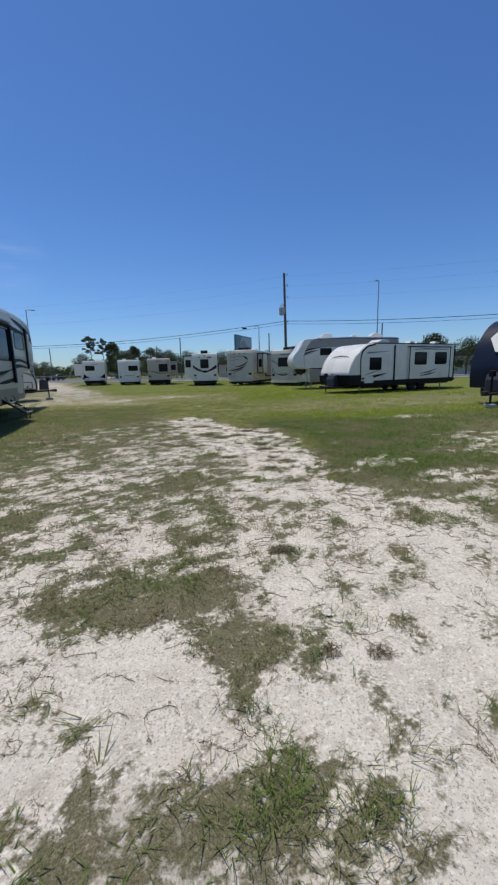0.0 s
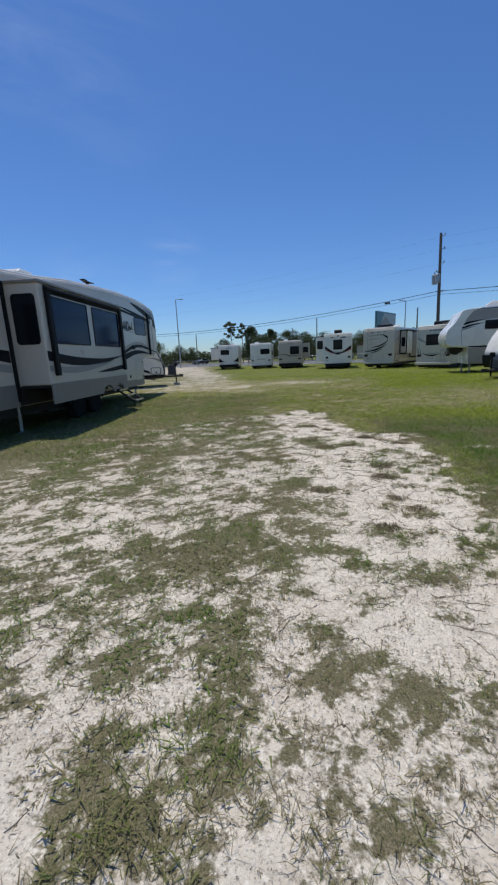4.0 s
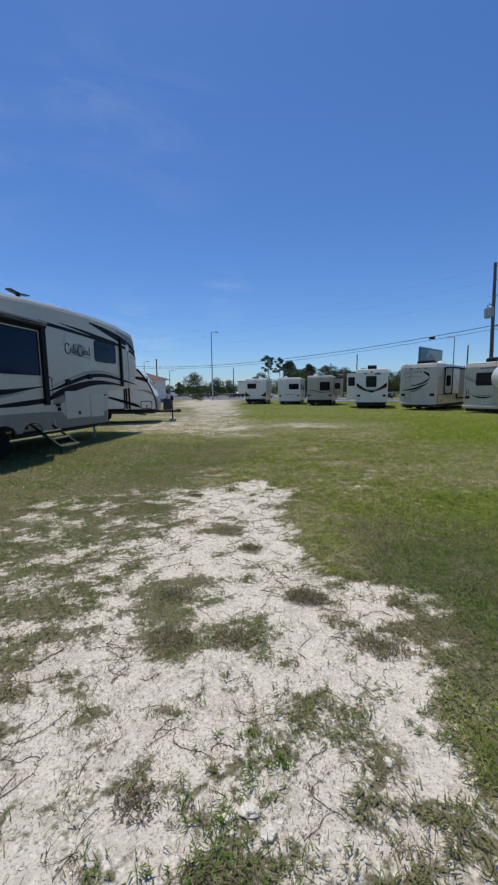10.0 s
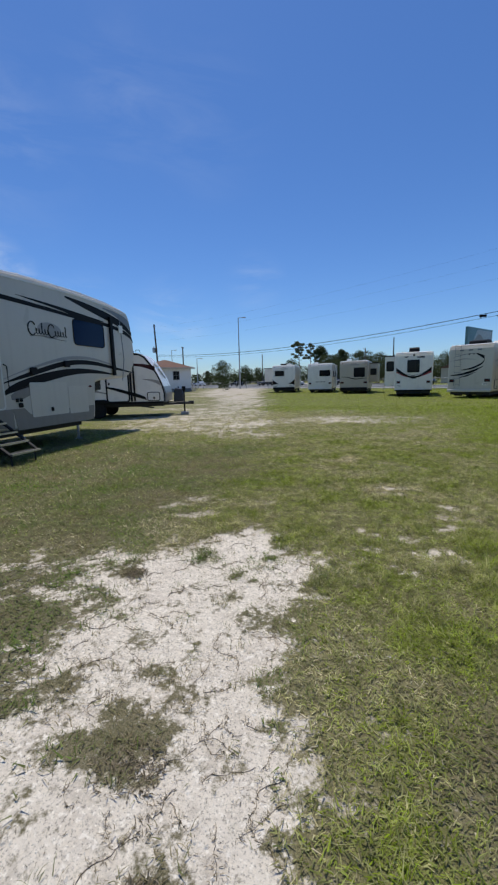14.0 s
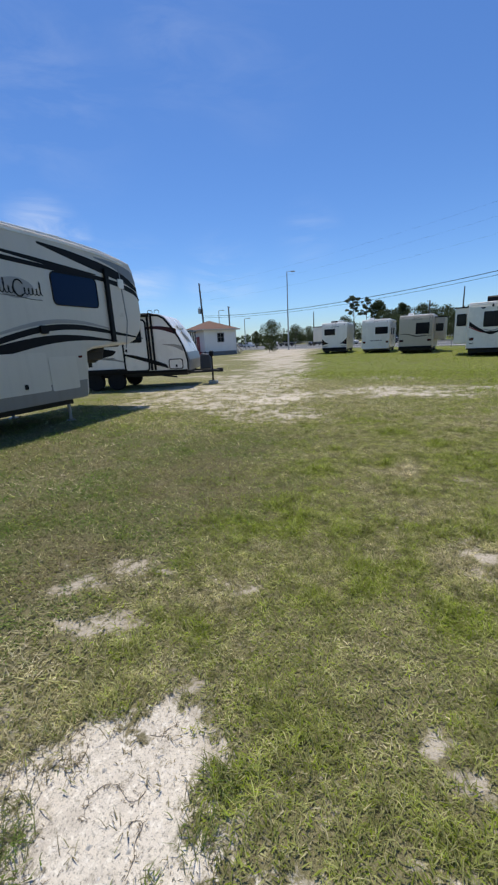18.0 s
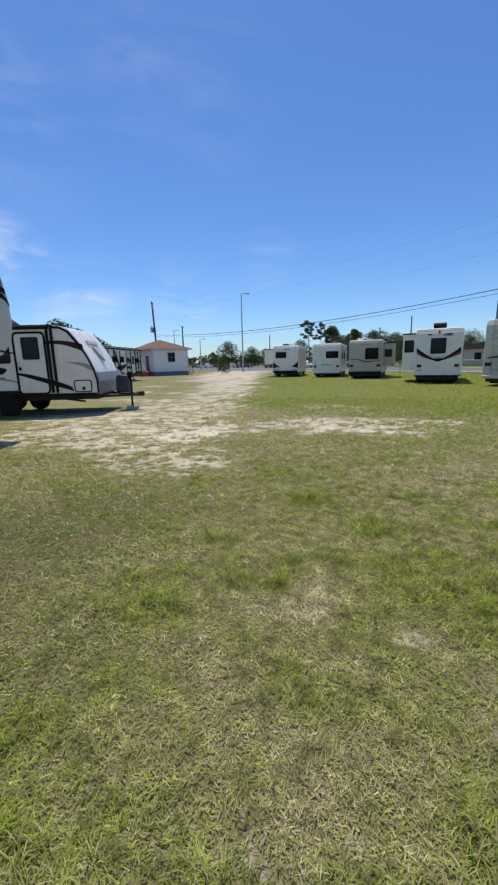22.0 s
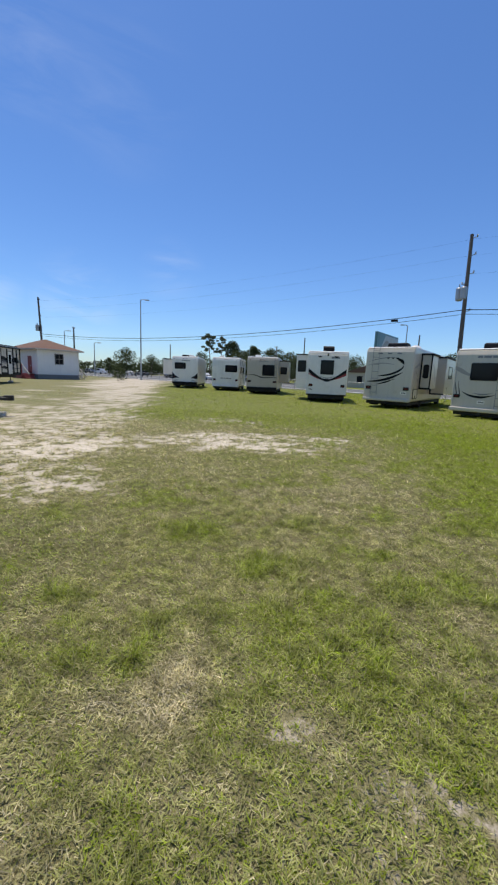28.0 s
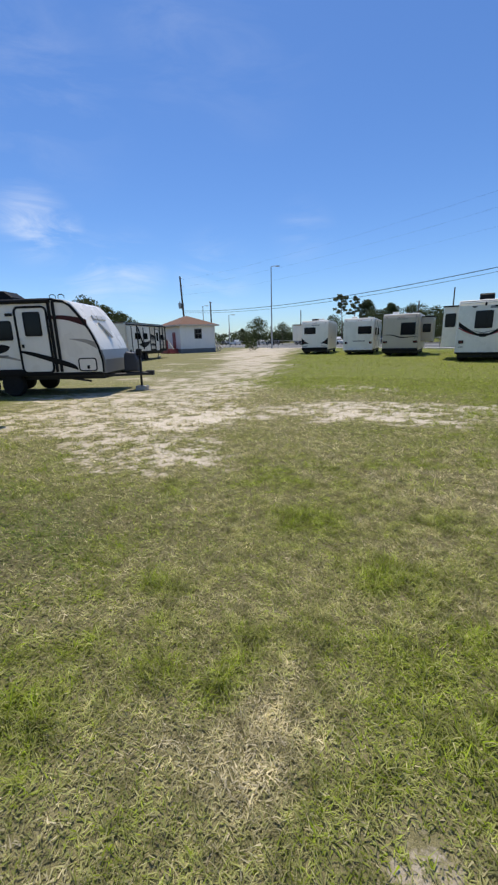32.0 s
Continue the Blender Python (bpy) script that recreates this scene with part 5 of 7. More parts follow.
LANE_X = np.array([-6, -4, -2.6, -0.8, -0.67, -0.6, -0.45, -0.54, -0.77, -1.05, -1.12, -1.4, -1.7])
DRIVE_Y = np.array([24, 28, 33, 40, 46, 53, 62, 75])
DRIVE_X = np.array([-5.4, -6.8, -8.4, -11.2, -14.4, -17.4, -21.0, -25.0])
# bare or thin places beyond the track: x, y, radii, turn, depth
BARE_BESIDE = (
    (1.8, 3.6, 1.2, 0.8, 0, 0.6), (2.2, 4.9, 0.9, 0.5, 10, 0.5), (5.5, 7.2, 2.6, 1.2, 0, 0.62), (3.6, 5.6, 1.4, 0.7, 15, 0.6), (7.4, 15.2, 2.2, 0.9, -10, 0.42),
    (1.25, 10.3, 0.3, 0.35, 0, 0.5), (0.55, 10.95, 0.3, 0.2, 0, 0.5), (1.7, 8.6, 0.5, 0.25, 0, 0.4), (1.5, 6.6, 0.6, 0.3, 0, 0.42), (1.9, 9.6, 0.4, 0.2, 0, 0.4),
    (2.0, 6.9, 0.8, 0.4, 0, 0.52), (2.5, 5.9, 0.9, 0.4, 10, 0.56), (5.3, 11.6, 1.3, 0.6, 0, 0.5), (4.9, 8.4, 1.4, 0.5, 0, 0.52), (1.5, 5.1, 0.7, 0.3, 0, 0.6),
)
BARE_LAWN = (
    (0.8, 16.6, 0.24, 0.15, 0, 0.46), (0.04, 16.12, 0.24, 0.15, 0, 0.5), (0.36, 15.7, 0.28, 0.14, 10, 0.6), (0.64, 15.76, 0.2, 0.1, 0, 0.6), (0.3, 15.95, 0.16, 0.1, 0, 0.48), (0.42, 15.45, 0.3, 0.16, 0, 0.58),
    (0.21, 14.24, 0.24, 0.12, 0, 0.6), (0.5, 14.15, 0.3, 0.16, 0, 0.68), (0.29, 13.72, 0.2, 0.12, 0, 0.62), (-0.1, 13.52, 0.16, 0.08, 0, 0.66), (1.2, 15.1, 0.4, 0.15, 0, 0.6), (0.85, 14.4, 0.3, 0.12, 10, 0.56),
    (0.8, 13.85, 0.35, 0.2, 0, 0.5), (1.1, 14.7, 0.3, 0.2, 0, 0.46), (0.55, 13.35, 0.2, 0.16, 0, 0.5),
)
BARE_THIN = (
    (-2.14, 14.31, 0.4, 0.14, 0, 0.45), (-1.79, 14.1, 0.5, 0.14, 0, 0.48), (-1.77, 14.56, 0.35, 0.15, 0, 0.45), (-1.14, 14.67, 0.3, 0.12, 0, 0.42), (0.0, 16.12, 0.5, 0.3, 0, 0.4), (0.66, 17.08, 0.2, 0.12, 0, 0.42),
    (0.5, 16.84, 0.22, 0.1, 0, 0.4), (0.98, 17.03, 0.2, 0.1, 0, 0.4), (0.3, 17.35, 0.14, 0.1, 0, 0.4), (0.35, 12.4, 0.2, 0.3, 0, 0.4), (1.4, 13.1, 0.4, 0.2, 0, 0.4),
)
BARE_FAR = (
    (-6.0, 22.6, 4.0, 3.1, 10, 0.64), (-4.3, 22.4, 1.7, 1.2, 10, 0.8), (-3.5, 20.6, 1.8, 1.5, -15, 0.56), (-8.0, 23.8, 3.2, 2.0, 0, 0.64), (-3.4, 23.4, 1.6, 1.2, 0, 0.55), (-0.75, 24.4, 2.6, 1.6, 4, 0.68), (0.6, 25.2, 1.6, 0.9, 0, 0.55),
    (-6.6, 27.0, 2.8, 2.4, 0, 0.58), (-2.2, 28.0, 2.0, 0.7, 0, 0.42), (-5.6, 25.6, 1.8, 1.4, 0, 0.6), (-9.4, 28.6, 3.6, 1.4, -10, 0.5), (-12.5, 33.0, 3.6, 1.2, -20, 0.5), (-18.0, 38.0, 5.0, 1.6, 10, 0.5), (-16.5, 46.0, 4.0, 2.0, 15, 0.55), (-20.0, 55.0, 5.0, 3.0, 15, 0.6),
)
# islands of turf on the sand
TURF_SOUTH = (
    (-1.35, 3.88, 0.95, 0.36, 4, 0.95), (-0.86, 3.38, 0.4, 0.42, -10, 0.9), (-1.25, 2.62, 0.8, 0.2, 4, 0.85), (-1.3, 2.35, 0.9, 0.25, 5, 0.8), (-2.9, 5.5, 0.4, 0.3, 0, 0.5), (0.35, 3.85, 0.3, 0.2, 20, 0.5), (-0.2, 5.3, 0.5, 0.25, 5, 0.4),
    (0.5, 6.3, 0.6, 0.2, 5, 0.4), (0.12, 6.91, 0.18, 0.14, 0, 0.6), (-0.23, 6.88, 0.3, 0.22, 0, 0.5), (-1.0, 6.6, 0.5, 0.5, 0, 0.35), (0.47, 7.32, 0.22, 0.13, 0, 0.6), (0.33, 7.61, 0.16, 0.1, 0, 0.6), (-0.38, 7.81, 0.22, 0.14, 0, 0.6), (-0.73, 8.02, 0.35, 0.3, 0, 0.5),
)
TURF_NORTH = (
    (0.31, 8.28, 0.18, 0.13, 0, 0.7), (0.37, 8.71, 0.2, 0.14, 0, 0.7), (0.0, 8.9, 0.15, 0.1, 0, 0.5), (-0.42, 9.95, 0.2, 0.12, 0, 0.5), (-0.5, 10.22, 0.36, 0.3, 0, 0.75), (-0.32, 9.76, 0.36, 0.3, 0, 0.8), (0.08, 9.86, 0.26, 0.24, 0, 0.75), (-0.2, 11.17, 0.12, 0.14, 0, 0.6),
    (0.42, 10.42, 0.2, 0.16, 0, 0.8), (-0.64, 11.67, 0.28, 0.13, 5, 0.6), (-1.4, 12.78, 0.16, 0.12, 0, 0.8), (-0.6, 11.5, 0.45, 0.13, 10, 0.7), (-0.62, 11.86, 0.2, 0.12, 0, 0.6), (-0.68, 12.27, 0.14, 0.1, 0, 0.5), (-0.22, 11.32, 0.2, 0.12, 0, 0.6), (-1.7, 12.05, 0.5, 0.25, 10, 0.5),
)


def soft_step(v, width):
    return 1 / (1 + np.exp(-np.clip(v / width * 4, -40, 40)))


def in_track(x, y):
    """How far inside the worn track a spot lies, in metres; negative outside."""
    warp = (fbm(x, y, 1.3, 17, 3) - 0.5) * 0.5
    return np.minimum(np.interp(y, EDGE_Y, EDGE_X) + warp - x, np.interp(x, TOP_X, TOP_Y) + warp - y)


def cover(x, y):
    """Share of bare sand, 0 (closed turf) to 1, before the fine break-up."""
    warp = (fbm(x, y, 0.9, 11) - 0.5) * 0.9
    wy = (fbm(x, y, 0.9, 23) - 0.5) * 0.9
    deep = in_track(x, y)
    aside = np.interp(y, LANE_Y, LANE_X) + warp * 0.5 - x
    patchy = np.interp(y, [0, 3.4, 4.4, 7, 10, 13], [0.84, 0.8, 0.55, 0.52, 0.42, 0.4]) - 0.05 * np.clip(aside, 0, 4)
    k = soft_step(aside, 0.4)
    inner = np.interp(y, [3, 4.5, 8, 9.5], [0.82, 0.72, 0.74, 0.82]) * (1 - k) + patchy * k
    outer = 0.06 + 0.32 * np.exp(np.minimum(deep, 0) * 2.4)
    e = soft_step(deep, 0.22)
    c = inner * e + outer * (1 - e)
    c = c * (1 - np.clip((-4.4 - x) * 0.5, 0, 0.9) * np.clip((y - 4.5) / 2.5 + warp, 0, 1))
    drive = 1 - np.abs(x + warp * 3 - np.interp(y, DRIVE_Y, DRIVE_X)) / np.interp(y, [24, 32, 40, 50, 75], [2.4, 2.6, 3.2, 5.0, 8.0])
    c = np.maximum(c, 0.06 + np.interp(y, [22, 26, 36, 50], [0, 0.5, 0.64, 0.8]) * np.clip(drive * 1.5, 0, 0.9))
    for cx, cy, rx, ry, turn, d in BARE_BESIDE + BARE_LAWN + BARE_THIN:
        c = np.maximum(c, 0.06 + d * np.clip(blob(x + warp * 0.35, y + wy * 0.35, cx, cy, rx * 1.15, ry * 1.15, turn) * 1.3, 0, 0.68))
    for cx, cy, rx, ry, turn, d in BARE_FAR:
        c = np.maximum(c, 0.06 + d * np.clip(blob(x + warp * 1.2, y + wy * 1.2, cx, cy, rx, ry, turn) * 2.0, 0, 0.74))
    for cx, cy, rx, ry, turn, d in TURF_SOUTH + TURF_NORTH:
        c = c - 0.62 * d * np.clip(blob(x + warp * 0.3, y + wy * 0.3, cx, cy, rx, ry, turn) * 1.8, 0, 1)
    return np.clip(c, 0, 1)


def bareness(x, y):
    """How bare the ground is at a spot, 0 to 1, broken up down to a hand's breadth."""
    n = fbm(x * 0.8, y, 1.7, 5, 2) * 0.14 + fbm(x * 0.8, y, 6.0, 37, 3) * 0.46 + fbm(x * 0.9, y, 18.0, 43, 2) * 0.4
    c = cover(x, y)
    s = c + (n - 0.5) * (0.9 + 1.9 * np.clip((c - 0.1) * 4, 0, 1))
    return np.clip((s - 0.5) / 0.7 + 0.5, 0, 1)


def dryness(x, y):
    """0 fresh green to 1 straw."""
    lush = np.clip((x + 0.1 - 0.22 * np.clip(y - 14, 0, 20)) / 0.9, 0, 1) * np.clip((y - 4) / 4, 0, 1) * np.clip((14.2 - y) / 1.5, 0, 1)
    far = np.clip((x - 1.5 - 0.1 * np.clip(y - 20, 0, 12) + (fbm(x, y, 0.8, 73, 2) - 0.5) * 1.6) / 1.2, 0, 1) * np.clip((y - 17) / 3, 0, 1)
    worn = np.clip(in_track(x, y) / 0.5 + 0.3, 0, 1)
    green = np.clip((17.2 - y) / 1.5, 0, 1) * np.clip((x + 1.9) / 0.8, 0, 1)
    d = 0.43 - 0.06 * green + 0.2 * worn + (fbm(x, y, 0.7, 71, 3) - 0.5) * 0.45 + (fbm(x, y, 4.0, 83, 2) - 0.5) * 0.6 - 0.12 * lush - 0.2 * lush * np.clip((x - 1.0) / 0.6, 0, 1) - 0.36 * np.maximum(far, np.clip((y - 26.3) / 1.5, 0, 1) * np.clip((x + 5.5 + 0.3 * (y - 27)) / 2, 0, 0.9))
    for cx, cy, rx, ry, v in ((0.75, 17.2, 0.85, 0.8, 0.27), (-0.6, 19.15, 0.55, 0.3, 0.12), (1.9, 16.6, 1.0, 0.8, 0.26), (-0.95, 18.3, 0.6, 0.4, 0.4), (-1.0, 3.7, 1.2, 0.6, 0.4), (0.45, 15.6, 0.6, 0.4, 0.75), (0.2, 14.2, 1.2, 0.7, 0.45), (0.4, 18.0, 0.8, 0.5, 0.2), (-0.27, 17.45, 0.25, 0.4, 0.85), (-0.5, 15.9, 0.3, 0.25, 0.38), (-2.2, 17.1, 0.9, 0.5, 0.42)):
        k = np.clip(blob(x, y, cx, cy, rx, ry) * 1.5 + (fbm(x, y, 4.0, 87, 2) - 0.5) * 1.4, 0, 1) * 0.75
        d = d * (1 - k) + v * k
    d = np.maximum(d, 0.27 * np.clip((14.5 - y) / 3, 0, 1) * np.clip((1.8 - x) / 0.6, 0, 1))
    straw = np.maximum(np.clip(blob(x, y, -5.2, 23.6, 5.8, 4.4) * 2.2, 0, 1), np.clip((-5.0 - x - 0.3 * (y - 27)) / 3, 0, 0.8) * np.clip((y - 25) / 3, 0, 1))
    d = d + (0.7 - d) * 0.6 * straw
    return np.clip(d, 0.2 * np.clip((4.5 - x) / 3, 0, 1), 1)


def axis_steps(lo, hi, step, far, grow=1.06):
    mid = list(np.arange(lo, hi + 1e-6, step))
    up, down, d = [], [], step
    v = hi
    while v < far:
        d *= grow
        v += d
        up.append(v)
    v, d = lo, step
    while v > -far:
        d *= grow
        v -= d
        down.append(v)
    return np.array(down[::-1] + mid + up)


def ground_height(x, y):
    near = np.exp(-((x / 40) ** 2 + ((y - 15) / 60) ** 2))
    return near * ((fbm(x, y, 0.5, 91) - 0.5) * 0.05 + (fbm(x, y, 3.5, 97, 3) - 0.5) * 0.022)


def build_ground():
    xs, ys = axis_steps(-6.5, 4.5, 0.075, 900), axis_steps(1.4, 25.5, 0.075, 900)
    X, Y = np.meshgrid(xs, ys)
    s = bareness(X, Y)
    Z = ground_height(X, Y) - 0.008 * s
    co = np.stack([X, Y, Z], -1).reshape(-1, 3)
    nx, ny = len(xs), len(ys)
    i = (np.arange(ny - 1)[:, None] * nx + np.arange(nx - 1)[None]).ravel()
    faces = np.stack([i, i + 1, i + nx + 1, i + nx], 1)
    me = bpy.data.meshes.new("ground")
    me.vertices.add(len(co))
    me.vertices.foreach_set("co", co.astype(np.float32).ravel())
    me.loops.add(faces.size)
    me.loops.foreach_set("vertex_index", faces.astype(np.int32).ravel())
    me.polygons.add(len(faces))
    me.polygons.foreach_set("loop_start", (np.arange(len(faces)) * 4).astype(np.int32))
    me.update(calc_edges=True)
    me.polygons.foreach_set("use_smooth", np.ones(len(faces), bool))
    # worn also takes in the shaggy lawn, to darken the ground there
    for key, v in (("bare", s), ("dry", dryness(X, Y)), ("pale", np.clip(cover(X, Y) * np.where(Y > 13.9, 1.5, 2.6) - np.where(Y > 13.9, 0.25, 0.15), 0, np.interp(Y, [13.6, 14.2, 22, 27, 30, 40], [1.0, 0.7, 0.9, 0.55, 0.42, 0.4]))), ("worn", np.maximum(np.clip(in_track(X, Y) / 0.4 + 0.4, 0, 1), 0.8 * shaggy(X, Y))), ("away", 1 - np.clip(clump_density(X, Y) / 500, 0, 1)), ("rib", np.clip(blob(X, Y, -0.5, 11.05, 0.45, 0.28, 25) * 3, 0, 1) * np.clip(s * 3 - 1.5, 0, 1))):
        a = me.attributes.new(key, "FLOAT", "POINT")
        a.data.foreach_set("value", v.astype(np.float32).ravel())
    me.materials.append(ground_material())
    return tagged(new("ground", me), "sandy ground with patchy mown turf", "ground", kind="structure")


def ground_material():
    m = bpy.data.materials.new("sand_and_turf")
    m.use_nodes = True
    nt = m.node_tree
    N, Lk = nt.nodes.new, nt.links.new
    b = nt.nodes["Principled BSDF"]
    geo = N("ShaderNodeNewGeometry")

    def noise_at(scale, detail=5, rough=0.6):
        n = N("ShaderNodeTexNoise")
        n.inputs["Scale"].default_value = scale
        n.inputs["Detail"].default_value = detail
        n.inputs["Roughness"].default_value = rough
        Lk(geo.outputs["Position"], n.inputs["Vector"])
        return n.outputs["Fac"]

    def math_node(op, a, c):
        n = N("ShaderNodeMath")
        n.operation = op
        for k, v in enumerate((a, c)):
            if isinstance(v, (int, float)):
                n.inputs[k].default_value = v
            else:
                Lk(v, n.inputs[k])
        return n.outputs[0]

    def mapped(v, a, c, lo=0.0, hi=1.0):
        n = N("ShaderNodeMapRange")
        n.inputs["From Min"].default_value, n.inputs["From Max"].default_value = a, c
        n.inputs["To Min"].default_value, n.inputs["To Max"].default_value = lo, hi
        Lk(v, n.inputs["Value"])
        return n.outputs[0]

    def mixed(f, a, c):
        n = N("ShaderNodeMix")
        n.data_type = "RGBA"
        for k, v in ((0, f), (6, a), (7, c)):
            if isinstance(v, tuple):
                n.inputs[k].default_value = (*v, 1)
            elif isinstance(v, (int, float)):
                n.inputs[k].default_value = v
            else:
                Lk(v, n.inputs[k])
        return n.outputs[2]

    def attr(name):
        n = N("ShaderNodeAttribute")
        n.attribute_name = name
        return n.outputs["Fac"]

    bare = attr("bare")
    fine = noise_at(22, 6, 0.7)
    mask = mapped(math_node("ADD", bare, math_node("MULTIPLY", math_node("SUBTRACT", fine, 0.5), 2.8)), 0.3, 0.7)
    # sand: pale crushed limestone with grey and pinkish stains; dark specks for small chips and crumb shade
    sand = mixed(noise_at(1.3, 4), (0.8, 0.715, 0.585), (0.66, 0.58, 0.465))
    sand = mixed(mapped(noise_at(2.3, 4), 0.52, 0.72, 0, 0.45), sand, (0.55, 0.465, 0.37))
    sand = mixed(mapped(noise_at(7.0, 6, 0.75), 0.5, 0.68, 0, 0.7), sand, (0.46, 0.395, 0.31))
    sand = mixed(mapped(noise_at(90, 5, 0.75), 0.53, 0.62, 0, 0.85), sand, (0.25, 0.22, 0.175))
    sand = mixed(mapped(noise_at(44, 4, 0.7), 0.56, 0.64), sand, (0.85, 0.775, 0.65))
    sand = mixed(attr("pale"), mixed(noise_at(20, 4), (0.42, 0.36, 0.275), (0.28, 0.235, 0.17)), sand)
    away = attr("away")
    # fine dark noise colours the gaps between blades as shaded grass
    turf = mixed(away, mixed(mapped(noise_at(170, 4, 0.85), 0.42, 0.58), (0.3, 0.265, 0.135), (0.105, 0.095, 0.046)), grass_ramp(nt, math_node("ADD", attr("dry"), math_node("MULTIPLY", math_node("SUBTRACT", noise_at(3.5, 5, 0.7), 0.5), 0.9)), 0.5))
    turf = mixed(mapped(math_node("MAXIMUM", attr("dry"), attr("worn")), 0.16, 0.34, 1, 0), turf, mixed(mapped(noise_at(60, 4, 0.8), 0.4, 0.6), (0.21, 0.24, 0.03), (0.1, 0.115, 0.018)))
    turf = mixed(math_node("MULTIPLY", attr("worn"), 0.8), turf, mixed(mapped(noise_at(130, 4, 0.8), 0.42, 0.58), (0.24, 0.205, 0.13), (0.075, 0.068, 0.036)))
    # dark blotches in the turf colour stand for shade between clumps
    turf = mixed(mapped(noise_at(11, 6, 0.8), 0.46, 0.64, 0, 0.7), turf, (0.1, 0.1, 0.042))
    turf = mixed(mapped(noise_at(85, 4, 0.7), 0.56, 0.68, 0, 0.7), turf, (0.36, 0.31, 0.2))
    Lk(mixed(mask, turf, sand), b.inputs["Base Color"])
    b.inputs["Roughness"].default_value = 0.95
    b.inputs["Specular IOR Level"].default_value = 0.15
    wave = N("ShaderNodeTexWave")  # the ribs of a tyre pressed into the sand
    wave.inputs["Scale"].default_value = 1.0
    wave.inputs["Distortion"].default_value = 1.5
    turn = N("ShaderNodeMapping")
    turn.inputs["Rotation"].default_value = (0, 0, radians(-62))
    turn.inputs["Scale"].default_value = (7.5, 7.5, 7.5)
    Lk(geo.outputs["Position"], turn.inputs["Vector"])
    Lk(turn.outputs[0], wave.inputs["Vector"])
    ribs = math_node("MULTIPLY", math_node("MULTIPLY", wave.outputs["Fac"], attr("rib")), 0.35)
    h = math_node("ADD", math_node("MULTIPLY", noise_at(60, 6, 0.7), 0.6), math_node("ADD", ribs, math_node("MULTIPLY", noise_at(9, 4), 1.2)))
    bp = N("ShaderNodeBump")
    bp.inputs["Strength"].default_value = 0.85
    bp.inputs["Distance"].default_value = 0.02
    Lk(h, bp.inputs["Height"])
    Lk(bp.outputs[0], b.inputs["Normal"])
    return m



# ---- grass, weeds, stones ----
def blades_mesh(name, base, height, width, lean, dry, material, seed=4, simple=False):
    """Bent three-piece blades at base points (n, 3), as one mesh."""
    n = len(base)
    rng = np.random.default_rng(seed)
    az = rng.uniform(0, 2 * np.pi, n)
    side = np.stack([np.cos(az), np.sin(az), 0 * az], 1)
    aw = az + np.pi / 2 + rng.normal(0, 0.4, n)
    bend = np.stack([np.cos(aw), np.sin(aw), 0 * aw], 1)
    up = np.array([0, 0, 1.0])
    w, h, l = width[:, None], height[:, None], lean[:, None]
    flat = 1 / np.sqrt(1 + l**2)
    mid = base + (up * 0.62 + bend * l * 0.4) * h * flat
    tip = base + (up * (1 - 0.3 * np.minimum(l, 2)) + bend * l) * h * flat
    v = np.stack([base - side * w / 2, base + side * w / 2, mid + side * w * 0.4, mid - side * w * 0.4, tip], 1).reshape(-1, 3)
    if simple:
        v = np.stack([base - side * w / 2, base + side * w / 2, tip], 1).reshape(-1, 3)
    k = np.arange(n) * 5
    loops = np.stack([k, k + 1, k + 2, k + 3, k + 3, k + 2, k + 4], 1).ravel()
    starts = np.stack([np.arange(n) * 7, np.arange(n) * 7 + 4], 1).ravel()
    if simple:
        loops, starts = np.arange(3 * n), np.arange(n) * 3
    me = bpy.data.meshes.new(name)
    me.vertices.add(len(v))
    me.vertices.foreach_set("co", v.astype(np.float32).ravel())
    me.loops.add(len(loops))
    me.loops.foreach_set("vertex_index", loops.astype(np.int32))
    me.polygons.add(len(starts))
    me.polygons.foreach_set("loop_start", starts.astype(np.int32))
    me.update(calc_edges=True)
    a = me.attributes.new("dry", "FLOAT", "POINT")
    a.data.foreach_set("value", np.repeat(dry, 3 if simple else 5).astype(np.float32))
    me.materials.append(M[material])
    return new(name, me)


def scatter(rng, x0, x1, y0, y1, per_m2):
    n = int((x1 - x0) * (y1 - y0) * per_m2)
    return rng.uniform(x0, x1, n), rng.uniform(y0, y1, n)


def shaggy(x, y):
    """1 where the grass is coloured darker: east of the lane, where it is also longer, and beside the big trailer."""
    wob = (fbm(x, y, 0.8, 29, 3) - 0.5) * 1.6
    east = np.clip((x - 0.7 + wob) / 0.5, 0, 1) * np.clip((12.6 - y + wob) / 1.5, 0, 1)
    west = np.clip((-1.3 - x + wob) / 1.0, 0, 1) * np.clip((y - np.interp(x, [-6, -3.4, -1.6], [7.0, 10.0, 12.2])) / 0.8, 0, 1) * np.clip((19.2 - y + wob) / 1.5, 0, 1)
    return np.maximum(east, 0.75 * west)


def clump_density(x, y):
    """Clumps of turf a square metre: dense along the lane walked, thin far off."""
    off = np.hypot(x - 0.25 * (y > 13), np.maximum(np.maximum(y - 19.2, 3.0 - y), 0) * 1.0)
    near = np.where(y > 13, 2.0, np.where(y < 5, 1.15, 0.8))
    return 16 + 120 * np.exp(-((off / 8.0) ** 2)) + 560 * near / (1 + (off / np.where(y > 13, 1.75, 2.2)) ** 3.4)


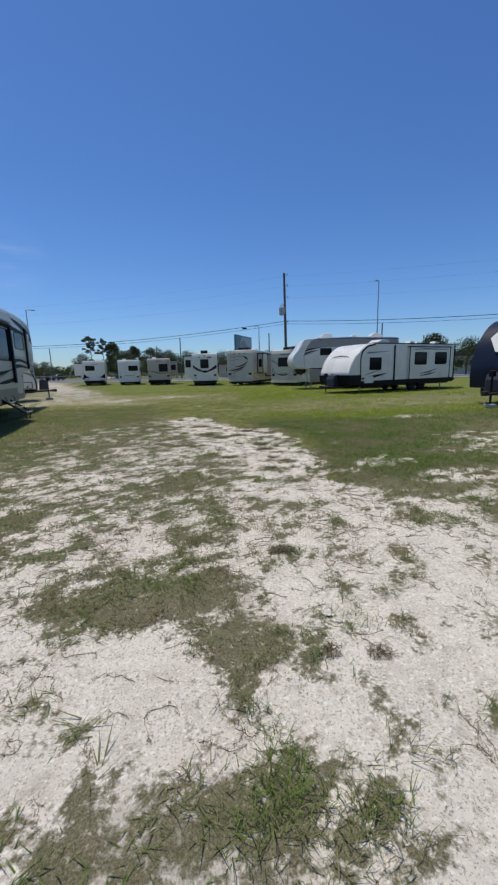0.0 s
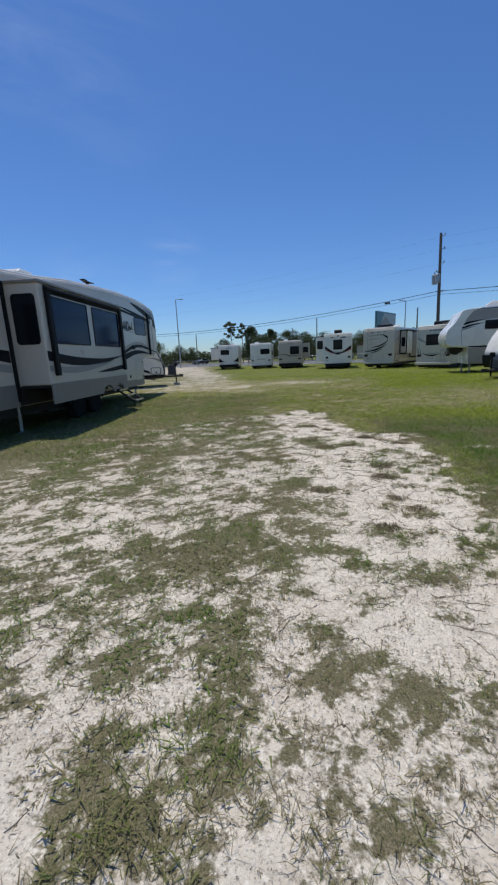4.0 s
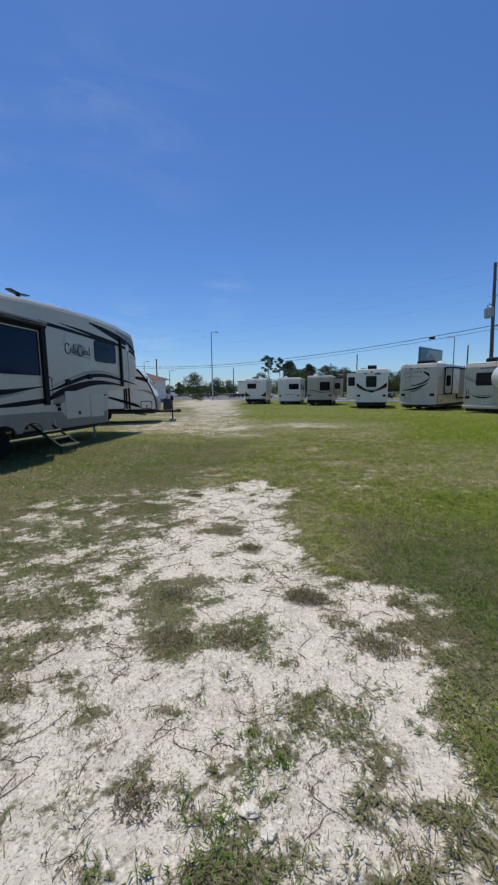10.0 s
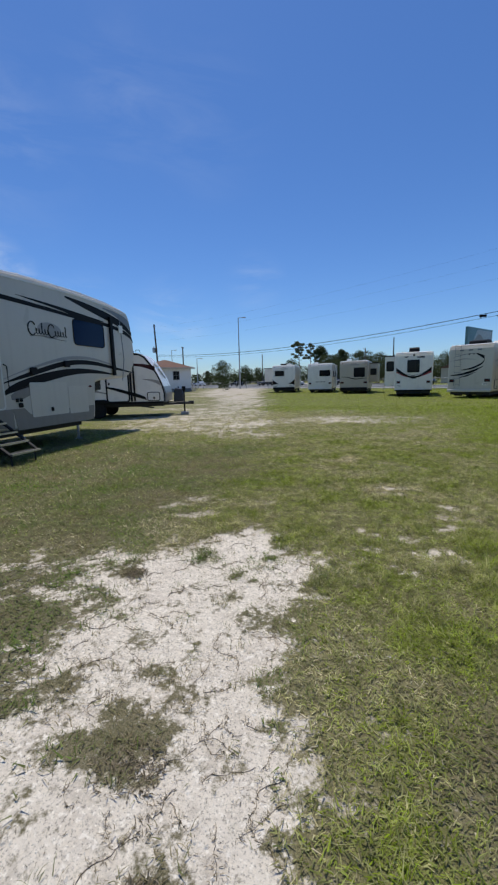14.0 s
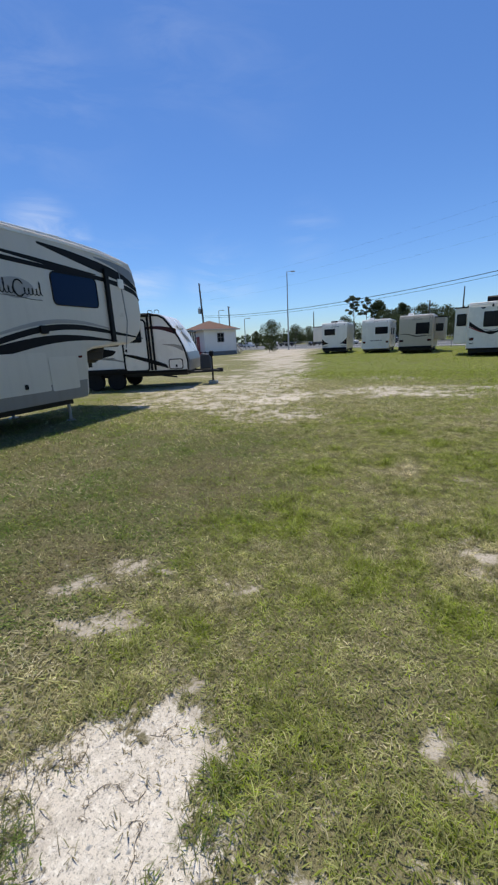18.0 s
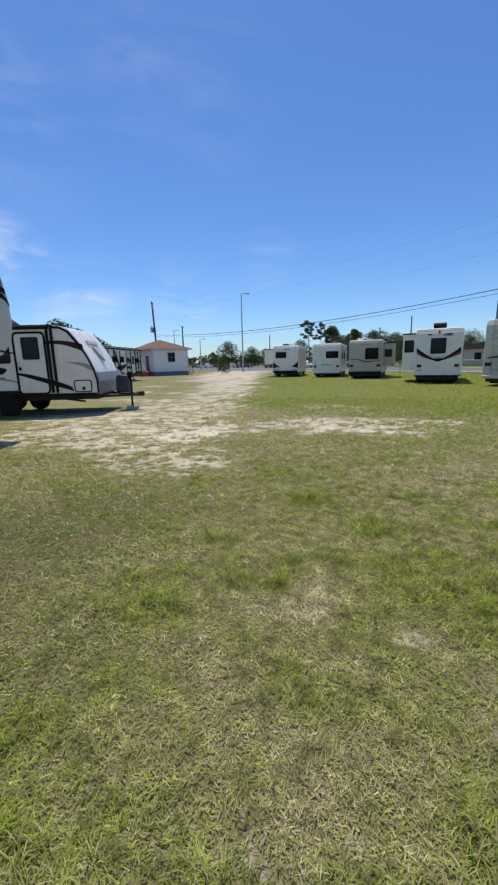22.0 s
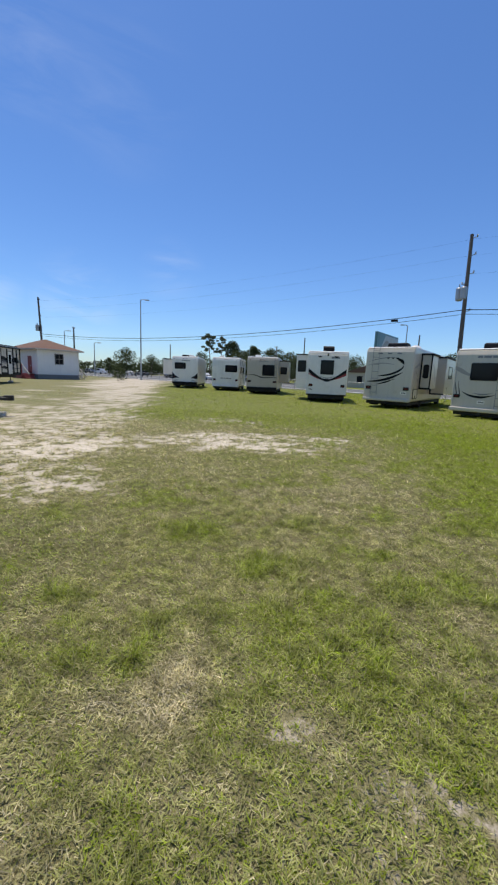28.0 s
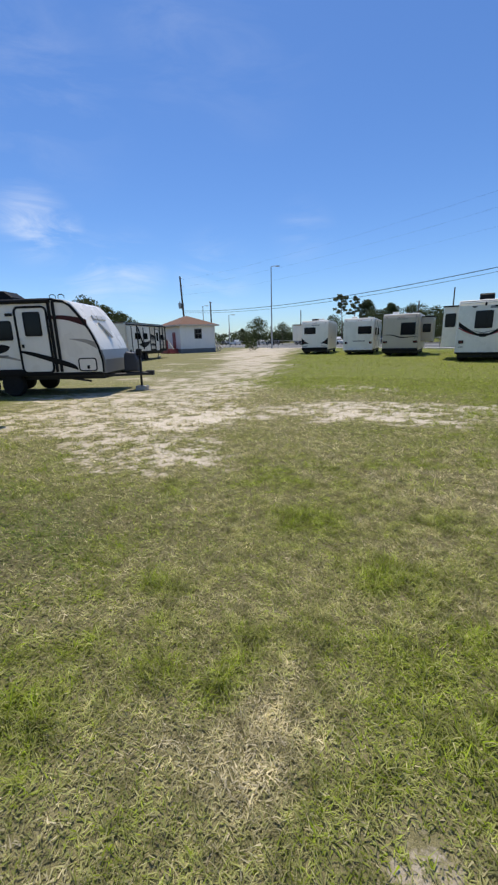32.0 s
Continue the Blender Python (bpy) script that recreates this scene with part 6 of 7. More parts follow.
def build_grass():
    rng = np.random.default_rng(7)
    xs, ys = [], []
    for x0 in range(-16, 18, 2):
        for y0 in range(1, 57, 2):
            gx, gy = np.meshgrid(np.linspace(x0, x0 + 2, 4), np.linspace(y0, y0 + 2, 4))
            top = clump_density(gx, gy).max()
            x, y = scatter(rng, x0, x0 + 2, y0, y0 + 2, top)
            keep = rng.uniform(0, 1, len(x)) * top < clump_density(x, y)
            xs.append(x[keep])
            ys.append(y[keep])
    x, y = np.concatenate(xs), np.concatenate(ys)
    b = bareness(x, y)
    keep = rng.uniform(0, 1, len(x)) > np.clip(b * np.where(y < 4.5, 1.6, 1.2) - 0.08, 0, np.where(y < 4.5, 0.996, 0.985))
    x, y, b = x[keep], y[keep], b[keep]
    clump = np.clip((fbm(x, y, 6.5, 91, 2) - 0.5) * 2.2 + (fbm(x, y, 2.6, 93, 2) - 0.5) * 1.6 + 0.5, 0, 1)
    keep = rng.uniform(0, 1, len(x)) < np.where(y > 13, 0.62 + 0.55 * clump, np.where(y < 5, 0.25 + 0.95 * clump, 0.5 + 0.6 * clump))
    x, y, b, clump = x[keep], y[keep], b[keep], clump[keep]
    off = np.hypot(x, np.maximum(np.maximum(y - 19.0, 3.0 - y), 0))
    size = np.clip(0.7 + 0.11 * off, 0.75, 3.0)
    dry = dryness(x, y)
    tall = (0.05 + 0.2 * np.clip(0.42 - dry, 0, 1)) * rng.uniform(0.6, 1.35, len(x)) * (0.8 + 0.2 * size) * (1 - 0.25 * b) * np.where(y > 13, 0.5 + 1.15 * clump, 1.0)
    k = np.where(off < 4, 8, 6)
    i = np.repeat(np.arange(len(x)), k)
    n = len(i)
    r, a = 0.03 * size[i] * np.sqrt(rng.uniform(0, 1, n)), rng.uniform(0, 6.2832, n)
    px, py = x[i] + r * np.cos(a), y[i] + r * np.sin(a)
    d = np.clip(dry[i] + rng.normal(0, 0.15, n), 0, 1)
    h = tall[i] * rng.uniform(0.4, 1.15, n)
    w = (0.0036 + 0.0014 * (1 - dry[i])) * size[i] * rng.uniform(0.7, 1.3, n)
    z = ground_height(px, py) - 0.005
    base, lean = np.stack([px, py, z], 1), rng.uniform(0.55, 2.4, n)
    near = off[i] < 1.3
    worn = in_track(x, y)[i] > -0.3 * rng.uniform(0, 1, n)
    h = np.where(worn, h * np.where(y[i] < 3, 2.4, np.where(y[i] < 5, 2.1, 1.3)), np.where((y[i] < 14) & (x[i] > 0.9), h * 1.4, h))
    w = np.where(~worn & (y[i] > 15) & (x[i] > 0.1), w * 1.3, w)
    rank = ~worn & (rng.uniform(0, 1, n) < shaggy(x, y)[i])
    fray = worn & (off[i] < 2.2)
    base[fray, :2] += rng.normal(0, 0.028, (fray.sum(), 2))
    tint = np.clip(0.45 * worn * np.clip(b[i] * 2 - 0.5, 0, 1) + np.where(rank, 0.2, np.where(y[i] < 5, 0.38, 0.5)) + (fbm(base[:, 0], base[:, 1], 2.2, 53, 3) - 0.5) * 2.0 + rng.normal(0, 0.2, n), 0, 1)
    ob = blades_mesh("turf", base[worn & near], h[worn & near], w[worn & near], lean[worn & near], tint[worn & near], "turf")
    tagged(ob, "olive and brown turf islands on white sand", "grass", kind="stuff")
    sel = worn & ~near
    ob = blades_mesh("turf", base[sel], h[sel], w[sel] * 1.5, lean[sel], tint[sel], "turf", 4, True)
    tagged(ob, "olive and brown turf spreading over the sandy track", "grass", kind="stuff")
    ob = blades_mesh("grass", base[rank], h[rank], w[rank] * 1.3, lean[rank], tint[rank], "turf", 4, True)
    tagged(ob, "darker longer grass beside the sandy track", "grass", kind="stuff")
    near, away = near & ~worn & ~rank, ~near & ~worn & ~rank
    for label, sel, simple in (("short patchy lawn grass, part green and part dry", near, False), ("mown lawn grass stretching to the motorhomes", away, True)):
        ob = blades_mesh("grass", base[sel], h[sel], w[sel] * (1.5 if simple else 1.0), lean[sel], d[sel], "grass", 4, simple)
        tagged(ob, label, "grass", kind="stuff")
    # thatch: short blades lying close between the tufts, finest along the lane walked
    tx, ty, grain = [], [], []
    for x0, x1, y0, y1, per, g in ((-1.4, 1.9, 13.0, 20.0, 8800, 1.15), (-3.6, -1.4, 13.0, 20.0, 4500, 1.6), (1.9, 4.2, 13.0, 20.0, 4500, 1.6), (-4.5, 4.5, 20.0, 24.0, 2600, 2.1), (0.0, 2.6, 6.0, 13.0, 6000, 1.3), (2.6, 5.0, 4.0, 13.0, 2200, 2.1), (-9.0, -3.6, 14.0, 24.0, 1100, 2.8), (4.5, 9.0, 10.0, 26.0, 1100, 2.8), (-6.0, 6.0, 24.0, 31.0, 1000, 3.2), (-9.0, -3.6, 9.0, 14.0, 1100, 2.6), (-3.6, -1.4, 11.5, 13.0, 3000, 1.7), (-4.4, -0.8, 4.0, 11.5, 1500, 1.7)):
        sx, sy = scatter(rng, x0, x1, y0, y1, per)
        sx, sy = sx + rng.normal(0, 0.12 * g, len(sx)), sy + rng.normal(0, 0.12 * g, len(sy))
        tx.append(sx), ty.append(sy), grain.append(np.full(len(sx), g))
    tx, ty, grain = np.concatenate(tx), np.concatenate(ty), np.concatenate(grain)
    keep = rng.uniform(0, 1, len(tx)) > np.clip(bareness(tx, ty) * 1.35 - 0.05, 0, 1)
    tx, ty, grain = tx[keep], ty[keep], grain[keep]
    worn = (in_track(tx, ty) > 0) | (rng.uniform(0, 1, len(tx)) < shaggy(tx, ty))
    dry = np.clip(dryness(tx, ty) + 0.02 + rng.normal(0, 0.2, len(tx)), 0, 1)
    lay_thatch(rng, tx[~worn], ty[~worn], grain[~worn], dry[~worn], "grass", "dry clippings and flat blades among the lawn")
    tint = np.clip(0.45 + (fbm(tx, ty, 2.2, 53, 3) - 0.5) * 2.0 + rng.normal(0, 0.2, len(tx)), 0, 1)
    lay_thatch(rng, tx[worn], ty[worn], grain[worn], tint[worn], "turf", "flat brown and green blades matted beside the track")


def lay_thatch(rng, tx, ty, grain, dry, material, label):
    """Short blades lying almost flat, one triangle each, as one mesh."""
    n = len(tx)
    a, ln, wd = rng.uniform(0, 6.2832, n), rng.uniform(0.012, 0.036, n) * grain, rng.uniform(0.003, 0.006, n) * grain
    dx, dy = np.cos(a), np.sin(a)
    z = ground_height(tx, ty) + rng.uniform(0, 0.012, n)
    lift = rng.uniform(-0.2, 0.75, n) * ln
    v = np.stack([np.stack([tx - dy * wd / 2, ty + dx * wd / 2, z], 1), np.stack([tx + dy * wd / 2, ty - dx * wd / 2, z + 0.002], 1), np.stack([tx + dx * ln, ty + dy * ln, z + lift], 1)], 1).reshape(-1, 3)
    me = bpy.data.meshes.new("thatch")
    me.vertices.add(3 * n)
    me.vertices.foreach_set("co", v.astype(np.float32).ravel())
    me.loops.add(3 * n)
    me.loops.foreach_set("vertex_index", np.arange(3 * n, dtype=np.int32))
    me.polygons.add(n)
    me.polygons.foreach_set("loop_start", (np.arange(n) * 3).astype(np.int32))
    me.update(calc_edges=True)
    at = me.attributes.new("dry", "FLOAT", "POINT")
    at.data.foreach_set("value", np.repeat(dry, 3).astype(np.float32))
    me.materials.append(M[material])
    tagged(new("thatch", me), label, "grass", kind="stuff")


def weed_tuft(x, y, r, h, count, label):
    rng = np.random.default_rng(int(abs(x * 1000) + abs(y * 77)))
    count = int(count * 2.6)
    rad, a = r * 1.2 * rng.uniform(0, 1, count) ** 0.7, rng.uniform(0, 6.28, count)
    px, py = x + rad * np.cos(a), y + rad * np.sin(a) * 0.8
    b = np.stack([px, py, ground_height(px, py) - 0.004], 1)
    ob = blades_mesh("weed_tuft", b, h * rng.uniform(0.35, 0.85, count), np.full(count, 0.0045), rng.uniform(0.8, 3.2, count), rng.uniform(0, 1, count), "weed", int(abs(x * 997) + 5))
    tagged(ob, label, "weed", "weed tufts on the sand")


build_ground()
build_grass()
for wx, wy, wr, wh, wc in (
    (-0.46, 4.33, 0.09, 0.08, 180), (-0.53, 3.21, 0.06, 0.05, 60), (-0.28, 3.14, 0.06, 0.05, 60), (0.31, 8.28, 0.11, 0.08, 190), (0.37, 8.71, 0.12, 0.08, 200), (0.12, 6.91, 0.08, 0.07, 120), (-0.38, 7.81, 0.1, 0.07, 130),
    (0.47, 7.32, 0.1, 0.06, 120), (0.33, 7.61, 0.08, 0.06, 90), (-0.3, 9.76, 0.12, 0.07, 200), (0.08, 9.86, 0.11, 0.06, 170), (-0.5, 10.22, 0.12, 0.07, 170), (0.42, 10.42, 0.12, 0.1, 220), (-0.2, 11.17, 0.07, 0.07, 110), (-1.4, 12.78, 0.08, 0.06, 130),
    (-0.5, 11.5, 0.13, 0.05, 150), (0.9, 10.0, 0.13, 0.07, 160), (0.98, 3.5, 0.14, 0.05, 120), (0.0, 8.9, 0.08, 0.05, 80),
):
    weed_tuft(wx, wy, wr, wh, wc, "olive-brown weed tuft growing through white sand")


def build_stones():
    """Crushed limestone chips strewn over the bare sand."""
    rng = np.random.default_rng(12)
    x, y = scatter(rng, -2.2, 1.5, 1.8, 14.0, 900)
    keep = bareness(x, y) > 0.5
    x, y = x[keep], y[keep]
    n = len(x)
    r = 0.0025 + 0.009 * rng.uniform(0, 1, n) ** 5
    oct_v = np.array([(1, 0, 0), (0, 1, 0), (-1, 0, 0), (0, -1, 0), (0, 0, 0.7), (0, 0, -0.7)], float)
    v = oct_v[None] * r[:, None, None] * rng.uniform(0.6, 1.4, (n, 6, 1))
    a = rng.uniform(0, 6.28, n)
    c, s = np.cos(a)[:, None], np.sin(a)[:, None]
    v = np.stack([v[..., 0] * c - v[..., 1] * s, v[..., 0] * s + v[..., 1] * c, v[..., 2]], -1)
    v += np.stack([x, y, ground_height(x, y) - 0.012 + r * 0.3], 1)[:, None]
    f = np.array([(0, 1, 4), (1, 2, 4), (2, 3, 4), (3, 0, 4), (1, 0, 5), (2, 1, 5), (3, 2, 5), (0, 3, 5)])
    faces = (f[None] + (np.arange(n) * 6)[:, None, None]).reshape(-1, 3)
    me = bpy.data.meshes.new("gravel")
    me.from_pydata(v.reshape(-1, 3).tolist(), [], faces.tolist())
    me.materials.append(leaf_free_stone())
    tagged(new("gravel", me), "pale crushed limestone chips on sand", "gravel", kind="stuff")


def leaf_free_stone():
    m = mat("limestone_chip", (0.66, 0.61, 0.52), 0.9, vary=0.5, scale=45)
    return m


def build_runners():
    """Creeping stems over the sand, with short leaves along them."""
    rng = np.random.default_rng(31)
    x, y = scatter(rng, -2.8, 2.2, 1.8, 13.8, 34)
    keep = (bareness(x, y) > 0.3) & (rng.uniform(0, 1, len(x)) < np.interp(y, [2.5, 5], [0.35, 1.0]))
    verts, faces, leaf = [], [], []
    for px, py in zip(x[keep], y[keep]):
        a = rng.uniform(0, 6.28)
        step, wd = rng.uniform(0.012, 0.02), rng.uniform(0.0005, 0.0013)
        pts = []
        for k in range(int(rng.integers(5, 24))):
            pts.append((px, py))
            a += rng.normal(0, 0.4)
            px, py = px + step * math.cos(a), py + step * math.sin(a)
            for j in range(int(rng.integers(0, 6))):
                leaf.append((px + rng.normal(0, 0.009), py + rng.normal(0, 0.009)))
        i0 = len(verts)
        P = np.array(pts)
        Z = ground_height(P[:, 0], P[:, 1]) - 0.006
        for k, (q, z) in enumerate(zip(P, Z)):
            w2 = wd * (1 - 0.5 * k / len(P))
            verts += [(q[0] - w2, q[1], z), (q[0] + w2, q[1] + w2, z), (q[0], q[1], z + w2 * 2 + 0.002)]
        for k in range(len(P) - 1):
            for s in range(3):
                faces.append((i0 + k * 3 + s, i0 + k * 3 + (s + 1) % 3, i0 + k * 3 + 3 + (s + 1) % 3, i0 + k * 3 + 3 + s))
    me = bpy.data.meshes.new("dead_stems")
    me.from_pydata(verts, [], faces)
    me.materials.append(mat("dead_grass_stem", (0.25, 0.205, 0.155), 0.9, vary=0.35, scale=30))
    tagged(new("dead_stems", me), "dry brown creeping grass stems on sand", "dead grass", kind="stuff")
    sx, sy = scatter(rng, -2.4, 1.6, 1.8, 13.6, 3400)
    drift = np.clip(fbm(sx * 0.7, sy, 2.2, 61, 2) * 0.5 + fbm(sx * 0.7, sy, 9.0, 63, 3) * 0.5 - 0.475, 0, 1)
    keep = rng.uniform(0, 1, len(sx)) < 0.006 + drift * np.interp(sy, [2, 4, 5, 8, 10], [1.2, 2.5, 8.5, 8.5, 5.0]) * np.clip(1.3 - bareness(sx, sy), 0.3, 1)
    band = np.exp(-(((sy - 6.8 + 0.25 * (sx - 0.1)) / 0.16) ** 2)) * np.clip((sx + 0.5) / 0.3, 0, 1) + 0.6 * np.exp(-(((sy - 6.2 + 0.15 * sx) / 0.12) ** 2)) * np.clip((sx - 0.1) / 0.3, 0, 1)
    keep |= rng.uniform(0, 1, len(sx)) < np.clip((-0.35 - sx) / 0.4, 0, 1) * np.clip((sy - 4.6) / 0.6, 0, 1) * np.clip((10 - sy) / 2, 0, 1) * np.clip(drift * 7 + 0.06, 0, 0.6)
    keep |= rng.uniform(0, 1, len(sx)) < band * np.clip(drift * 9 + 0.1, 0, 1) * 0.75
    L = np.array(leaf)
    lx, ly = np.concatenate([L[:, 0], sx[keep]]), np.concatenate([L[:, 1], sy[keep]])
    n = len(lx)
    ob = blades_mesh("creeping_leaves", np.stack([lx, ly, ground_height(lx, ly) - 0.006], 1), rng.uniform(0.008, 0.03, n), rng.uniform(0.0016, 0.0034, n), rng.uniform(1.0, 3.4, n), rng.uniform(0, 1, n), "weed", 9)
    tagged(ob, "small grey-green creeping leaves on sand", "weeds", kind="stuff")


build_stones()
build_runners()
for sx, sy, sr in ((-0.42, 3.5, 0.03), (-0.38, 3.42, 0.018), (0.4, 8.97, 0.032), (0.48, 8.92, 0.026), (0.33, 8.93, 0.018), (0.88, 9.28, 0.024), (-0.62, 8.5, 0.026), (0.75, 9.6, 0.02)):
    bm = bmesh.new()
    bmesh.ops.create_icosphere(bm, subdivisions=3, radius=sr)
    for vv in bm.verts:
        q = vv.co / sr + Vector((sx * 9, sy * 5, 0))
        vv.co = Vector((vv.co.x * 1.25, vv.co.y, vv.co.z * 0.5)) * (0.85 + 0.55 * noise.noise(q * 1.1) + 0.22 * noise.noise(q * 3.1) + 0.1 * noise.noise(q * 7.0))
    st = part("limestone_rock", bm, mat("limestone_rock", (0.74, 0.67, 0.56), 0.9, vary=0.3, scale=40, bump=0.4, fine=180), None)
    st.location = (sx, sy, sr * 0.15)
    st.rotation_euler = (0, 0, sx * 40)
    tagged(st, "small white limestone rock lying on sand", "rock", "small rocks")


# ---- trees ----
def leaf_cloud(name, centres, radii, count, size, material, parent, seed, flat=0.75):
    rng = np.random.default_rng(seed)
    k = rng.choice(len(centres), count, p=np.array(radii) ** 2 / np.sum(np.array(radii) ** 2))
    c, r = np.array(centres)[k], np.array(radii)[k]
    d = rng.normal(0, 1, (count, 3))
    d /= np.linalg.norm(d, axis=1)[:, None]
    p = c + d * (r * rng.uniform(0.35, 1.05, count) ** 0.6)[:, None] * np.array([1, 1, flat])
    a, b2 = rng.normal(0, 1, (count, 3)), rng.normal(0, 1, (count, 3))
    a /= np.linalg.norm(a, axis=1)[:, None]
    b2 -= a * (a * b2).sum(1)[:, None]
    b2 /= np.linalg.norm(b2, axis=1)[:, None]
    s = (size * rng.uniform(0.5, 1.4, count))[:, None]
    v = np.stack([p - a * s, p + b2 * s * 0.45, p + a * s, p - b2 * s * 0.45], 1).reshape(-1, 3)
    i = np.arange(count) * 4
    me = bpy.data.meshes.new(name)
    me.from_pydata(v.tolist(), [], np.stack([i, i + 1, i + 2, i + 3], 1).tolist())
    me.materials.append(M[material])
    ob = new(name, me)
    ob.parent = parent
    return ob


def tree(x, y, h, spread, kind, seed, label):
    t = thing("tree", pose(x, y, 0), label, "tree")
    rng = random.Random(seed)
    lean = Vector((rng.uniform(-0.04, 0.04), rng.uniform(-0.04, 0.04), 1))
    crown0 = 0.62 if kind == "pine" else 0.9 if kind == "palm" else 0.22
    r0 = h * (0.014 if kind in ("pine", "palm") else 0.03)
    pts = [lean * h * f + Vector((math.sin(f * 5 + seed) * 0.01 * h, 0, 0)) for f in (0, 0.25, 0.5, 0.75, 0.95)]
    bm = bmesh.new()
    for k, (a, b) in enumerate(zip(pts, pts[1:])):
        rod(a, b, r0 * (1 - 0.2 * k), 8, bm, r0 * (0.8 - 0.2 * k))
    tr = part("trunk", bm, "bark", t)
    centres, radii = [], []
    n = {"pine": 16, "palm": 5, "oak": 16, "bush": 8}[kind]
    for k in range(n):
        f = crown0 + (1 - crown0) * (k + 0.5) / n
        a = k * 2.4 + rng.uniform(-0.5, 0.5)
        reach = spread * (0.9 if kind == "pine" else math.sin(math.pi * min(0.95, 0.18 + 0.8 * (f - crown0) / (1 - crown0))) + 0.1) * rng.uniform(0.4, 0.95)
        start = lean * h * (f - 0.06)
        end = lean * h * f + Vector((math.cos(a) * reach, math.sin(a) * reach, h * 0.02))
        part("limb", rod(start, end, r0 * 0.3, 5, None, r0 * 0.1), "bark", tr)
        centres.append(tuple(end))
        radii.append(spread * rng.uniform(0.34, 0.55) * (0.55 if kind == "pine" else 1))
    centres.append(tuple(lean * h * 0.97))
    radii.append(spread * 0.35)
    leaf_cloud("crown", centres, radii, {"pine": 1500, "bush": 1500}.get(kind, 5000), h * 0.024 if kind != "bush" else h * 0.05, "pine" if kind == "pine" else "oak", t, seed, 0.45 if kind == "pine" else 0.75)
    return t


for k, (tx, ty, th, ts, tk, tl) in enumerate((
    (-21.2, 108.4, 10.4, 2.1, "pine", "tall thin pine with a flat dark crown across the road"), (-18.5, 109.0, 9.9, 1.6, "pine", "tall thin pine with a flat dark crown across the road"),
    (-16.6, 114.4, 9.0, 2.4, "oak", "dark green tree in the treeline"), (-11.1, 110.2, 8.0, 2.2, "oak", "dark green tree in the treeline"),
    (-6.6, 105.6, 7.0, 3.2, "oak", "dark green tree in the treeline"), (-13.5, 108, 6.4, 3.0, "oak", "dark green tree in the treeline"), (-2.0, 108, 6.3, 3.2, "oak", "dark green tree in the treeline"),
    (3.5, 110, 6.0, 3.4, "oak", "dark green tree in the treeline"), (-24, 112, 5.8, 3.0, "oak", "dark green tree in the treeline"), (-45.7, 115.8, 6.4, 3.6, "oak", "rounded green tree beyond the car park"),
    (-52, 118.3, 4.3, 1.4, "oak", "small tree beyond the car park"), (-38, 113.7, 4.8, 2.6, "oak", "rounded green tree beyond the car park"), (-34.5, 114.4, 4.3, 2.6, "oak", "rounded green tree beyond the car park"),
    (-33.2, 46.5, 5.6, 2.2, "oak", "leafy tree standing behind the caravans"), (-34.3, 50.2, 5.2, 2.0, "oak", "leafy tree standing behind the caravans"), (-37.8, 56.1, 4.9, 2.0, "oak", "leafy tree standing behind the caravans"),
    (34.3, 49.9, 5.3, 2.2, "oak", "leafy tree behind the white trailers"), (44, 55, 4.8, 3.0, "oak", "leafy tree behind the white trailers"), (11, 96, 5.3, 3.2, "oak", "dark green tree in the treeline"),
    (17, 93, 5.6, 3.4, "oak", "dark green tree in the treeline"), (-58, 100, 5.0, 3.4, "oak", "rounded green tree beyond the car park"), (-23.4, 64.6, 1.7, 1.1, "bush", "low shrub beside the house"),
    (28, 90, 6.0, 3.8, "oak", "dark green tree in the treeline"), (-66, 108, 5.4, 4.0, "oak", "rounded green tree beyond the car park"),
)):
    tree(tx, ty, th, ts, tk, 100 + k, tl)
for k in range(13):
    tx, ty = -17 + 3.6 * k + 1.2 * math.sin(k * 2.3), 106 - 0.9 * k + 3 * math.cos(k * 1.7)
    tree(tx, ty, 4.7 + 1.2 * math.sin(k * 3.1), 3.2, "oak", 300 + k, "dark green broadleaf tree in the belt across the road")


def far_woods():
    """The low treeline that closes the view all round."""
    rng = random.Random(5)
    centres, radii = [], []
    for k in range(420):
        a = 2 * math.pi * k / 420
        d = rng.uniform(150, 190)
        h = rng.uniform(2.0, 5.5)
        centres.append((d * math.cos(a), 20 + d * math.sin(a), h * 0.55))
        radii.append(rng.uniform(2.2, 4.2))
    ob = leaf_cloud("far_woods", centres, radii, 70000, 0.62, "oak", None, 77, 0.8)
    tagged(ob, "low dark treeline along the horizon", "woods", kind="stuff")


far_woods()


# ---- road, fence and far car park ----
def street_pose(along, far, z=0.0, turn=0.0):
    """A place by the road: metres along it from the big pole, and metres beyond the pole line."""
    return pose(13.1 - 0.83 * along + 0.56 * far, 50.5 + 0.56 * along + 0.83 * far, z, 0, 0, 146 + turn)


def slab(name, m, x0, x1, y0, y1, z, material, label, category):
    ob = part(name, box(x0, x1, y0, y1, -0.05, z, 0.01), material, None)
    ob.matrix_world = m
    return tagged(ob, label, category, kind="structure")


slab("road", street_pose(0, 0), -160, 260, -15.5, -6.0, 0.03, "asphalt", "grey asphalt road running past the lot", "road")
slab("pavement", street_pose(0, 0), -160, 260, -5.4, -3.8, 0.07, "concrete", "pale concrete pavement along the road", "pavement")
slab("pavement", street_pose(0, 0), -160, 260, -17.6, -16.0, 0.07, "concrete", "pale concrete pavement across the road", "pavement")
slab("car_park", street_pose(0, 0), 30, 130, -42, -18.2, 0.025, "asphalt", "grey asphalt car park across the road", "car park")


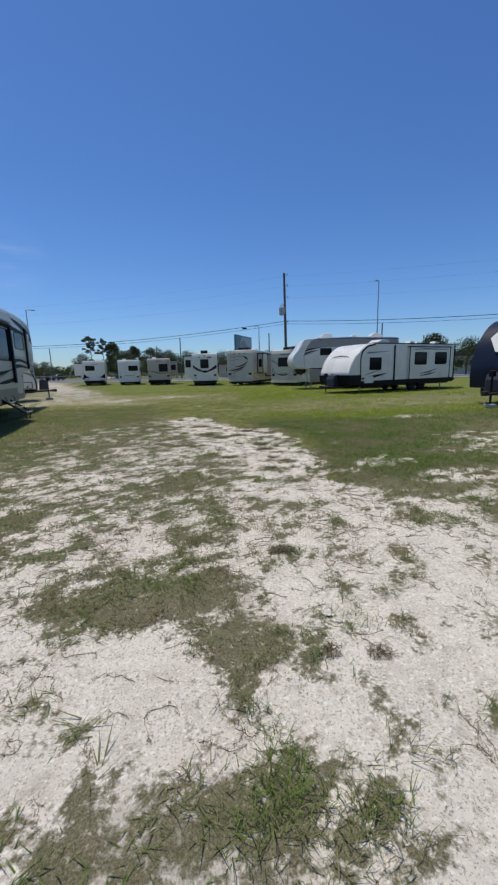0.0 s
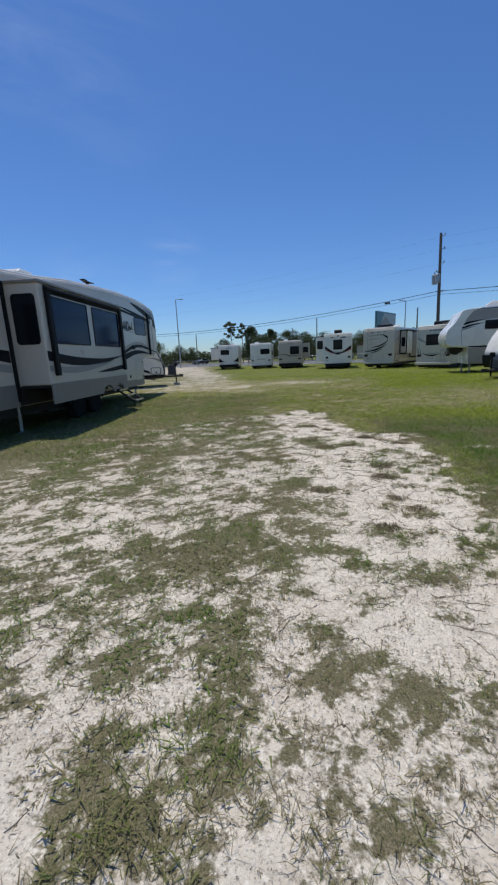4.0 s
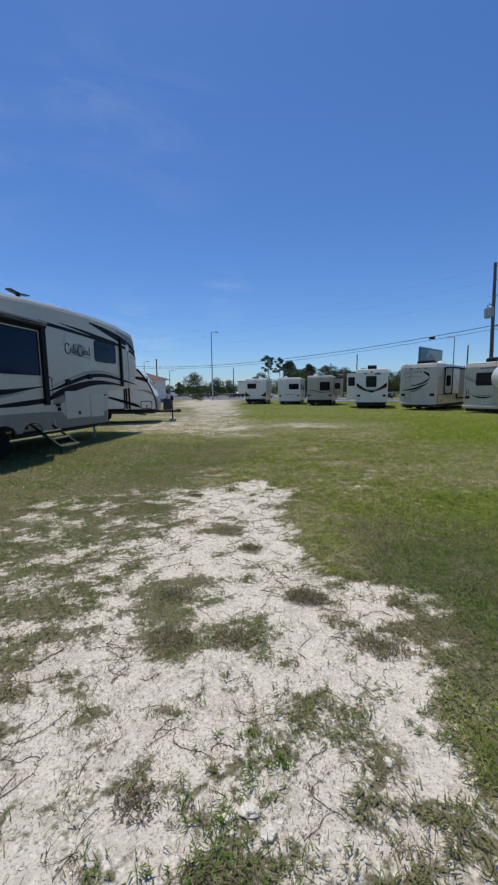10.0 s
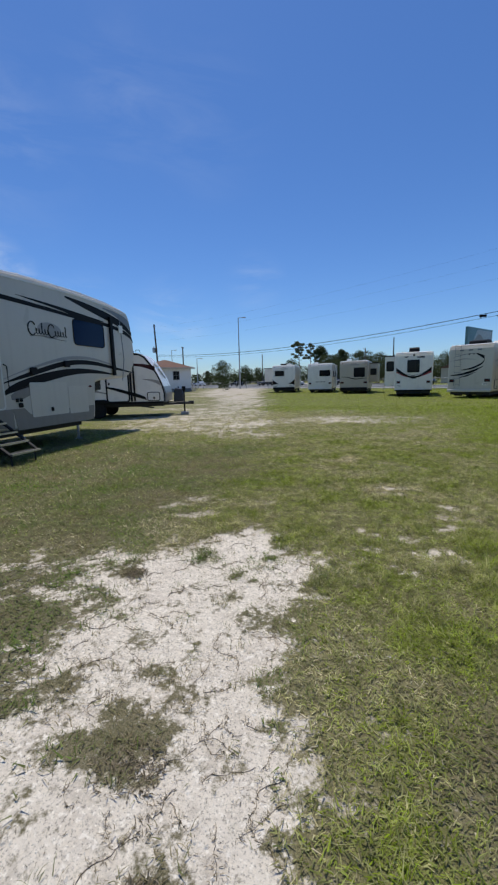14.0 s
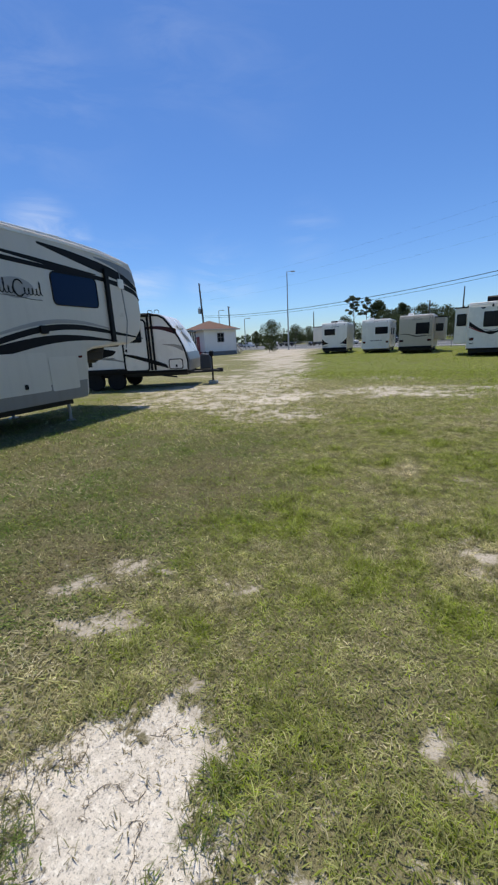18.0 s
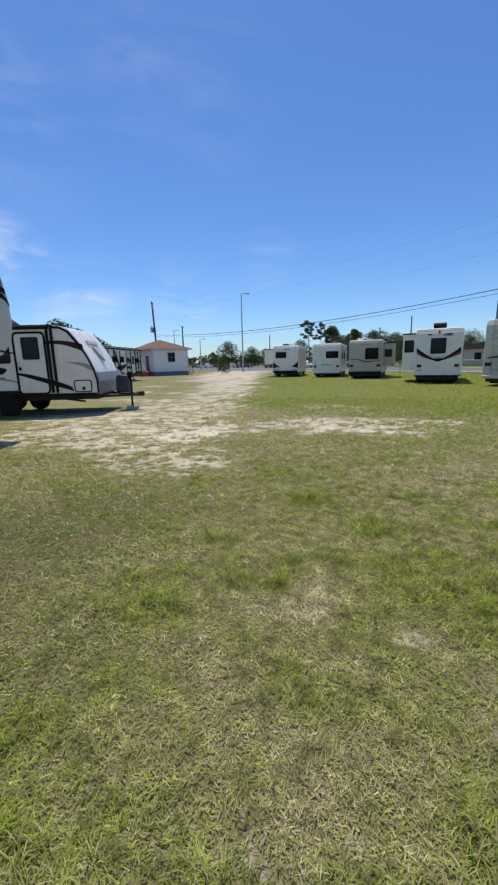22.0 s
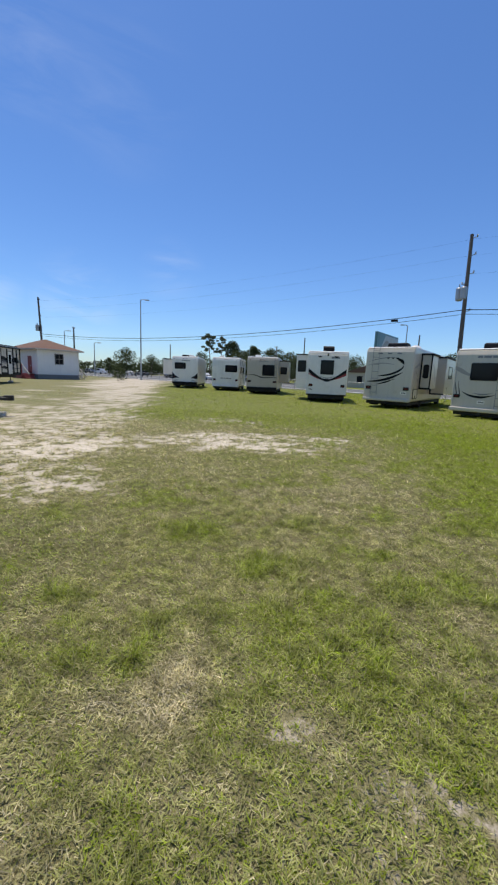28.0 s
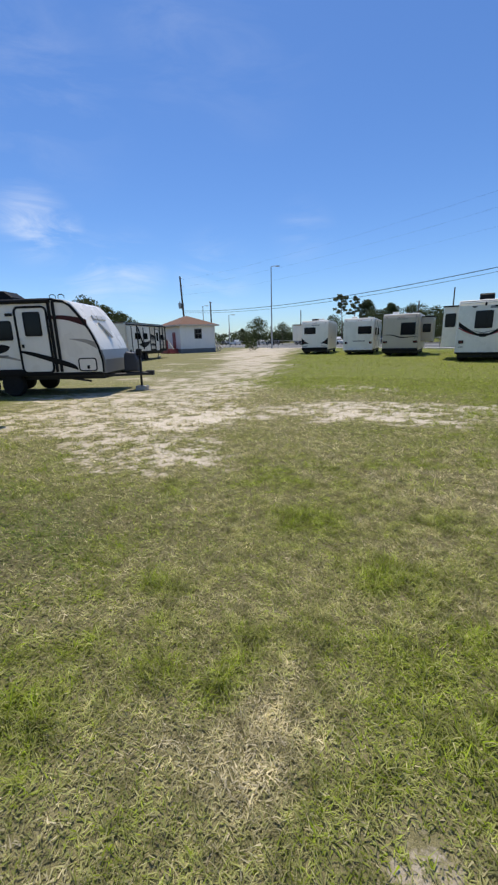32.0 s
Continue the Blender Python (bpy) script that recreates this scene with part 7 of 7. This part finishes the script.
def chain_fence():
    t = thing("chain_link_fence", street_pose(0, -1.5), "galvanised chain-link fence along the road edge", "fence")
    rail = part("top_rail", rod((-24, 0, 1.22), (96, 0, 1.22), 0.022, 6), "galv", t)
    for k in range(41):
        x = -24 + 3 * k
        p = part("post", rod((x, 0, 0), (x, 0, 1.3), 0.03, 8), "galv", t)
        part("cap", lathe([(0.035, 1.3), (0.03, 1.33), (0.005, 1.35)], 8, "Z", (x, 0, 0)), "galv", p)
    bm = bmesh.new()
    step = 0.3
    for k in range(int(120 / step)):
        x = -24 + k * step
        for d in (-1, 1):
            a = bm.verts.new((x, 0.002, 0.05))
            b = bm.verts.new((x + 0.012, 0.002, 0.05))
            c = bm.verts.new((x + 0.012 + d * 1.15, -0.002, 1.2))
            e = bm.verts.new((x + d * 1.15, -0.002, 1.2))
            bm.faces.new((a, b, c, e))
    part("wire_mesh", bm, "galv", t)


chain_fence()


def car(m, paint, label, pickup=False):
    t = thing("car", m, label, "car", "cars parked across the road")
    top = [(-2.2, 0.35), (-2.25, 0.9), (-2.1, 1.0), (-1.2, 1.02), (-1.1, 1.0), (1.0, 0.98), (2.0, 0.86), (2.25, 0.7), (2.25, 0.35)]
    part("body", prism(top, -0.88, 0.88, 0.08, 2), paint, t)
    roof = [(-1.0, 0.98), (-0.9, 1.6), (0.3, 1.62), (1.05, 0.98)] if pickup else [(-2.0, 0.98), (-1.5, 1.45), (0.1, 1.48), (1.0, 0.96)]
    part("cabin", prism(roof, -0.8, 0.8, 0.06, 2), paint, t)
    f = Face((0, 0.8, 0), (1, 0, 0), (0, 0, 1), (0, 1, 0))
    for face in (f, Face((0, -0.8, 0), (1, 0, 0), (0, 0, 1), (0, -1, 0))):
        c = sum(x for x, _ in roof) / 4
        part("window", face.plate([(c + (x - c) * 0.8, 1.04 + (z - 0.97) * 0.78) for x, z in roof], 0, 0.012), "glass", t)
    part("windscreen", prism([(roof[3][0] + 0.015, 1.0), (roof[2][0] + 0.02, roof[2][1] - 0.08), (roof[2][0] - 0.02, roof[2][1] - 0.08), (roof[3][0] - 0.03, 1.0)], -0.68, 0.68), "glass", t)
    for x in (-1.35, 1.4):
        wheel(t, x, 0.8, 0.33, 0.2, 1)
        wheel(t, x, -0.8, 0.33, 0.2, -1)
    for y in (-0.65, 0.65):
        part("headlight", box(2.2, 2.28, y - 0.15, y + 0.15, 0.66, 0.76, 0.02), "alu", t)
        part("tail_lamp", box(-2.3, -2.2, y - 0.15, y + 0.15, 0.72, 0.86, 0.02), "lens_red", t)
    return t


rng_c = random.Random(3)
for k in range(7):
    col = rng_c.choice(("carwhite", "cardark", "silver", "cardark"))
    word = {"carwhite": "white", "cardark": "dark", "silver": "silver"}[col]
    car(street_pose(46 + k * 11, 22 + rng_c.uniform(-1.5, 4), 0.02, rng_c.choice((0, 180, 90)) + rng_c.uniform(-4, 4)), col, f"{word} car parked on the asphalt across the road", rng_c.random() < 0.4)
for k, (al, fr, col, word) in enumerate(((6, 21, "carwhite", "white"), (13, 23, "silver", "silver"), (-14, 22, "carwhite", "white"), (24, 22, "cardark", "dark"))):
    car(street_pose(al, fr, 0.02, 180 * (k % 2)), col, f"{word} car standing across the road", k == 2)


# ---- poles, lamps and wires ----
def street_lamp(m, h, label, arm=0.8):
    t = thing("street_lamp", m, label, "street lamp")
    part("pole", rod((0, 0, 0), (0, 0, h), 0.13, 10, None, 0.07), "galv", t)
    part("arm", tube([(0, 0, h - 0.05), (arm * 0.5, 0, h + 0.08), (arm, 0, h + 0.05)], 0.045), "galv", t)
    part("lamp_head", box(arm - 0.1, arm + 0.55, -0.16, 0.16, h - 0.02, h + 0.12, 0.04), "galv", t)
    part("base_plate", box(-0.25, 0.25, -0.25, 0.25, 0, 0.06, 0.01), "concrete", t)
    return t


street_lamp(pose(-25.25, 76.6, 0, 0, 0, 30), 12.5, "tall galvanised street lamp with a single arm")
street_lamp(pose(-43.2, 94.7, 0, 0, 0, 20), 6.9, "slender grey lamp post in the far car park", 0.8)
street_lamp(pose(-52.0, 98.0, 0, 0, 0, 20), 9.5, "slender grey lamp post in the far car park", 0.8)
street_lamp(pose(35.3, 67.1, 0, 0, 0, 200), 16.2, "tall grey lamp mast behind the trailers", 0.4)
street_lamp(pose(16.6, 80.5, 0, 0, 0, 200), 10.1, "slender lamp post across the road", 0.7)


def utility_pole(m, h, r, label, arms=(), transformer=None, lean=(0, 0)):
    t = thing("utility_pole", m, label, "utility pole")
    top = Vector((lean[0], lean[1], h))
    part("pole", rod((0, 0, -0.02), top, r, 12, None, r * 0.65), "wood", t)
    for z, w in arms:
        f = z / h
        a = part("insulator_bracket", rod(top * f, top * f + Vector((w, 0, 0.05)), 0.035, 6), "galv", t)
        part("insulator", lathe([(0.05, 0), (0.07, 0.05), (0.04, 0.1), (0.06, 0.16), (0.02, 0.2)], 10, "Z", top * f + Vector((w, 0, 0.05))), "galv", a)
    if transformer:
        for k in range(3):
            a = -0.3 + k * 0.9
            c = top * (transformer / h) + Vector((math.cos(a) * 0.52, math.sin(a) * 0.52, 0))
            tr = part("transformer", lathe([(0.05, -0.5), (0.24, -0.48), (0.26, 0.35), (0.2, 0.45), (0.04, 0.48)], 14, "Z", c), "galv", t)
            part("bushing", rod(c + Vector((0, 0, 0.45)), c + Vector((0.05, 0, 0.72)), 0.035, 6), "galv", tr)
    return t


utility_pole(pose(13.4, 50.4, 0, 0, 0, 146), 13.2, 0.2, "tall weathered wooden utility pole with transformers behind the motorhomes", ((12.9, -0.4), (11.6, -0.4), (10.2, -0.4), (9.4, 0.35), (7.3, -0.4)), 8.7, (0.28, 0.0))
utility_pole(pose(-42.2, 76.6, 0, 0, 0, 146), 12.7, 0.2, "weathered wooden utility pole behind the small house", ((12.2, -0.5), (11.0, -0.5), (9.6, -0.5), (8.0, 0.4)), 7.8, (1.0, 0.1))
utility_pole(pose(-37.2, 77.4, 0, 0, 0, 146), 8.1, 0.16, "short wooden pole with a flood lamp by the house", ((8.0, 0.4), (7.8, -0.4)))
utility_pole(pose(19.8, 84.9, 0, 0, 0, 146), 9.2, 0.16, "plain wooden pole across the road")
utility_pole(pose(-4.3, 92.1, 0, 0, 0, 146), 7.2, 0.16, "short wooden pole across the road", ((7.0, 0.5),))
utility_pole(pose(1.0, 95.0, 0, 0, 0, 146), 9.2, 0.15, "plain wooden pole across the road")
utility_pole(pose(38.5, 71.0, 0, 0, 0, 146), 9.6, 0.16, "plain wooden pole behind the trailers")
utility_pole(pose(-31.0, 108.0, 0, 0, 0, 146), 8.0, 0.15, "plain wooden pole beyond the car park")
utility_pole(pose(62.0, 17.6, 0, 0, 0, 146), 13.0, 0.2, "weathered wooden utility pole further down the road", ((12.6, -0.4), (7.3, -0.4)))


def wire(a, b, sag, r, label):
    a, b = Vector(a), Vector(b)
    pts = [a.lerp(b, k / 24) - Vector((0, 0, sag * 4 * (k / 24) * (1 - k / 24))) for k in range(25)]
    tagged(part("overhead_cable", tube(pts, r, 5), "cable", None), label, "cable", "overhead cables along the road")


PA, PB, PC = (13.3, 50.4), (-42.9, 77.4), (62.0, 17.6)
for za, zb, zc, r, sg in ((7.45, 6.9, 8.2, 0.03, 1.4), (7.1, 6.6, 7.8, 0.018, 1.4), (12.8, 12.2, 12.6, 0.0035, 0.9), (11.6, 11.0, 11.4, 0.0035, 0.9), (10.2, 9.6, 10.0, 0.0035, 0.9)):
    wire((*PA, za), (*PB, zb), sg, r, "black overhead cable strung between wooden poles")
    wire((*PA, za), (*PC, zc), sg * 0.9, r, "black overhead cable strung between wooden poles")
cl = part("cable_splice", box(-0.3, 0.3, -0.09, 0.09, -0.1, 0.1, 0.03), "cable", None)
cl.matrix_world = pose(8.4, 52.77, 6.8, 0, 0, 146)
tagged(cl, "black splice box hanging on the overhead cable", "splice box")


# ---- sign ----
def sign_board():
    """A billboard beyond the motorhomes, seen at a slant."""
    t = thing("billboard", pose(8.4, 60.7, 0, 0, 0, 59.6), "blue-green billboard on posts behind the motorhomes", "sign")
    for x in (1.2, 6.1):
        part("post", rod((x, 0.25, 0), (x, 0.25, 5.6), 0.14, 10), "galv", t)
    b = part("board", box(0, 7.3, -0.15, 0.15, 3.9, 6.8, 0.02), "signblue", t)
    f = Face((0, -0.15, 0), (1, 0, 0), (0, 0, 1), (0, -1, 0))
    part("picture", f.plate(rr(0.5, 7.1, 4.1, 6.6, 0.05), 0, 0.006), "signpale", b)
    part("picture", f.plate([(0.5, 6.6), (0.5, 4.1), (2.4, 4.1), (1.6, 5.4), (2.6, 6.6)], 0.006, 0.012), "signblue", b)
    part("picture", f.plate(swoosh([(1.6, 5.2, 0.1), (3.2, 5.6, 0.5), (5.0, 5.0, 0.35), (6.4, 4.6, 0.1)], 20), 0.006, 0.014), "greige", b)
    part("catwalk", box(0.2, 7.1, -0.7, -0.15, 3.8, 3.86), "galv", b)


sign_board()


# ---- house ----
def house():
    t = thing("house", pose(-30.69, 58.94, 0, 0, 0, 61), "small white house with brown hip roof and grey block base", "house")
    w, d, e = 5.2, 7.0, 3.6
    part("plinth", box(-0.03, w + 0.03, -0.03, d + 0.03, -0.02, 0.55, 0.01), "plinth", t)
    fr = part("wall", box(0, w, 0, 0.18, 0.55, e, 0.01), "stucco", t)
    for a in ((0, 0.18, 0.19, d), (w - 0.18, w, 0.19, d), (0.19, w - 0.19, d - 0.18, d)):
        part("wall", box(a[0], a[1], a[2], a[3], 0.55, e, 0.01), "stucco", t)
    o = 0.45
    bm = bmesh.new()
    base = [bm.verts.new(v) for v in ((-o, -o, e), (w + o, -o, e), (w + o, d + o, e), (-o, d + o, e))]
    lo = [bm.verts.new((v.co.x, v.co.y, e - 0.14)) for v in base]
    r0, r1 = bm.verts.new((w / 2, d * 0.43, e + 1.3)), bm.verts.new((w / 2, d * 0.57, e + 1.3))
    for f in ((base[0], base[1], r0), (base[1], base[2], r1, r0), (base[2], base[3], r1), (base[3], base[0], r0, r1), lo[::-1]):
        bm.faces.new(f)
    for k in range(4):
        bm.faces.new((lo[k], lo[(k + 1) % 4], base[(k + 1) % 4], base[k]))
    rf = part("roof", bm, "shingle", t)
    part("fascia", box(-o - 0.02, w + o + 0.02, -o - 0.02, -o + 0.02, e - 0.16, e + 0.02), "palewood", rf)
    part("fascia", box(-o - 0.02, -o + 0.02, -o, d + o, e - 0.16, e + 0.02), "palewood", rf)
    f = Face((0, 0, 0), (1, 0, 0), (0, 0, 1), (0, -1, 0))
    wn2 = part("window", f.ring(rr(2.05, 3.15, 1.8, 3.1, 0.01), rr(2.13, 3.07, 1.88, 3.02, 0.01), 0, 0.05), "plinth", t)
    part("pane", f.plate(rr(2.13, 3.07, 1.88, 3.02, 0.01), 0.0, 0.02), "glass", wn2)
    part("sash_bar", f.plate([(2.13, 2.43), (3.07, 2.43), (3.07, 2.48), (2.13, 2.48)], 0.02, 0.04), "plinth", wn2)
    part("sash_bar", f.plate([(2.58, 1.88), (2.62, 1.88), (2.62, 3.02), (2.58, 3.02)], 0.02, 0.04), "plinth", wn2)
    for k in range(11):
        part("siding_board", f.plate([(0, 0.6 + 0.27 * k), (w, 0.6 + 0.27 * k), (w, 0.615 + 0.27 * k), (0, 0.615 + 0.27 * k)], 0, 0.012), "stucco", fr)
    part("downpipe", rod((w - 0.1, -0.08, 0.2), (w - 0.1, -0.08, e - 0.1), 0.04, 8), "stucco", t)
    # red porch on the near flank
    pc = part("porch", box(-1.5, -0.03, 0.9, 3.4, 0.0, 0.6, 0.02), "redwood", t, "dark red painted timber porch")
    for y in (0.95, 1.75, 2.55, 3.35):
        part("post", box(-1.5, -1.4, y - 0.05, y + 0.05, 0.6, 1.75), "redwood", pc)
    for k in range(9):
        part("baluster", box(-1.48, -1.43, 1.02 + 0.27 * k, 1.14 + 0.27 * k, 0.6, 1.7), "redwood", pc)
    part("rail_panel", box(-1.5, -1.45, 0.92, 3.38, 0.62, 1.66), "redwood", pc)
    part("hand_rail", box(-1.52, -1.38, 0.9, 3.4, 1.7, 1.8, 0.01), "redwood", pc)
    part("hand_rail", rod((-1.45, 0.9, 1.75), (-1.45, -0.9, 0.55), 0.05, 6), "palewood", pc)
    for k in range(3):
        part("step", box(-1.4, -0.3, 0.9 - 0.3 * (k + 1), 0.9 - 0.3 * k, 0, 0.45 - 0.15 * k, 0.01), "redwood", pc)
    door = part("door", Face((0, 0, 0), (0, 1, 0), (0, 0, 1), (-1, 0, 0)).plate(rr(1.5, 2.4, 0.62, 2.7, 0.01), 0, 0.05), "redwood", t)
    part("door_handle", box(-0.12, -0.05, 1.58, 1.66, 1.5, 1.6, 0.01), "alu", door)
    # side stair at the far corner
    sr = part("stair_rail", rod((w + 0.15, 1.0, 1.9), (w + 1.5, 0.6, 0.3), 0.07, 6), "palewood", t, "pale timber stair rail")
    part("stair_rail", rod((w + 0.15, 1.8, 1.6), (w + 1.4, 1.4, 0.1), 0.07, 6), "palewood", t)
    for k in range(4):
        part("stair_tread", box(w + 0.2 + 0.3 * k, w + 0.5 + 0.3 * k, 0.9, 1.7, 0.85 - 0.22 * k, 0.92 - 0.22 * k), "palewood", t)
    for k in range(3):
        part("stair_post", box(w + 0.3 + 0.45 * k, w + 0.38 + 0.45 * k, 0.8, 0.88, 0.0, 1.7 - 0.5 * k), "palewood", t)


house()


def far_building(m, w, d, h, wall, roof, label):
    t = thing("building", m, label, "building")
    part("wall", box(0, w, 0, d, 0, h, 0.02), wall, t)
    part("roof", prism([(-0.3, h), (w / 2, h + w * 0.18), (w + 0.3, h)], -0.3, d + 0.3), roof, t)
    f = Face((0, d, 0), (1, 0, 0), (0, 0, 1), (0, 1, 0))
    for k in range(int(w / 2.2)):
        window(f, 0.6 + 2.2 * k, 1.7 + 2.2 * k, 1.0, 2.2, t, 0.02)


far_building(street_pose(-2, 34), 9, 6, 2.9, "stucco", "shingle", "low pale building across the road")
far_building(street_pose(18, 38), 8, 6, 2.8, "tan", "shingle", "low tan building across the road")
far_building(street_pose(-30, 30), 10, 6, 3.0, "stucco", "plinth", "low white building across the road")
